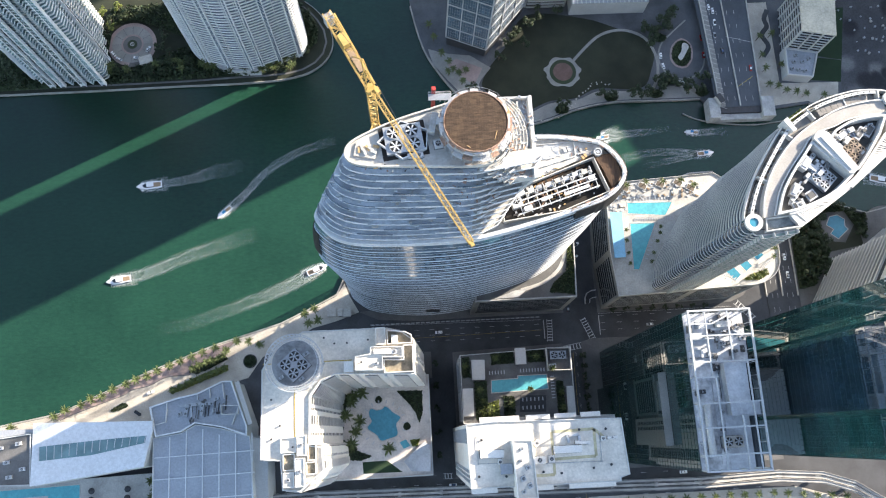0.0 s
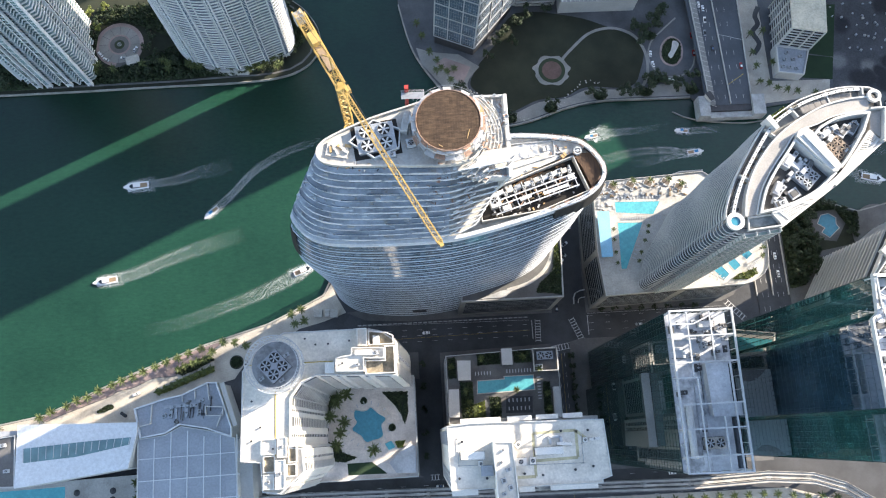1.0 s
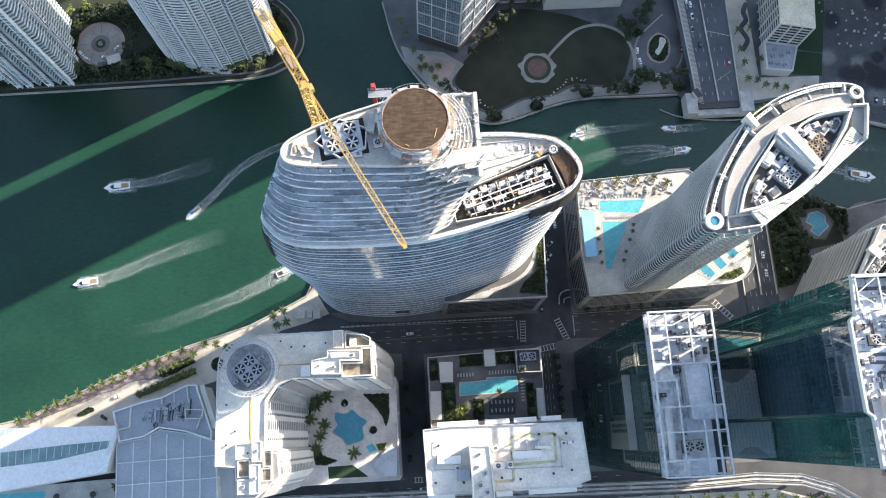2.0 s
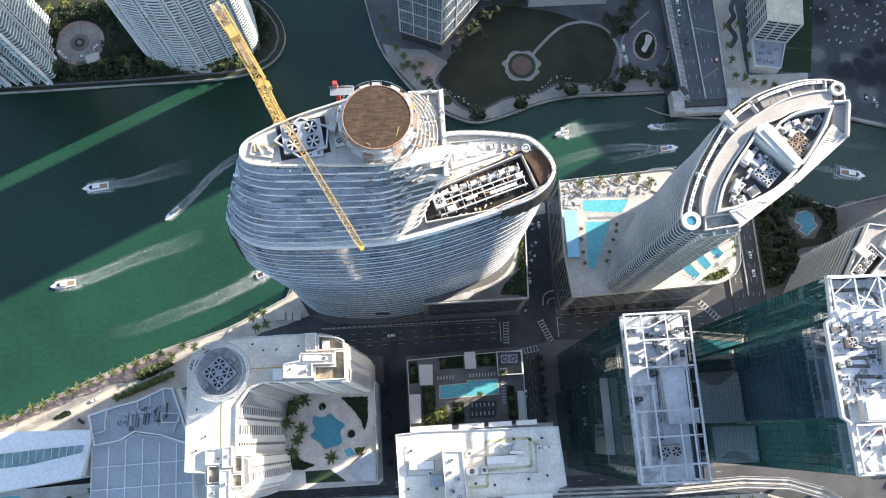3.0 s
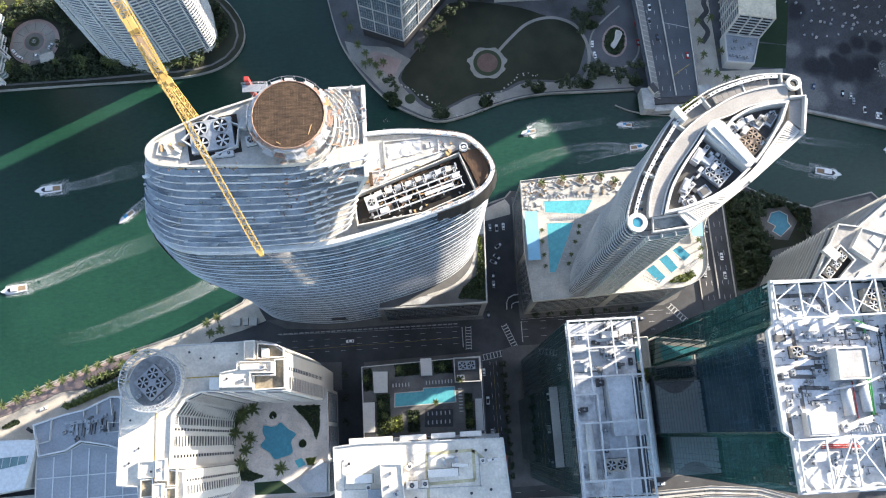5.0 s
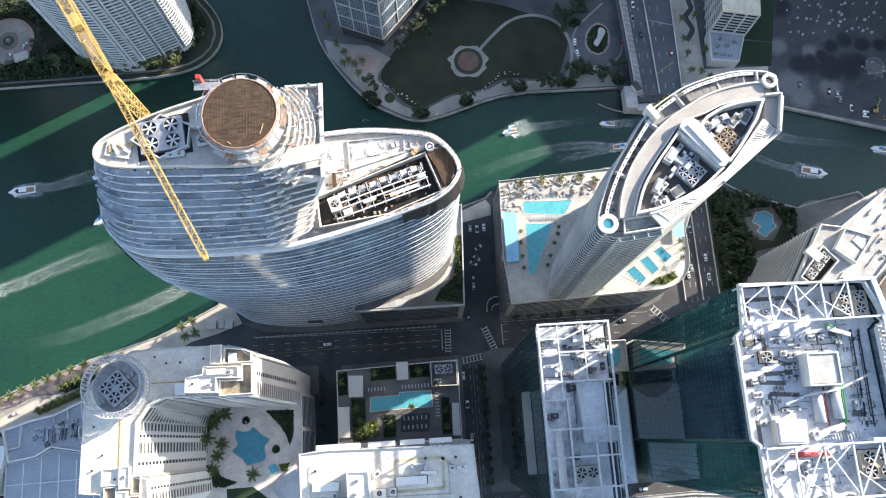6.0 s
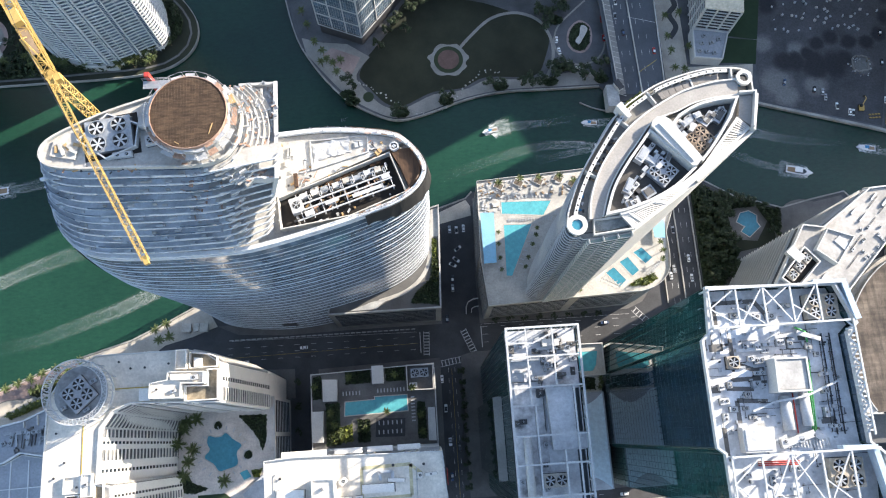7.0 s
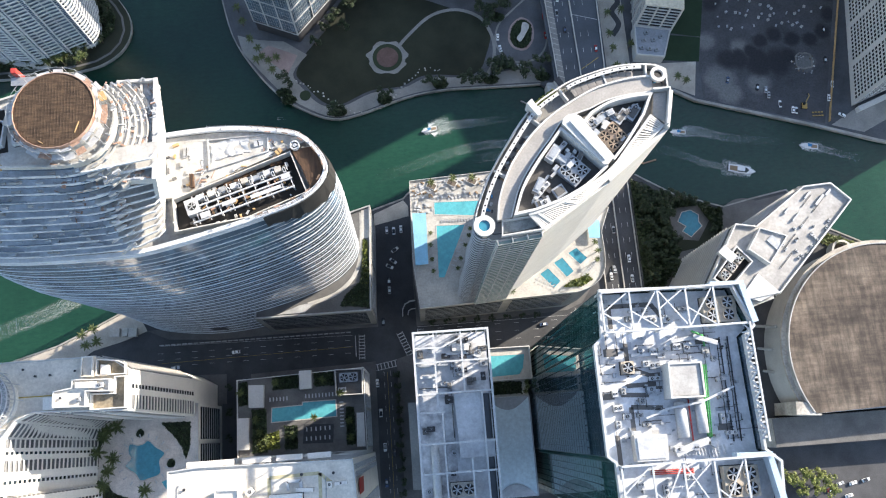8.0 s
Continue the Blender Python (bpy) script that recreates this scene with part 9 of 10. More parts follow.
pool("garden_pool", [(277.4, 122.7), (280.4, 128.0), (285.6, 129.0), (289.9, 126.0), (289.4, 121.6), (291.0, 119.0), (283.8, 113.0), (279.4, 116.5), (282.0, 119.5)], GROUND + 0.08, POOL_DEEP, "blue free-form garden pool")
slab("river_apron", [(304, 130.5)] + [(318 + 15 * math.cos(radians(a)), 122 + 12.5 * math.sin(radians(a))) for a in range(150, 20, -12)] + [(325, 115), (308, 112)], PATH_GREY, "rounded concrete river apron", "quay", GROUND + 0.1)

road_marks = Shape()
for k in range(15):
    x = -30 + 9.6 * k
    if x < 78:
        for y in (58.3, 62.0, 65.6):
            road_marks.box(x, x + 3.0, y - 0.09, y + 0.09, ROAD_Z, ROAD_Z + 0.008)
for k in range(9):
    x = 118 + 11 * k
    for y in (60.0, 64.5, 69.0):
        road_marks.box(x, x + 3.2, y - 0.09, y + 0.09, ROAD_Z, ROAD_Z + 0.008)
for k in range(18):
    for x in (96.8, 100.6):
        road_marks.box(x - 0.08, x + 0.08, 44 - 6.4 * k, 46.8 - 6.4 * k, ROAD_Z, ROAD_Z + 0.008)
for k in range(18):
    for x in (233, 237, 242, 246):
        road_marks.box(x - 0.09, x + 0.09, 148 - 9 * k, 151 - 9 * k, ROAD_Z, ROAD_Z + 0.008)
for k in range(22):
    for y in (-29.0, -41.5):
        road_marks.box(-90 + 14 * k, -87 + 14 * k, y - 0.09, y + 0.09, ROAD_Z, ROAD_Z + 0.008)
whole("lane_marking", road_marks, LINE_WHITE, "white dashed lane lines on the asphalt", "road marking", "stuff")


def crossing(p, q, w, n):
    """A ladder crossing between two points: two rails and n bars."""
    t = thing("crosswalk", (*p, ROAD_Z), "white ladder crosswalk on dark asphalt", "crosswalk", "crosswalks", "structure")
    d = (Vector(q) - Vector(p)).normalized()
    nn = Vector((-d.y, d.x))
    tn = math.degrees(math.atan2(d.y, d.x))
    for s_ in (-1, 1):
        m = (Vector(p) + Vector(q)) / 2 + nn * s_ * w / 2
        part("rail_line", Shape().block(m.x, m.y, ROAD_Z, math.dist(p, q), 0.28, 0.012, tn), LINE_WHITE, t)
    for i in range(n):
        c = Vector(p).lerp(Vector(q), (i + 0.5) / n)
        part("bar", Shape().block(c.x, c.y, ROAD_Z, 0.5, w - 0.36, 0.01, tn), LINE_WHITE, t)


crossing((85.4, 68.4), (84.8, 54.2), 3.2, 8)
crossing((106.8, 68.2), (112.6, 54.2), 3.4, 8)
crossing((90.4, 48.6), (106.6, 51.2), 3.4, 8)
crossing((208, 74), (219, 62), 3.4, 7)
crossing((12.4, -24.5), (18, -24.5), 3.0, 3)
for (x0, y0), (x1, y1), w in (((-28, 69.8), (80, 68.4), 0.16), ((117.5, 70.6), (205, 71.2), 0.16), ((117.5, 57), (117.5, 69.5), 0.5), ((81.6, 56), (81.6, 68), 0.5)):
    whole("edge_line", Shape().beam((x0, y0, ROAD_Z + 0.006), (x1, y1, ROAD_Z + 0.006), w, 0.012), LINE_WHITE, "solid white road line", "road marking")
for (x0, y0), (x1, y1) in (((-28, 60.0), (80, 61.8)), ((239.6, 150), (239.6, 0)), ((98.7, 46), (98.7, -60))):
    whole("centre_line", Shape().beam((x0, y0, ROAD_Z + 0.006), (x1, y1, ROAD_Z + 0.006), 0.14, 0.012), LINE_YELLOW, "solid yellow centre line", "road marking")
barrier = thing("kerb_barrier", (-28, 71, ROAD_Z), "row of low concrete kerb blocks along the street", "barrier")
for i in range(34):
    part("kerb_block", Shape().box(-29 + 3.2 * i, -26.6 + 3.2 * i, 69.9, 70.5, ROAD_Z, ROAD_Z + 0.8), CONCRETE, barrier)
rw = thing("ramp_wall", (112, 80, ROAD_Z), "curved white ramp wall at the lane", "wall")
ramp_line = [(109.4, 77.0), (109.6, 81.0), (111.0, 84.0), (114.2, 85.6), (117.0, 85.8)]
part("outer_wall", strip(Shape(), ramp_line, 0.5, ROAD_Z, 4.2), STUCCO, rw)
part("inner_wall", strip(Shape(), [(112.4, 77.6), (112.8, 80.0), (114.6, 81.0), (117.0, 81.2)], 0.4, ROAD_Z, 3.6), STUCCO, rw)

# podium of the main tower with its planted terrace
P1 = thing("planted_podium", (84, 100, GROUND - 0.15), "concrete podium with a planted roof terrace", "podium")
PP = [(34.6, 73.9), (94.3, 74.0), (96.6, 130.6), (84, 127), (60, 118), (36, 90)]
# Wall, deck and front sills take darker paving tones for the podium's shade.
part("podium_wall", Shape().prism(PP, GROUND - 0.15, 48.6), PAVING_SHADED, P1)
part("terrace_deck", Shape().prism(inset(PP, 0.5), 48.604, 49.0), PATH_GREY, P1)
parapet(P1, PP, 48.6, 1.8, 0.7, CONCRETE)
white_facade(P1, PP[0], PP[1], 8, 46, 5.0, [(0.05, 0.95, "wide")], PATH_GREY)
white_facade(P1, PP[1], PP[2], 8, 46, 5.0, [(0.05, 0.45, "wide"), (0.5, 0.95, "wide")], CONCRETE)
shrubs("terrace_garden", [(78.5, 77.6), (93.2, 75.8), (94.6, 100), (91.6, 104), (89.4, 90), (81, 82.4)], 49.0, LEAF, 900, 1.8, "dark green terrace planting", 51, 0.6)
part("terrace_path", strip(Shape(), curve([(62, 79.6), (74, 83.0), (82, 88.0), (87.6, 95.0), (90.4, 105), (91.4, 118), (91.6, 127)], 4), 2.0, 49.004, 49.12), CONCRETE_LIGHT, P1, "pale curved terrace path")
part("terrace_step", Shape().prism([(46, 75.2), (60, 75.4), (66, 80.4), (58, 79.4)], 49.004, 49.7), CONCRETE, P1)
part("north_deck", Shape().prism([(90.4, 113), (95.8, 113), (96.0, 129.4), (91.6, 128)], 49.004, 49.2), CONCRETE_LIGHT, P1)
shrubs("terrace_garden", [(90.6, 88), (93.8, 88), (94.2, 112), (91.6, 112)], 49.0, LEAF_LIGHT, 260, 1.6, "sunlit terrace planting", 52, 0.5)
kio = thing("site_cabins", (-50, 78, GROUND), "white and grey site cabins on the promenade", "cabin")
for x, y, w, m in ((-53.4, 79.2, 5.0, STUCCO), (-47.6, 79.0, 2.6, STEEL_DARK), (-43.4, 78.6, 4.4, STUCCO_GREY)):
    part("cabin", Shape().block(x, y, GROUND, w, 4.6, 2.8, -2), m, kio)
    part("cabin_roof", Shape().block(x, y, GROUND + 2.804, w + 0.3, 4.9, 0.2, -2), ROOF_WHITE, kio)

# elevated guideway along the lower street
gw = thing("elevated_guideway", (60, -35, ROAD_Z), "concrete elevated transit guideway with twin tracks", "viaduct")
GWL = [(-200, -34.5), (-64, -32.0), (60, -34.2), (167, -36.5), (216, -35.2), (243, -37.6), (262, -44), (280, -56), (300, -80)]
for off in (-2.4, 2.4):
    part("track_beam", strip(Shape(), [(x, y + off) for x, y in GWL], 2.2, 9.6, 11.0), CONCRETE_LIGHT, gw)
    for o2 in (-0.8, 0.8):
        part("guide_rail", strip(Shape(), [(x, y + off + o2) for x, y in GWL], 0.28, 11.0, 11.5), STEEL_DARK, gw)
part("walkway", strip(Shape(), GWL, 1.4, 10.2, 10.6), ROOF_BEIGE, gw)
for p, q in zip(GWL, GWL[1:]):
    for x, y in along(p, q, 24)[:-1]:
        part("pier", Shape().box(x - 0.8, x + 0.8, y - 0.9, y + 0.9, ROAD_Z, 9.0), CONCRETE, gw)
        part("pier_cap", Shape().box(x - 0.9, x + 0.9, y - 3.6, y + 3.6, 9.0, 9.6), CONCRETE, gw)

# ---- park on the far bank ----
slab("park_lawn", curve([(60, 248), (52.9, 234.1), (58.1, 225.7), (68.5, 213.8), (79.5, 211.2), (98.8, 219.4), (117.6, 221), (133.2, 227.6), (163.2, 226.5), (172.3, 239.8), (176, 256), (168, 265.5), (152, 273), (128, 282), (88, 286), (72, 262)], 4), LAWN, "dark shaded park lawn", "lawn")
slab("river_path", curve([(30, 237.5), (44, 221), (57.5, 211), (74, 203.4), (91, 205.4), (119, 214.4), (144, 218.2), (175, 218.4), (205, 218.4)], 4) + curve([(206, 226), (186, 227.5), (170, 224.5), (148, 225), (133, 225.5), (118, 219.6), (99, 217.6), (80, 209.6), (67, 212), (56, 224), (51, 234), (60, 246)], 4) + [(46, 256), (30, 258), (17, 262), (20, 250)], PAVING_SHADED, "pale curving riverside path", "path", GROUND + 0.03)
whole("seawall_far", strip(Shape(), curve([(6, 296), (14, 262), (28, 237), (43, 219), (57, 209), (74, 202), (91, 204), (119, 213), (144, 217), (175, 217), (204, 217)], 4), 0.8, -3.0, 2.3), SEAWALL, "concrete seawall coping of the park", "seawall")
whole("seawall_lot", strip(Shape(), [(281, 211), (300, 200), (374, 178), (410, 166), (700, 90)], 1.6, -3.0, 2.4), SEAWALL, "concrete seawall coping of the empty lot", "seawall")
whole("seawall_island", strip(Shape(), [(-600, 237.4), (-277, 238.4), (-205, 239.4)] + curve(ISLE_TIP, 3), 0.55, -3.0, 2.25), SEAWALL, "concrete seawall coping of the island", "seawall")
CC = (110.0, 241.0)
slab("circle_apron", [(CC[0] + (12.4 + 0.9 * math.sin(7 * a) + 0.7 * math.sin(11 * a + 1)) * math.cos(a), CC[1] + (11.4 + 0.9 * math.sin(6 * a + 2)) * math.sin(a)) for a in [2 * math.pi * i / 40 for i in range(40)]], PAVING_SHADED, "pale stone apron of the round monument", "path", GROUND + 0.06)
slab("circle_ring", ngon(CC, 9.3, 36), LEAF, "dark planted ring", "planting", GROUND + 0.25)
slab("circle_floor", ngon(CC, 6.8, 32), surface("red_brown_gravel", (0.16, 0.10, 0.085), 0.7, 1.5, 0.2, 0.95), "reddish gravel circle", "path", GROUND + 0.4)
whole("loop_path", strip(Shape(), curve([(118, 249), (124, 255.5), (136.8, 267), (148.8, 271.4), (160.2, 270.7), (171.1, 264.2), (177.2, 250.0), (176.4, 235.5), (172, 226)], 5), 2.0, ROAD_Z, GROUND + 0.06), PAVING_SHADED, "pale looping park path", "path")
slab("round_bed", ngon((58.0, 218.4), 3.4, 20), LEAF, "round dark planting bed in the path", "planting", GROUND + 0.25)
slab("brick_plaza", [(36, 254), (54, 246), (47.5, 233), (30, 249)], PAVING_PINK, "reddish brick forecourt", "path", GROUND + 0.07)
LOOP_ROAD = curve([(213.0, 272), (212.4, 256), (209.8, 242.0), (202.8, 234.5), (193.0, 232.5), (183.9, 236.4), (178.7, 247.2), (181.6, 259.3), (190.7, 268.6), (201.6, 277.9)], 5)
slab("turning_loop", LOOP_ROAD + [(204, 290), (213, 290)], ASPHALT_OLD, "asphalt turning loop", "road", ROAD_Z + 0.02)
whole("loop_kerb", strip(Shape(), LOOP_ROAD, 1.1, ROAD_Z, GROUND + 0.05), PAVING_SHADED, "pale kerb walk round the loop", "pavement")
LOOP_ISLE = smooth_loop([(198.2, 263.4), (203.3, 258.2), (202.8, 247.6), (197.2, 240.9), (190.1, 242.2), (186.8, 248.5), (188.6, 257.2), (193.6, 262.6)], 40)
slab("loop_island", LOOP_ISLE, PAVING_PINK, "drop-shaped island with a brick edge", "path", GROUND + 0.05)
shrubs("loop_planting", inset(LOOP_ISLE, 1.4), GROUND + 0.05, LEAF, 900, 1.0, "dark planting inside the drop-shaped island", 91, 0.5)
slab("loop_stone", smooth_loop([(196.9, 259.4), (200.9, 257.0), (197.4, 250.4), (194.4, 246.4), (192.2, 248.7), (195.3, 253.3)], 24), CONCRETE_LIGHT, "pale stone patch in the island's heart", "path", GROUND + 1.3)
for k_, (x, y) in enumerate(((106.8, 212.1), (78.4, 205.6), (141.9, 220.0), (173.4, 221.1), (45.2, 220.6), (184.0, 231.0), (206.0, 221.4), (181.1, 264.0), (48, 215.6))):
    shrubs("shrub_clump", smooth_loop([(x - 4.6, y), (x - 2.2, y - 2.4), (x + 2.6, y - 2.0), (x + 4.6, y + 0.6), (x + 1.4, y + 2.8), (x - 2.8, y + 2.4)], 20), GROUND + 0.03, LEAF, 300, 3.2, "dense dark clump of shrubs on the river path", 101 + k_, 0.8)
rnd = random.Random(77)
stones = Shape()
for i in range(46):
    t_ = i / 45
    x, y = 52 + 90 * t_, 229 - 22 * math.sin(math.pi * min(1, t_ * 1.15)) + 3 * math.sin(9 * t_)
    stones.cyl(x + rnd.uniform(-1, 1), y + rnd.uniform(-1, 1), GROUND, GROUND + rnd.uniform(0.3, 0.7), rnd.uniform(0.3, 0.75), 7, 0.25)
tagged(new("boulders", stones.mesh("boulders", CONCRETE_LIGHT)), "scattered pale limestone boulders along the path", "boulder", "", "stuff")

# bascule bridge
br = thing("bascule_bridge", (228, 245, GROUND - 0.15), "grey road bridge with a steel-grid span at the river", "bridge")
DK = [(205.5, 330), (212.8, 207.5), (244.5, 208.0), (245.8, 330)]
part("deck", Shape().prism(DK, 6.2, 7.6), surface("blue_grey_bridge_asphalt", (0.085, 0.095, 0.11), 0.7, 1.2, 0.05, 0.85), br)
for (x0, y0), (x1, y1) in (((208.8, 330), (214.6, 208)), ((245.2, 330), (243.6, 208)), ((226.0, 300), (229.0, 208.4))):
    part("parapet", Shape().beam((x0, y0, 8.1), (x1, y1, 8.1), 0.6, 1.1), CONCRETE_LIGHT, br)
part("side_walk", Shape().beam((211.4, 330, 7.7), (217.0, 208, 7.7), 3.6, 0.2), PAVING_SHADED, br)
for i in range(34):
    f = i / 33
    a, b = Vector((209.6, 330)).lerp(Vector((215.2, 208)), f), Vector((213.4, 329)).lerp(Vector((219.0, 207)), f)
    part("walk_bar", Shape().beam((a.x, a.y, 7.85), (b.x, b.y - 0.6, 7.85), 0.34, 0.08), CONCRETE_LIGHT, br)
for x0, x1 in ((206.6, 214), (243.4, 252)):
    part("abutment", Shape().box(x0, x1, 199.5, 214, -2.0, 9.4), CONCRETE, br)
part("pier_wall", Shape().box(207, 251, 199.4, 203.5, -2.0, 5.4), CONCRETE, br)
part("leaf_end", Shape().box(214, 244, 203.6, 208.4, 4.6, 7.2), STEEL_DARK, br)
part("fender", strip(Shape(), curve([(190.8, 207.0), (199.0, 202.8), (208.2, 200.2), (219.0, 198.4), (240, 196.8), (262, 199)], 5), 0.6, -2.0, 1.0), SEAWALL, br)
part("control_cabin", Shape().block(213.6, 212.2, 9.4, 3.2, 6.0, 3.4, 30), STUCCO, br)
part("cabin_roof", Shape().block(213.6, 212.2, 12.804, 3.8, 6.6, 0.3, 30), STEEL_DARK, br)
part("span_light", Shape().beam((228.6, 222, 7.62), (241, 230, 7.62), 0.3, 0.04), LINE_YELLOW, br)
marks = Shape()
for k in range(10):
    for f in (0.26, 0.42, 0.66, 0.82):
        y = 212 + 11 * k
        x = 213 - (y - 208) * 0.06 + f * 31.5
        marks.box(x - 0.1, x + 0.1, y, y + 3.2, 7.604, 7.62)
tagged(part("lane_marking", marks, LINE_WHITE, br), "", "", "", "stuff")
part("stop_line", Shape().beam((226.4, 261, 7.62), (243.6, 256, 7.62), 0.3, 0.03), LINE_WHITE, br)
# the bridge's far side comes down beside the podium
br2 = thing("bridge_ramp", (240, 130, GROUND - 0.15), "grey road ramp coming off the bridge", "road ramp")
part("deck", Shape().prism([(228.6, 158), (250, 158), (250, 60), (229.4, 60)], ROAD_Z - 0.01, ROAD_Z + 0.5), ASPHALT, br2)
for x in (228.9, 239.6, 249.8):
    part("parapet", Shape().box(x - 0.3, x + 0.3, 76, 158, ROAD_Z + 0.5, ROAD_Z + 1.5), CONCRETE_LIGHT, br2)
mk = Shape()
for k in range(10):
    for x in (233, 236.4, 243, 246.6):
        mk.box(x - 0.1, x + 0.1, 66 + 9.2 * k, 69 + 9.2 * k, ROAD_Z + 0.504, ROAD_Z + 0.51)
tagged(part("lane_marking", mk, LINE_WHITE, br2), "", "", "", "stuff")
whole("fender_near", strip(Shape(), [(252, 166), (262, 161), (270, 163)], 0.8, -2.0, 1.0).add([], []), WOOD_DECK, "timber fender at the bridge", "fender")
whole("mooring_wall", strip(Shape(), [(176, 159), (190, 163.5), (206, 164)], 0.9, -2.0, 0.9), CONCRETE, "low concrete mooring wall", "mooring")

# right of the bridge: terrace, court and empty lot
slab("terrace_far", [(247, 209), (280, 212.5), (300, 203), (304, 226), (262, 226.5), (262, 290), (247, 290)], PAVING, "pale paved terrace beside the bridge", "pavement")
whole("wave_bed", strip(Shape(), curve([(253.5, 247.5), (258.4, 255.1), (255.1, 264.2), (259.6, 270.6), (258.6, 277), (262, 284)], 6), 3.4, GROUND - 0.05, GROUND + 0.15), ASPHALT, "dark wavy bed in the terrace", "planting")
slab("turf_court", [(289, 247), (309.6, 243), (318, 284), (294, 284)], TURF, "green turf court", "court")
slab("turf_court_low", [(282.4, 228.4), (306.0, 226), (309.4, 242.6), (288.8, 245.6)], TURF, "green turf court", "court")
EMPTY = make_stained_ground("empty_lot_dirt", (0.088, 0.088, 0.094), (0.032, 0.032, 0.036), (0.17, 0.168, 0.165),
                            ((325, 226, 7), (332, 226, 7), (345, 223, 10), (356, 223, 10), (363, 226, 6), (340, 231, 5), (347, 238, 5), (357, 241, 5), (368, 238, 5), (380, 236.5, 5), (388.6, 242, 5), (395, 254, 5), (398, 268, 5), (320, 268, 7), (352, 282, 8)),
                            ((318, 212, 10), (322, 203, 8), (333, 234, 6), (342, 209, 7), (374, 221, 6), (312, 240, 6)))
slab("empty_lot", [(305, 200.5), (378.5, 179), (400, 262), (410, 330), (312, 330)], EMPTY, "bare dirt lot with dark stains", "ground", GROUND - 0.04)
whole("lot_fence", strip(Shape(), [(381, 180), (402.7, 262), (415, 310)], 0.25, ROAD_Z, 4.0), TIMBER, "brown board fence beside the lot", "fence")
slab("river_road", [(382.4, 178), (402, 172), (440, 190), (440, 200), (398, 187)], PAVING_SHADED, "paved riverside court", "pavement")
PALE_DIRT = surface("pale_dirt", (0.26, 0.25, 0.23), 0.6, 0.7, 0.06, 0.95)


def blot(pts, n=40):
    """An uneven rounded patch through a few points."""
    return [(x + 0.7 * noise.noise((x * 0.5, y * 0.5, 3.0)), y + 0.7 * noise.noise((x * 0.5, y * 0.5, 8.0))) for x, y in smooth_loop(pts, n)]


ring = thing("rubble_ring", (373, 222, GROUND - 0.04), "ring of pale rubble in the dirt lot", "rubble")
part("rubble_bank", Shape().ring(blot([(368.8, 226.6), (373, 228), (377.8, 226.7), (378.6, 222), (378.0, 217.8), (373, 216.4), (368.4, 217.7), (367.6, 222)], 32), inset(blot([(368.8, 226.6), (373, 228), (377.8, 226.7), (378.6, 222), (378.0, 217.8), (373, 216.4), (368.4, 217.7), (367.6, 222)], 32), 0.9), GROUND - 0.04, GROUND + 0.5), PALE_DIRT, ring)
rnd = random.Random(19)
for i in range(24):
    a = rnd.uniform(0, 6.28)
    part("boulder", Shape().cyl(373 + 6.4 * math.cos(a) + rnd.uniform(-2, 2), 220.5 + 6.0 * math.sin(a) + rnd.uniform(-2, 2), GROUND - 0.04, GROUND + 0.6, rnd.uniform(0.3, 0.8), 7, 0.3), CONCRETE if i % 3 else EARTH, ring)
for k, (x, y) in enumerate(((351.7, 263.0), (356.9, 261.7), (358.3, 259.8), (341.1, 256.0), (349.1, 254.1), (356.7, 255.0), (354.9, 251.9), (370.2, 247.4), (375.8, 245.9), (363.4, 249.2), (334.7, 258.4), (373.0, 255.4), (344, 268), (362, 268), (330, 247), (380, 260), (336, 272), (368, 274))):
    m0 = thing("material_stack", (x, y, GROUND - 0.04), "small white wrapped bundle in the dirt lot", "building material", "lot bundles")
    part("wrapped_load", Shape().block(x, y, GROUND - 0.04, 1.5, 1.4, 1.2, 17 * k), STEEL_WHITE if k % 3 else STEEL_GREY, m0)
    part("cover", Shape().block(x, y, GROUND + 1.164, 1.2, 1.1, 0.15, 17 * k), CONCRETE_LIGHT, m0)
rnd = random.Random(23)
loads = Shape()
for i in range(11):
    for k in range(8):
        if rnd.random() < 0.8:
            loads.block(314 + 7.6 * i + rnd.uniform(-2, 2), 249 + 8.6 * k + rnd.uniform(-2, 2), GROUND - 0.04, rnd.uniform(0.8, 1.9), rnd.uniform(0.7, 1.5), rnd.uniform(0.4, 1.3), rnd.uniform(0, 90))
tagged(new("lot_markers", loads.mesh("lot_markers", STEEL_GREY)), "scattered pale blocks set out over the dirt lot", "building material", "", "stuff")
ex = thing("excavator", (367.1, 191.5, GROUND - 0.04), "orange excavator parked in the dirt lot", "excavator")
for s_ in (-1, 1):
    part("crawler", Shape().block(367.1 + 1.3 * s_, 191.5 - 0.2 * s_, GROUND - 0.04, 0.7, 4.2, 0.9, -10), BLACK, ex)
part("house", Shape().block(367.1, 191.2, GROUND + 0.87, 2.8, 3.4, 1.2, -10), YELLOW, ex)
part("cab", Shape().block(366.4, 192.2, GROUND + 2.074, 1.2, 1.6, 1.3, -10), GLASS_DARK, ex)
part("boom", Shape().beam((367.6, 192.6, GROUND + 1.6), (369.6, 196.4, GROUND + 4.4), 0.5).beam((369.6, 196.4, GROUND + 4.4), (370.8, 199.0, GROUND + 1.6), 0.4), YELLOW, ex)
part("bucket", Shape().block(371.0, 199.4, GROUND - 0.02, 1.1, 1.0, 1.5, -20), STEEL_DARK, ex)
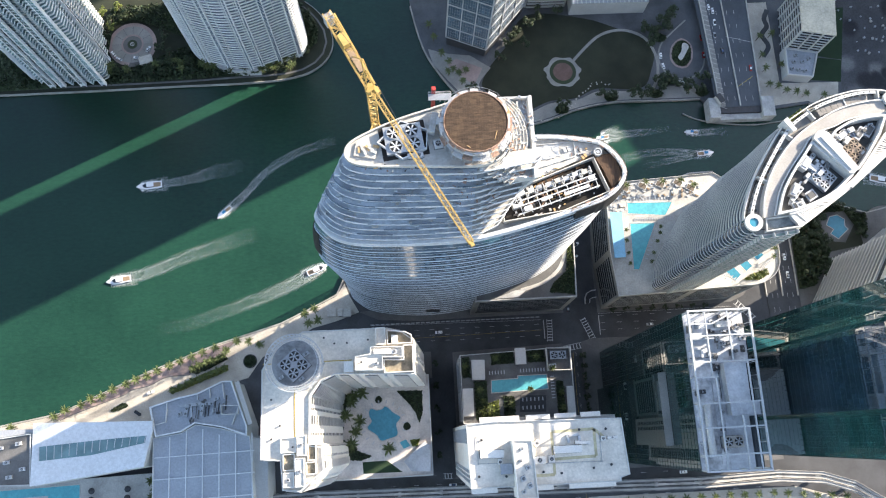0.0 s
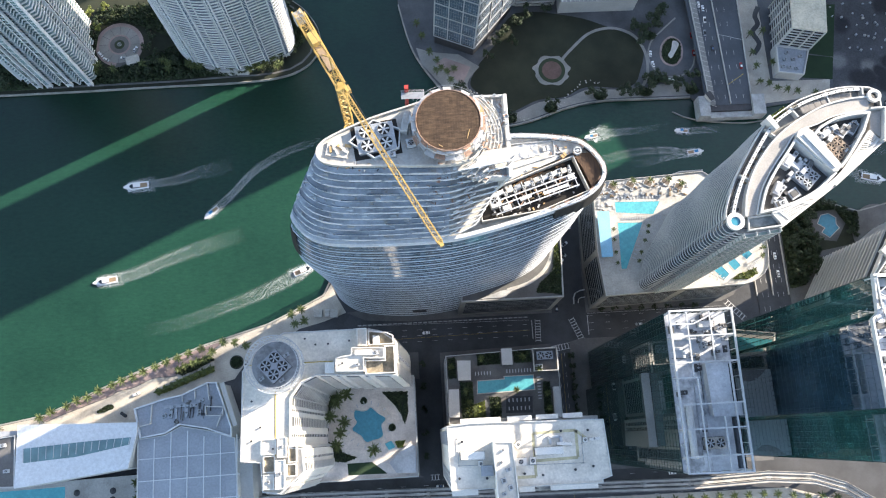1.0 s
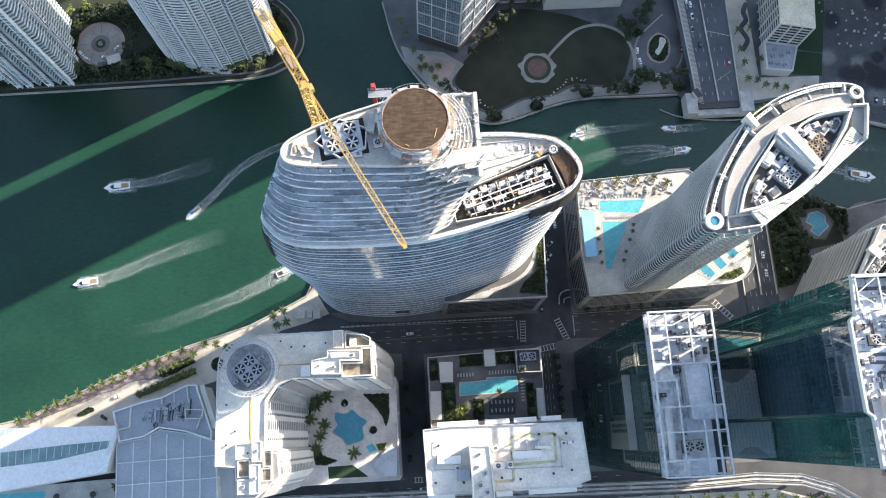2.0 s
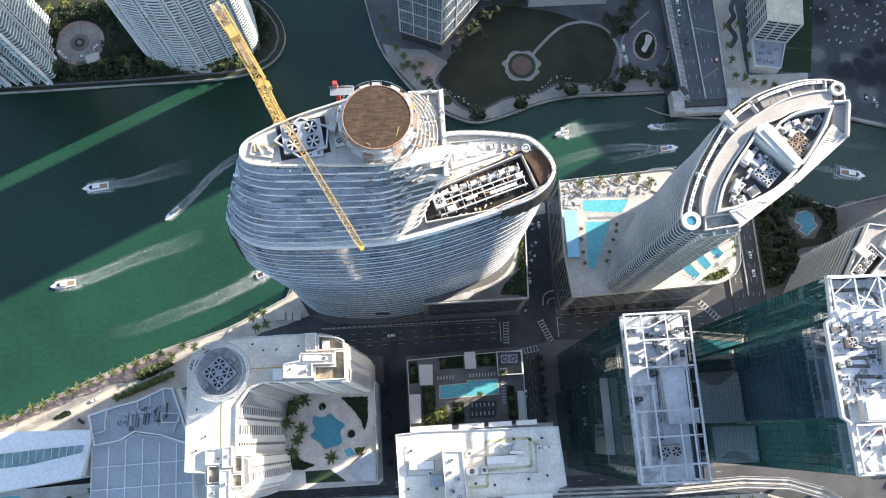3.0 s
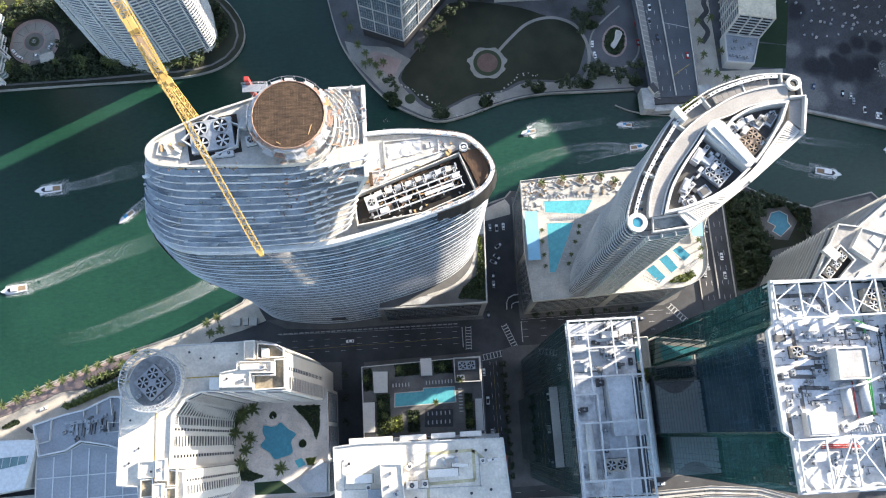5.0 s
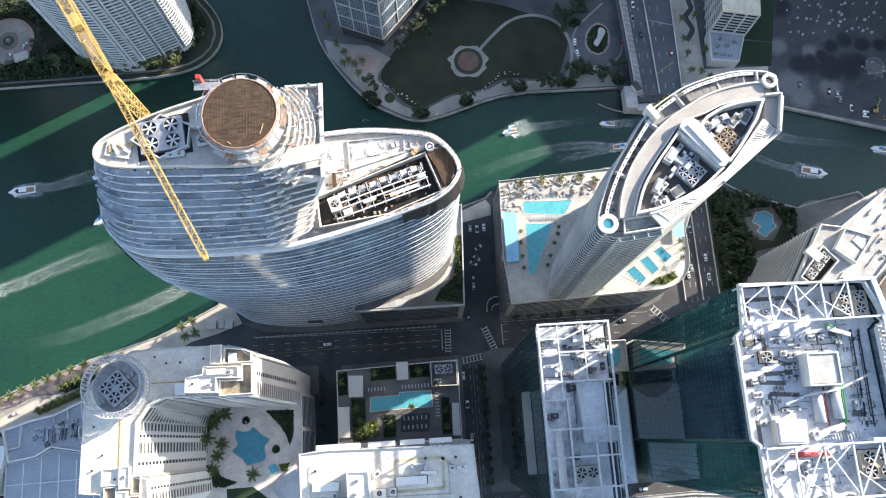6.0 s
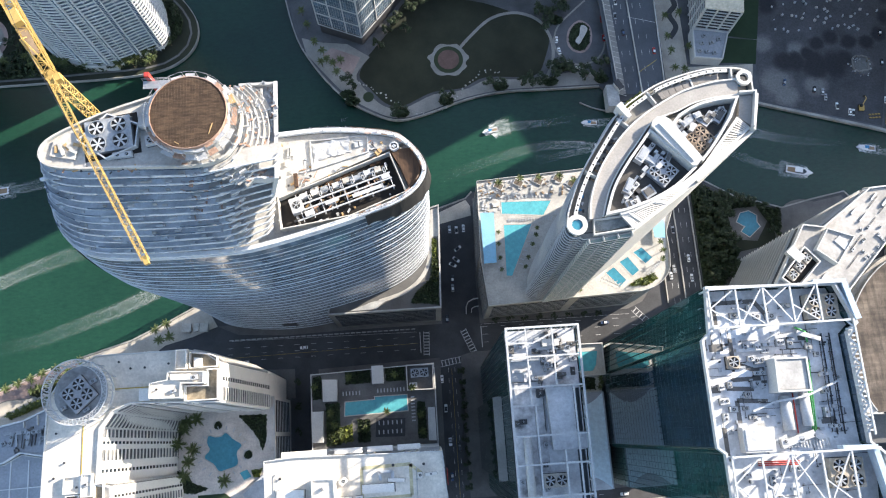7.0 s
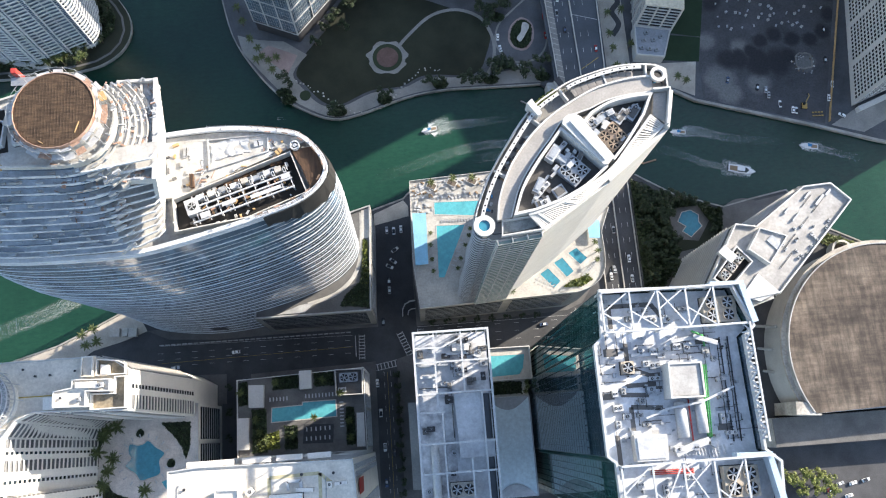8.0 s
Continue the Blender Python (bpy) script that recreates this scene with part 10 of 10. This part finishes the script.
for x, y, t_ in ((346.3, 200.3, 80), (352.4, 193.8, 86), (359.8, 189.4, 80), (361.8, 188.9, 80), (389.5, 243, 80), (386.6, 222, 80)):
    car(x, y, GROUND - 0.04, t_)
for i in range(8):
    bt = thing("barrier", (372 + 1.9 * (i % 4), 186.8 - 2.2 * (i // 4), GROUND - 0.04), "orange site barrier in the dirt lot", "barrier", "site barriers")
    part("barrier_body", Shape().block(372 + 1.9 * (i % 4), 186.8 - 2.2 * (i // 4), GROUND - 0.04, 1.2, 0.5, 0.9, -15), YELLOW, bt)
    part("barrier_foot", Shape().block(372 + 1.9 * (i % 4), 186.8 - 2.2 * (i // 4), GROUND - 0.042, 1.4, 0.9, 0.12, -15), BLACK, bt)

# ---- island bank ----
walk_line = [(-277, 242.0), (-205, 243.0)] + [(p.x, p.y) for p in [Vector(q) + (Vector((-112, 282)) - Vector(q)).normalized() * 4.6 for q in ISLE_TIP]]
whole("island_path", strip(Shape(), walk_line, 1.3, ROAD_Z - 0.05, GROUND), PATH_GREY, "narrow riverside path of the island", "path")
slab("island_garden", [(-204, 246), (-126, 249.6), (-90, 250.8), (-72, 261), (-64, 271), (-66, 288), (-78, 301), (-150, 305), (-204, 300)], LAWN, "dark island garden", "garden", GROUND + 0.02)
slab("island_garden_left", [(-277, 243), (-250, 243), (-252, 300), (-277, 300)], LAWN, "dark island garden", "garden", GROUND + 0.02)
PC_ = (-186.5, 273)
for r, m, h, nm in ((16.4, PAVING_PINK, 0.05, "plaza_rim"), (13.8, PAVING_SHADED, 0.09, "plaza_ring"), (7.6, PAVING_PINK, 0.13, "plaza_band"), (6.4, PATH_GREY, 0.17, "plaza_disc")):
    slab(nm, ngon(PC_, r, 40), m, "round paved entrance plaza", "plaza", GROUND + h)
slab("plaza_bed", ngon(PC_, 3.4, 24), LEAF, "round planting bed in the plaza", "planting", GROUND + 0.3)
fn = thing("fountain", (*PC_, GROUND + 0.3), "small stone fountain in the plaza bed", "fountain")
part("basin", Shape().ring(ngon(PC_, 1.4, 16), ngon(PC_, 1.1, 16), GROUND + 0.3, GROUND + 0.9), CONCRETE, fn)
part("bowl", Shape().cyl(*PC_, GROUND + 0.3, GROUND + 1.5, 0.35, 10), CONCRETE, fn)
for i in range(12):
    a = 2 * math.pi * i / 12
    whole("plaza_joint", Shape().beam((PC_[0] + 7.8 * math.cos(a), PC_[1] + 7.8 * math.sin(a), GROUND + 0.1), (PC_[0] + 13.6 * math.cos(a), PC_[1] + 13.6 * math.sin(a), GROUND + 0.1), 0.3, 0.03), PATH_GREY, "dark paving joint line", "plaza")
slab("drive_pad", [(-187, 262), (-172, 259), (-160, 258), (-162, 252), (-190, 252)], PATH_GREY, "grey paved drive of the plaza", "pavement", GROUND + 0.07)
pv = thing("gate_lodge", (-176, 259, GROUND + 0.05), "white flat-roofed lodge beside the plaza", "pavilion")
part("lodge_wall", Shape().block(-176, 259.5, GROUND + 0.05, 8, 5, 3.2, 16), STUCCO, pv)
part("lodge_roof", Shape().block(-176, 259.5, GROUND + 3.254, 9, 6, 0.3, 16), ROOF_WHITE, pv)

for nm_, pl_, n_, sd_ in (("island_thicket", [(-204, 243.6), (-150, 244.8), (-126, 246.4), (-108, 246.0), (-92, 248.4), (-80, 253.4), (-90, 251.0), (-104, 249.4), (-126, 251.0), (-142, 258), (-148, 270), (-168, 262), (-188, 254), (-203, 257)], 2600, 81),
                          ("island_thicket", [(-204, 256), (-203, 300), (-160, 304), (-150, 276), (-166, 284), (-186, 292), (-200, 288)], 1500, 82),
                          ("island_thicket", [(-68, 262), (-59.5, 270), (-59, 281), (-64, 291), (-72, 299), (-76, 290), (-67, 276)], 900, 83),
                          ("island_thicket", [(-277, 241), (-250, 241.6), (-232, 242), (-246, 247), (-254, 270), (-277, 275)], 900, 84),
                          ("office_thicket", [(251.6, 150), (276, 137.4), (271.6, 131.4), (271.4, 112), (276, 104), (262, 82), (251.6, 80)], 3600, 85),
                          ("office_thicket", [(276, 137.4), (304, 127.8), (301, 112), (296.6, 121.6), (290.4, 131.8), (272, 131.0)], 1700, 86)):
    shrubs(nm_, pl_, GROUND + 0.03, LEAF, n_, 5.5, "dense dark garden trees and palms", sd_, 0.85)

# ---- trees and palms ----
for x, y in ((-244.6, 18.0), (-220.2, 23.8), (-213.5, 26.5), (-205.1, 29.8), (-199.0, 32.0), (-192.9, 34.4), (-185.7, 37.2), (-178.6, 40.4), (-172.0, 42.5), (-165.9, 45.0), (-159.3, 47.3), (-152.4, 50.0), (-145.8, 52.6), (-139.2, 55.2), (-132.2, 57.6), (-124.8, 59.8), (-118.0, 58.0), (-111.0, 63.4), (-103.9, 62.4), (-97.5, 60.0), (-69.9, 78.7), (-63.8, 81.4), (-67.1, 72.3), (-61.0, 73.8)):
    palm(x, y, GROUND, 7.5, 1.05, "sunlit coconut palm on the promenade", "promenade palms")
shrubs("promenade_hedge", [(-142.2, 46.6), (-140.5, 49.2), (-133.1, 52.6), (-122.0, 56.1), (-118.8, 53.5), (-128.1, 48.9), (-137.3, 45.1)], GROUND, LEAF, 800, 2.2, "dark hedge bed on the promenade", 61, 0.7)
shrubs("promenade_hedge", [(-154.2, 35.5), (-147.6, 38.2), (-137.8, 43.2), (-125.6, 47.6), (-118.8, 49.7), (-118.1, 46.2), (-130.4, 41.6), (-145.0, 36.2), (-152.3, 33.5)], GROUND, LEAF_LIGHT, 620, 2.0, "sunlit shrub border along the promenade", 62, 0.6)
for i in range(9):
    palm(-151 + 3.9 * i, 36 + 1.45 * i, GROUND, 4.5, 0.8, "young palm in the shrub border", "promenade palms")
for i in range(6):
    palm(-139 + 3.8 * i, 48.4 + 1.35 * i, GROUND, 5.0, 0.85, "young palm in the hedge bed", "promenade palms")
for i in range(11):
    tree(104 + 0.6 * (i % 2), 44 - 6.4 * i, GROUND, 2.6, 5.5, False, "dark street tree along the pavement", "street trees")
for i in range(8):
    tree(126 + 8.6 * i, 72.2, GROUND, 2.4, 5.0, False, "dark street tree along the podium", "street trees")
for i in range(5):
    tree(10.6, 44 - 14 * i, GROUND, 2.6, 5.0, False, "dark street tree along the pavement", "street trees")
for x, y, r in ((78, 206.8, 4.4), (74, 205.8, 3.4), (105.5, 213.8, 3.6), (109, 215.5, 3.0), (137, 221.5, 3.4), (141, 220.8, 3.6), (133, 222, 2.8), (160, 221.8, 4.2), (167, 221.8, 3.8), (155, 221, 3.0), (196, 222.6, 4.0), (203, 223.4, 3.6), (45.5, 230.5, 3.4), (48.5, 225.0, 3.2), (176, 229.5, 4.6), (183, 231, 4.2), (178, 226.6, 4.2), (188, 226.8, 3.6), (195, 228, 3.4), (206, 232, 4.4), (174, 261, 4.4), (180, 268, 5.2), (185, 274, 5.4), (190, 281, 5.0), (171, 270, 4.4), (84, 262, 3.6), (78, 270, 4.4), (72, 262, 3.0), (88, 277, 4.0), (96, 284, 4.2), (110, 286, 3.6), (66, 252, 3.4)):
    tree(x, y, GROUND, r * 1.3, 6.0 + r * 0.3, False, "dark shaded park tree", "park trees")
for x, y in ((26, 256), (31, 249), (33.5, 243.5), (37.5, 240.5), (42, 242), (21, 268), (18, 278), (39, 234), (30, 241)):
    palm(x, y, GROUND, 6.5, 1.0, "dark palm on the forecourt", "park palms")
for x, y in ((250.2, 246), (251, 235.5), (252, 224.3), (258, 222.5), (263, 219), (270, 217.4), (276, 215.6), (250, 260), (262, 238), (259, 262), (289, 214), (294, 211)):
    palm(x, y, GROUND, 6.0, 0.95, "dark palm on the far terrace", "terrace palms")
rnd = random.Random(101)
for i in range(78):
    x, y = rnd.uniform(-203, -75), rnd.uniform(248.5, 258)
    if y > 251 + abs(x + 108) * 0.28 and -140 < x < -70:
        y = 247.8 + rnd.uniform(0, 2.0)
    if math.dist((x, y), PC_) < 19:
        continue
    if i % 3:
        tree(x, y, GROUND, rnd.uniform(2.2, 4.0), rnd.uniform(4, 7), False, "dark garden tree on the island", "island trees")
    else:
        palm(x, y, GROUND, rnd.uniform(6, 8), 1.05, "dark palm on the island", "island palms")
for x, y in ((-92, 249.6), (-86, 252.4), (-80.5, 255.4), (-76, 258.4), (-97, 248.4)):
    palm(x, y, GROUND, 7.0, 1.1, "sunlit palm on the island tip", "island palms")
for x, y, r in ((-66, 262, 3.0), (-63, 282, 4.0), (-68, 290, 4.6), (-73, 297, 4.6), (-64.6, 275, 3.0), (-160, 262, 4.0), (-166, 268, 4.4), (-164, 278, 4.6), (-204, 268, 3.6), (-203, 280, 4.2), (-200, 288, 4.4), (-192, 293, 4.2), (-180, 294, 4.0), (-262, 250, 4.4), (-268, 258, 5.0), (-258, 246, 3.6), (-272, 247, 4.0)):
    tree(x, y, GROUND, r, 6.5, False, "dark garden tree on the island", "island trees")
for x, y, r in ((-200, 284, 3.6), (-196, 300, 4.2), (-206, 296, 3.8)):
    tree(x, y, GROUND, r, 6.5, True, "sunlit garden tree on the island", "island trees")
for i in range(46):
    tree(rnd.uniform(253, 275), rnd.uniform(84, 145), GROUND, rnd.uniform(2.6, 4.6), rnd.uniform(5, 8), False, "dark garden tree by the office block", "office trees")
for x, y, r in ((279, 137, 4.4), (286, 134.5, 3.8), (272, 139, 4.2), (293, 130.5, 3.4), (266, 125, 4.6), (268, 115, 4.2), (270, 106, 4.0), (296, 116, 3.4), (262, 133, 4.8)):
    tree(x, y, GROUND, r, 6.5, False, "dark garden tree by the office block", "office trees")
for i in range(14):
    palm(360 + 4.6 * i + rnd.uniform(-1, 1), 105.5 - 1.5 * i + rnd.uniform(-2, 2), GROUND, 6, 1.05, "sunlit palm on the river bank", "bank palms")
shrubs("bank_planting", [(356, 112), (372, 107), (440, 80), (440, 74), (372, 98), (360, 104)], GROUND + 0.02, LEAF_LIGHT, 700, 1.6, "sunlit planting on the river bank", 71, 0.7)
bl = thing("stone_well", (369.3, 97.0, GROUND), "round concrete well ring on the bank", "well")
part("ring", Shape().ring(ngon((369.3, 97.0), 6.2, 28), ngon((369.3, 97.0), 5.0, 28), GROUND - 0.1, 9.0), CONCRETE_LIGHT, bl)
part("cover", Shape().cyl(369.3, 97.0, GROUND - 0.1, 5.0, 5.0, 24), EARTH, bl)
for x, y in ((315, -27), (319, -30), (324, -26.5), (329, -29), (333, -27), (337, -31), (322, -35), (330, -35), (338, -36)):
    tree(x, y, GROUND - 0.15, 4.4, 7.0, True, "yellow-green tree by the car park", "car park trees")
for i in range(16):
    palm(122 + 9.0 * i, -45 - (0 if i < 11 else 0.8 * (i - 10)), GROUND - 0.15, 6, 0.95, "sunlit palm along the guideway", "guideway palms")
slab("guideway_verge", [(100, -41.5), (230, -42.5), (262, -52), (290, -74), (290, -95), (100, -95)], PAVING, "pale verge below the guideway", "pavement")

# ---- cars ----
def park_cars(spots, z):
    for x, y, turn in spots:
        car(x, y, z, turn)


park_cars(((92.8, 40.3, 92), (93.9, 23.7, 88), (17.8, -29.9, 178), (27.6, -30.5, 178), (103.1, 129.0, 90), (107.2, 128.4, 90), (111.5, 129.2, 90), (107.2, 116.8, 35), (105.8, 110.1, -40), (103.6, 107.0, -30), (102.8, 98.6, 86), (102.6, 93.0, 90), (98.1, 74.8, 88), (-20, 57, 2), (14, 63.5, 182), (150, 62, 180), (190, 66.8, 182), (160, -30, 2), (190, -29.4, 182), (100.2, 2, 90), (95, -14, 270), (95.2, 5, 270), (339.7, -36.3, 10), (345.3, -33.2, 12), (352.6, -33.5, 12), (360.1, -32.4, 12), (349, -40, 12)), ROAD_Z)      # streets
park_cars(((180.3, 250.6, 84), (181.2, 242.6, 98), (192.6, 230.0, 165), (211.0, 263.5, 90), (210.8, 250, 92)), ROAD_Z + 0.02)      # turning loop
park_cars(((-183, 262.6, 172), (-175.5, 268.8, 60), (-195, 262, 150), (-199, 266, 130), (-262, 262, 20), (-256, 258, 30), (-165.8, 34.9, 20), (-172.9, 23.0, -35)), GROUND + 0.06)      # island plaza and promenade
park_cars(((235, 96, 90), (245, 90, 90), (244.6, 102, 90), (237.6, 120, 90), (232.8, 92, 90)), ROAD_Z + 0.5)      # bridge ramp
park_cars(((384, 196, 80), (388, 205, 80), (390, 184, 150), (322, 212, 70), (340, 206, 75), (345, 204, 75)), GROUND - 0.04)      # empty lot
park_cars(((218.2, 262, 90), (219.6, 272, 90), (222, 250, 90), (240, 236, 90), (219.4, 281, 92), (216.8, 284, 90)), 7.6)      # bridge

# ---- boats and their wakes ----
def boat(x, y, heading, ln, label, mat=None, cabin=True, spray=True):
    t = thing("motor_boat", (0, 0, 0), label, "boat", "boats on the river")
    w = ln * 0.30
    o = [(-ln / 2, -w * 0.44), (-ln * 0.1, -w / 2), (ln * 0.2, -w * 0.44), (ln * 0.4, -w * 0.22), (ln / 2, 0), (ln * 0.4, w * 0.22), (ln * 0.2, w * 0.44), (-ln * 0.1, w / 2), (-ln / 2, w * 0.44)]
    part("hull", Shape().prism(inset(o, 0.3), -0.4, 0.9, o), mat or HULL, t)
    part("deck", Shape().prism(inset(o, 0.16), 0.904, 0.98), HULL, t)
    part("cockpit_floor", Shape().prism([(-ln * 0.45, -w * 0.3), (-ln * 0.12, -w * 0.32), (-ln * 0.12, w * 0.32), (-ln * 0.45, w * 0.3)], 0.984, 1.02), WOOD_DECK, t)
    if cabin:
        a = [(-ln * 0.14, -w * 0.34), (ln * 0.16, -w * 0.3), (ln * 0.26, 0), (ln * 0.16, w * 0.3), (-ln * 0.14, w * 0.34)]
        part("windscreen", Shape().prism(a, 0.98, 1.8, inset(a, 0.25)), GLASS_DARK, t)
        part("hard_top", Shape().prism(inset([(-ln * 0.2, -w * 0.32), (ln * 0.08, -w * 0.28), (ln * 0.08, w * 0.28), (-ln * 0.2, w * 0.32)], 0.05), 2.2, 2.35), HULL, t)
        for sx in (-0.17, 0.05):
            for sy in (-1, 1):
                part("top_post", Shape().beam((ln * sx, sy * w * 0.24, 0.98), (ln * sx, sy * w * 0.24, 2.2), 0.08), STEEL_GREY, t)
    else:
        part("console", Shape().box(-ln * 0.06, ln * 0.06, -w * 0.14, w * 0.14, 0.98, 1.9), HULL, t)
        part("sun_top", Shape().box(-ln * 0.12, ln * 0.1, -w * 0.26, w * 0.26, 2.3, 2.4), SKIN_BLUE, t)
        for sy in (-1, 1):
            part("top_post", Shape().beam((0, sy * w * 0.22, 0.98), (0, sy * w * 0.22, 2.3), 0.08), STEEL_GREY, t)
    for sy in (-0.5, 0.5):
        part("outboard", Shape().box(-ln / 2 - 0.7, -ln / 2 + 0.05, sy * w * 0.4 - 0.25, sy * w * 0.4 + 0.25, 0.3, 1.4), STEEL_DARK, t)
    part("bow_rail", Shape().beam((ln * 0.2, -w * 0.4, 1.4), (ln * 0.47, 0, 1.45), 0.05).beam((ln * 0.2, w * 0.4, 1.4), (ln * 0.47, 0, 1.45), 0.05).beam((ln * 0.2, w * 0.4, 0.95), (ln * 0.2, w * 0.4, 1.4), 0.05).beam((ln * 0.2, -w * 0.4, 0.95), (ln * 0.2, -w * 0.4, 1.4), 0.05), STEEL_GREY, t)
    t.matrix_basis = pose(x, y, 0.05, 0, 0, heading)
    if spray:
        d = Vector((math.cos(radians(heading)), math.sin(radians(heading))))
        bow, stern = Vector((x, y)) + d * ln * 0.36, Vector((x, y)) - d * ln * 0.75
        wake([tuple(bow), (x, y), tuple(stern)], w * 1.5, w * 2.3, 0.25, "white bow wave round a moving boat", seed=int(abs(x)) % 23, start=2.6)
    return t


def wake(pts, w0, w1, fade=1.0, label="white foamy boat wake on the water", seed=0, start=1.0):
    """A ribbon of broken foam along a line, two rails of spray that spread and thin out."""
    n = len(pts) * 9
    line = []
    for i in range(n + 1):
        f = i / n * (len(pts) - 1)
        k = min(int(f), len(pts) - 2)
        g = f - k
        p0, p1, p2, p3 = (Vector(pts[max(0, min(len(pts) - 1, k + j))]) for j in (-1, 0, 1, 2))
        line.append(0.5 * (2 * p1 + (p2 - p0) * g + (2 * p0 - 5 * p1 + 4 * p2 - p3) * g * g + (3 * p1 - p0 - 3 * p2 + p3) * g ** 3))
    v, fc, fr, way = [], [], [], []
    m, run = 12, 0.0
    for i, p in enumerate(line):
        d = (line[min(i + 1, n)] - line[max(i - 1, 0)]).normalized()
        run += (p - line[max(i - 1, 0)]).length
        s = Vector((-d.y, d.x))
        f = i / n
        w = (w0 + (w1 - w0) * f) * 1.1 * min(1.0, 0.45 + 5 * f)
        for j in range(m + 1):
            u = j / m * 2 - 1
            q = p + s * u * w / 2
            v.append((q.x, q.y, 0.06))
            way.append((run * 0.42 + seed * 17.0, u * w * 0.80, seed * 3.1))
            edge = max(0.0, 1 - u * u)
            rails = 0.55 + 0.6 * math.exp(-((abs(u) - 0.6) / 0.2) ** 2)
            body = start ** 0.5 * (1 - f) ** (1.1 * fade) * min(1.0, 0.8 + 3 * f)
            fr.append(max(0.0, 0.47 * body * rails * edge))
    for i in range(n):
        for j in range(m):
            a = i * (m + 1) + j
            fc.append((a, a + m + 1, a + m + 2, a + 1))
    me = bpy.data.meshes.new("boat_wake")
    me.from_pydata(v, [], fc)
    me.materials.append(FOAM)
    me.attributes.new("froth", "FLOAT", "POINT").data.foreach_set("value", fr)
    me.attributes.new("way", "FLOAT_VECTOR", "POINT").data.foreach_set("vector", [c for w_ in way for c in w_])
    return tagged(new("boat_wake", me), label, "wake", "boat wakes", "stuff")


boat(-172.0, 170.4, 185, 17, "white cabin cruiser heading down the river")
wake([(-168, 171.2), (-150, 173), (-130, 178), (-108, 183)], 5, 13, 0.8, seed=1)
boat(-122.5, 149.5, 222, 12, "white speedboat throwing a long wake", cabin=False)
wake([(-121, 151), (-110, 161), (-96, 176), (-80, 187), (-62, 194), (-48, 197)], 6, 7, 0.55, seed=2, start=1.4)
boat(-189.0, 107.4, 188, 16, "white motor yacht on the sunlit water")
wake([(-184, 108), (-166, 113), (-146, 121), (-120, 129), (-100, 135)], 8, 12, 0.9, seed=3)
boat(-62.0, 108.6, 22, 15, "pale blue motor boat close under the tower", SKIN_BLUE)
wake([(-58, 110), (-72, 103), (-92, 94), (-112, 87), (-140, 78), (-165, 74)], 10, 9, 1.1, seed=4, start=1.4)
boat(132.6, 191.4, 192, 10, "small blue-topped boat in mid-river", HULL, False)
wake([(133, 191.4), (139, 193.4), (146, 194.4)], 11, 13, 0.5, "burst of white spray behind a boat", seed=15, start=3.2)
wake([(139, 193), (150, 194), (166, 195), (188, 197)], 8, 5, 0.9, seed=5, start=1.2)
boat(203.0, 177.4, 4, 12, "white centre-console boat heading upriver", HULL, False)
wake([(199, 177), (182, 179.5), (160, 179), (138, 174), (112, 166), (96, 162)], 6, 8, 1.5, seed=6)
wake([(199, 176), (180, 173.5), (158, 170)], 3, 8, 0.8, seed=7)
boat(195.0, 193.0, 175, 10, "white runabout near the bridge", HULL, False)
wake([(199, 193), (210, 193), (222, 193.4)], 6, 7, 0.8, seed=8)
boat(322.0, 153.0, -14, 17, "long white motor yacht in the dark water")
wake([(316, 154.6), (300, 159), (285, 166), (268, 172)], 4, 8, 1.0, seed=9, start=0.7)
boat(286.0, 180.0, 175, 10, "white speedboat in a burst of spray", HULL, False)
wake([(288, 180), (298, 180), (316, 175), (340, 171), (362, 168)], 9, 4, 1.5, seed=10, start=1.8)
boat(366.0, 165.6, 170, 12, "white open motor boat by the far wall", HULL, False)
wake([(371, 164.8), (384, 160), (398, 155)], 5, 6, 1.0, seed=11, start=0.8)
boat(374.0, 131.0, -8, 13, "white cruiser moored beside the office block", spray=False)
wake([(40, 205), (46, 205.6)], 3, 2, 1.0, "faint fleck of foam", seed=12, start=0.5)
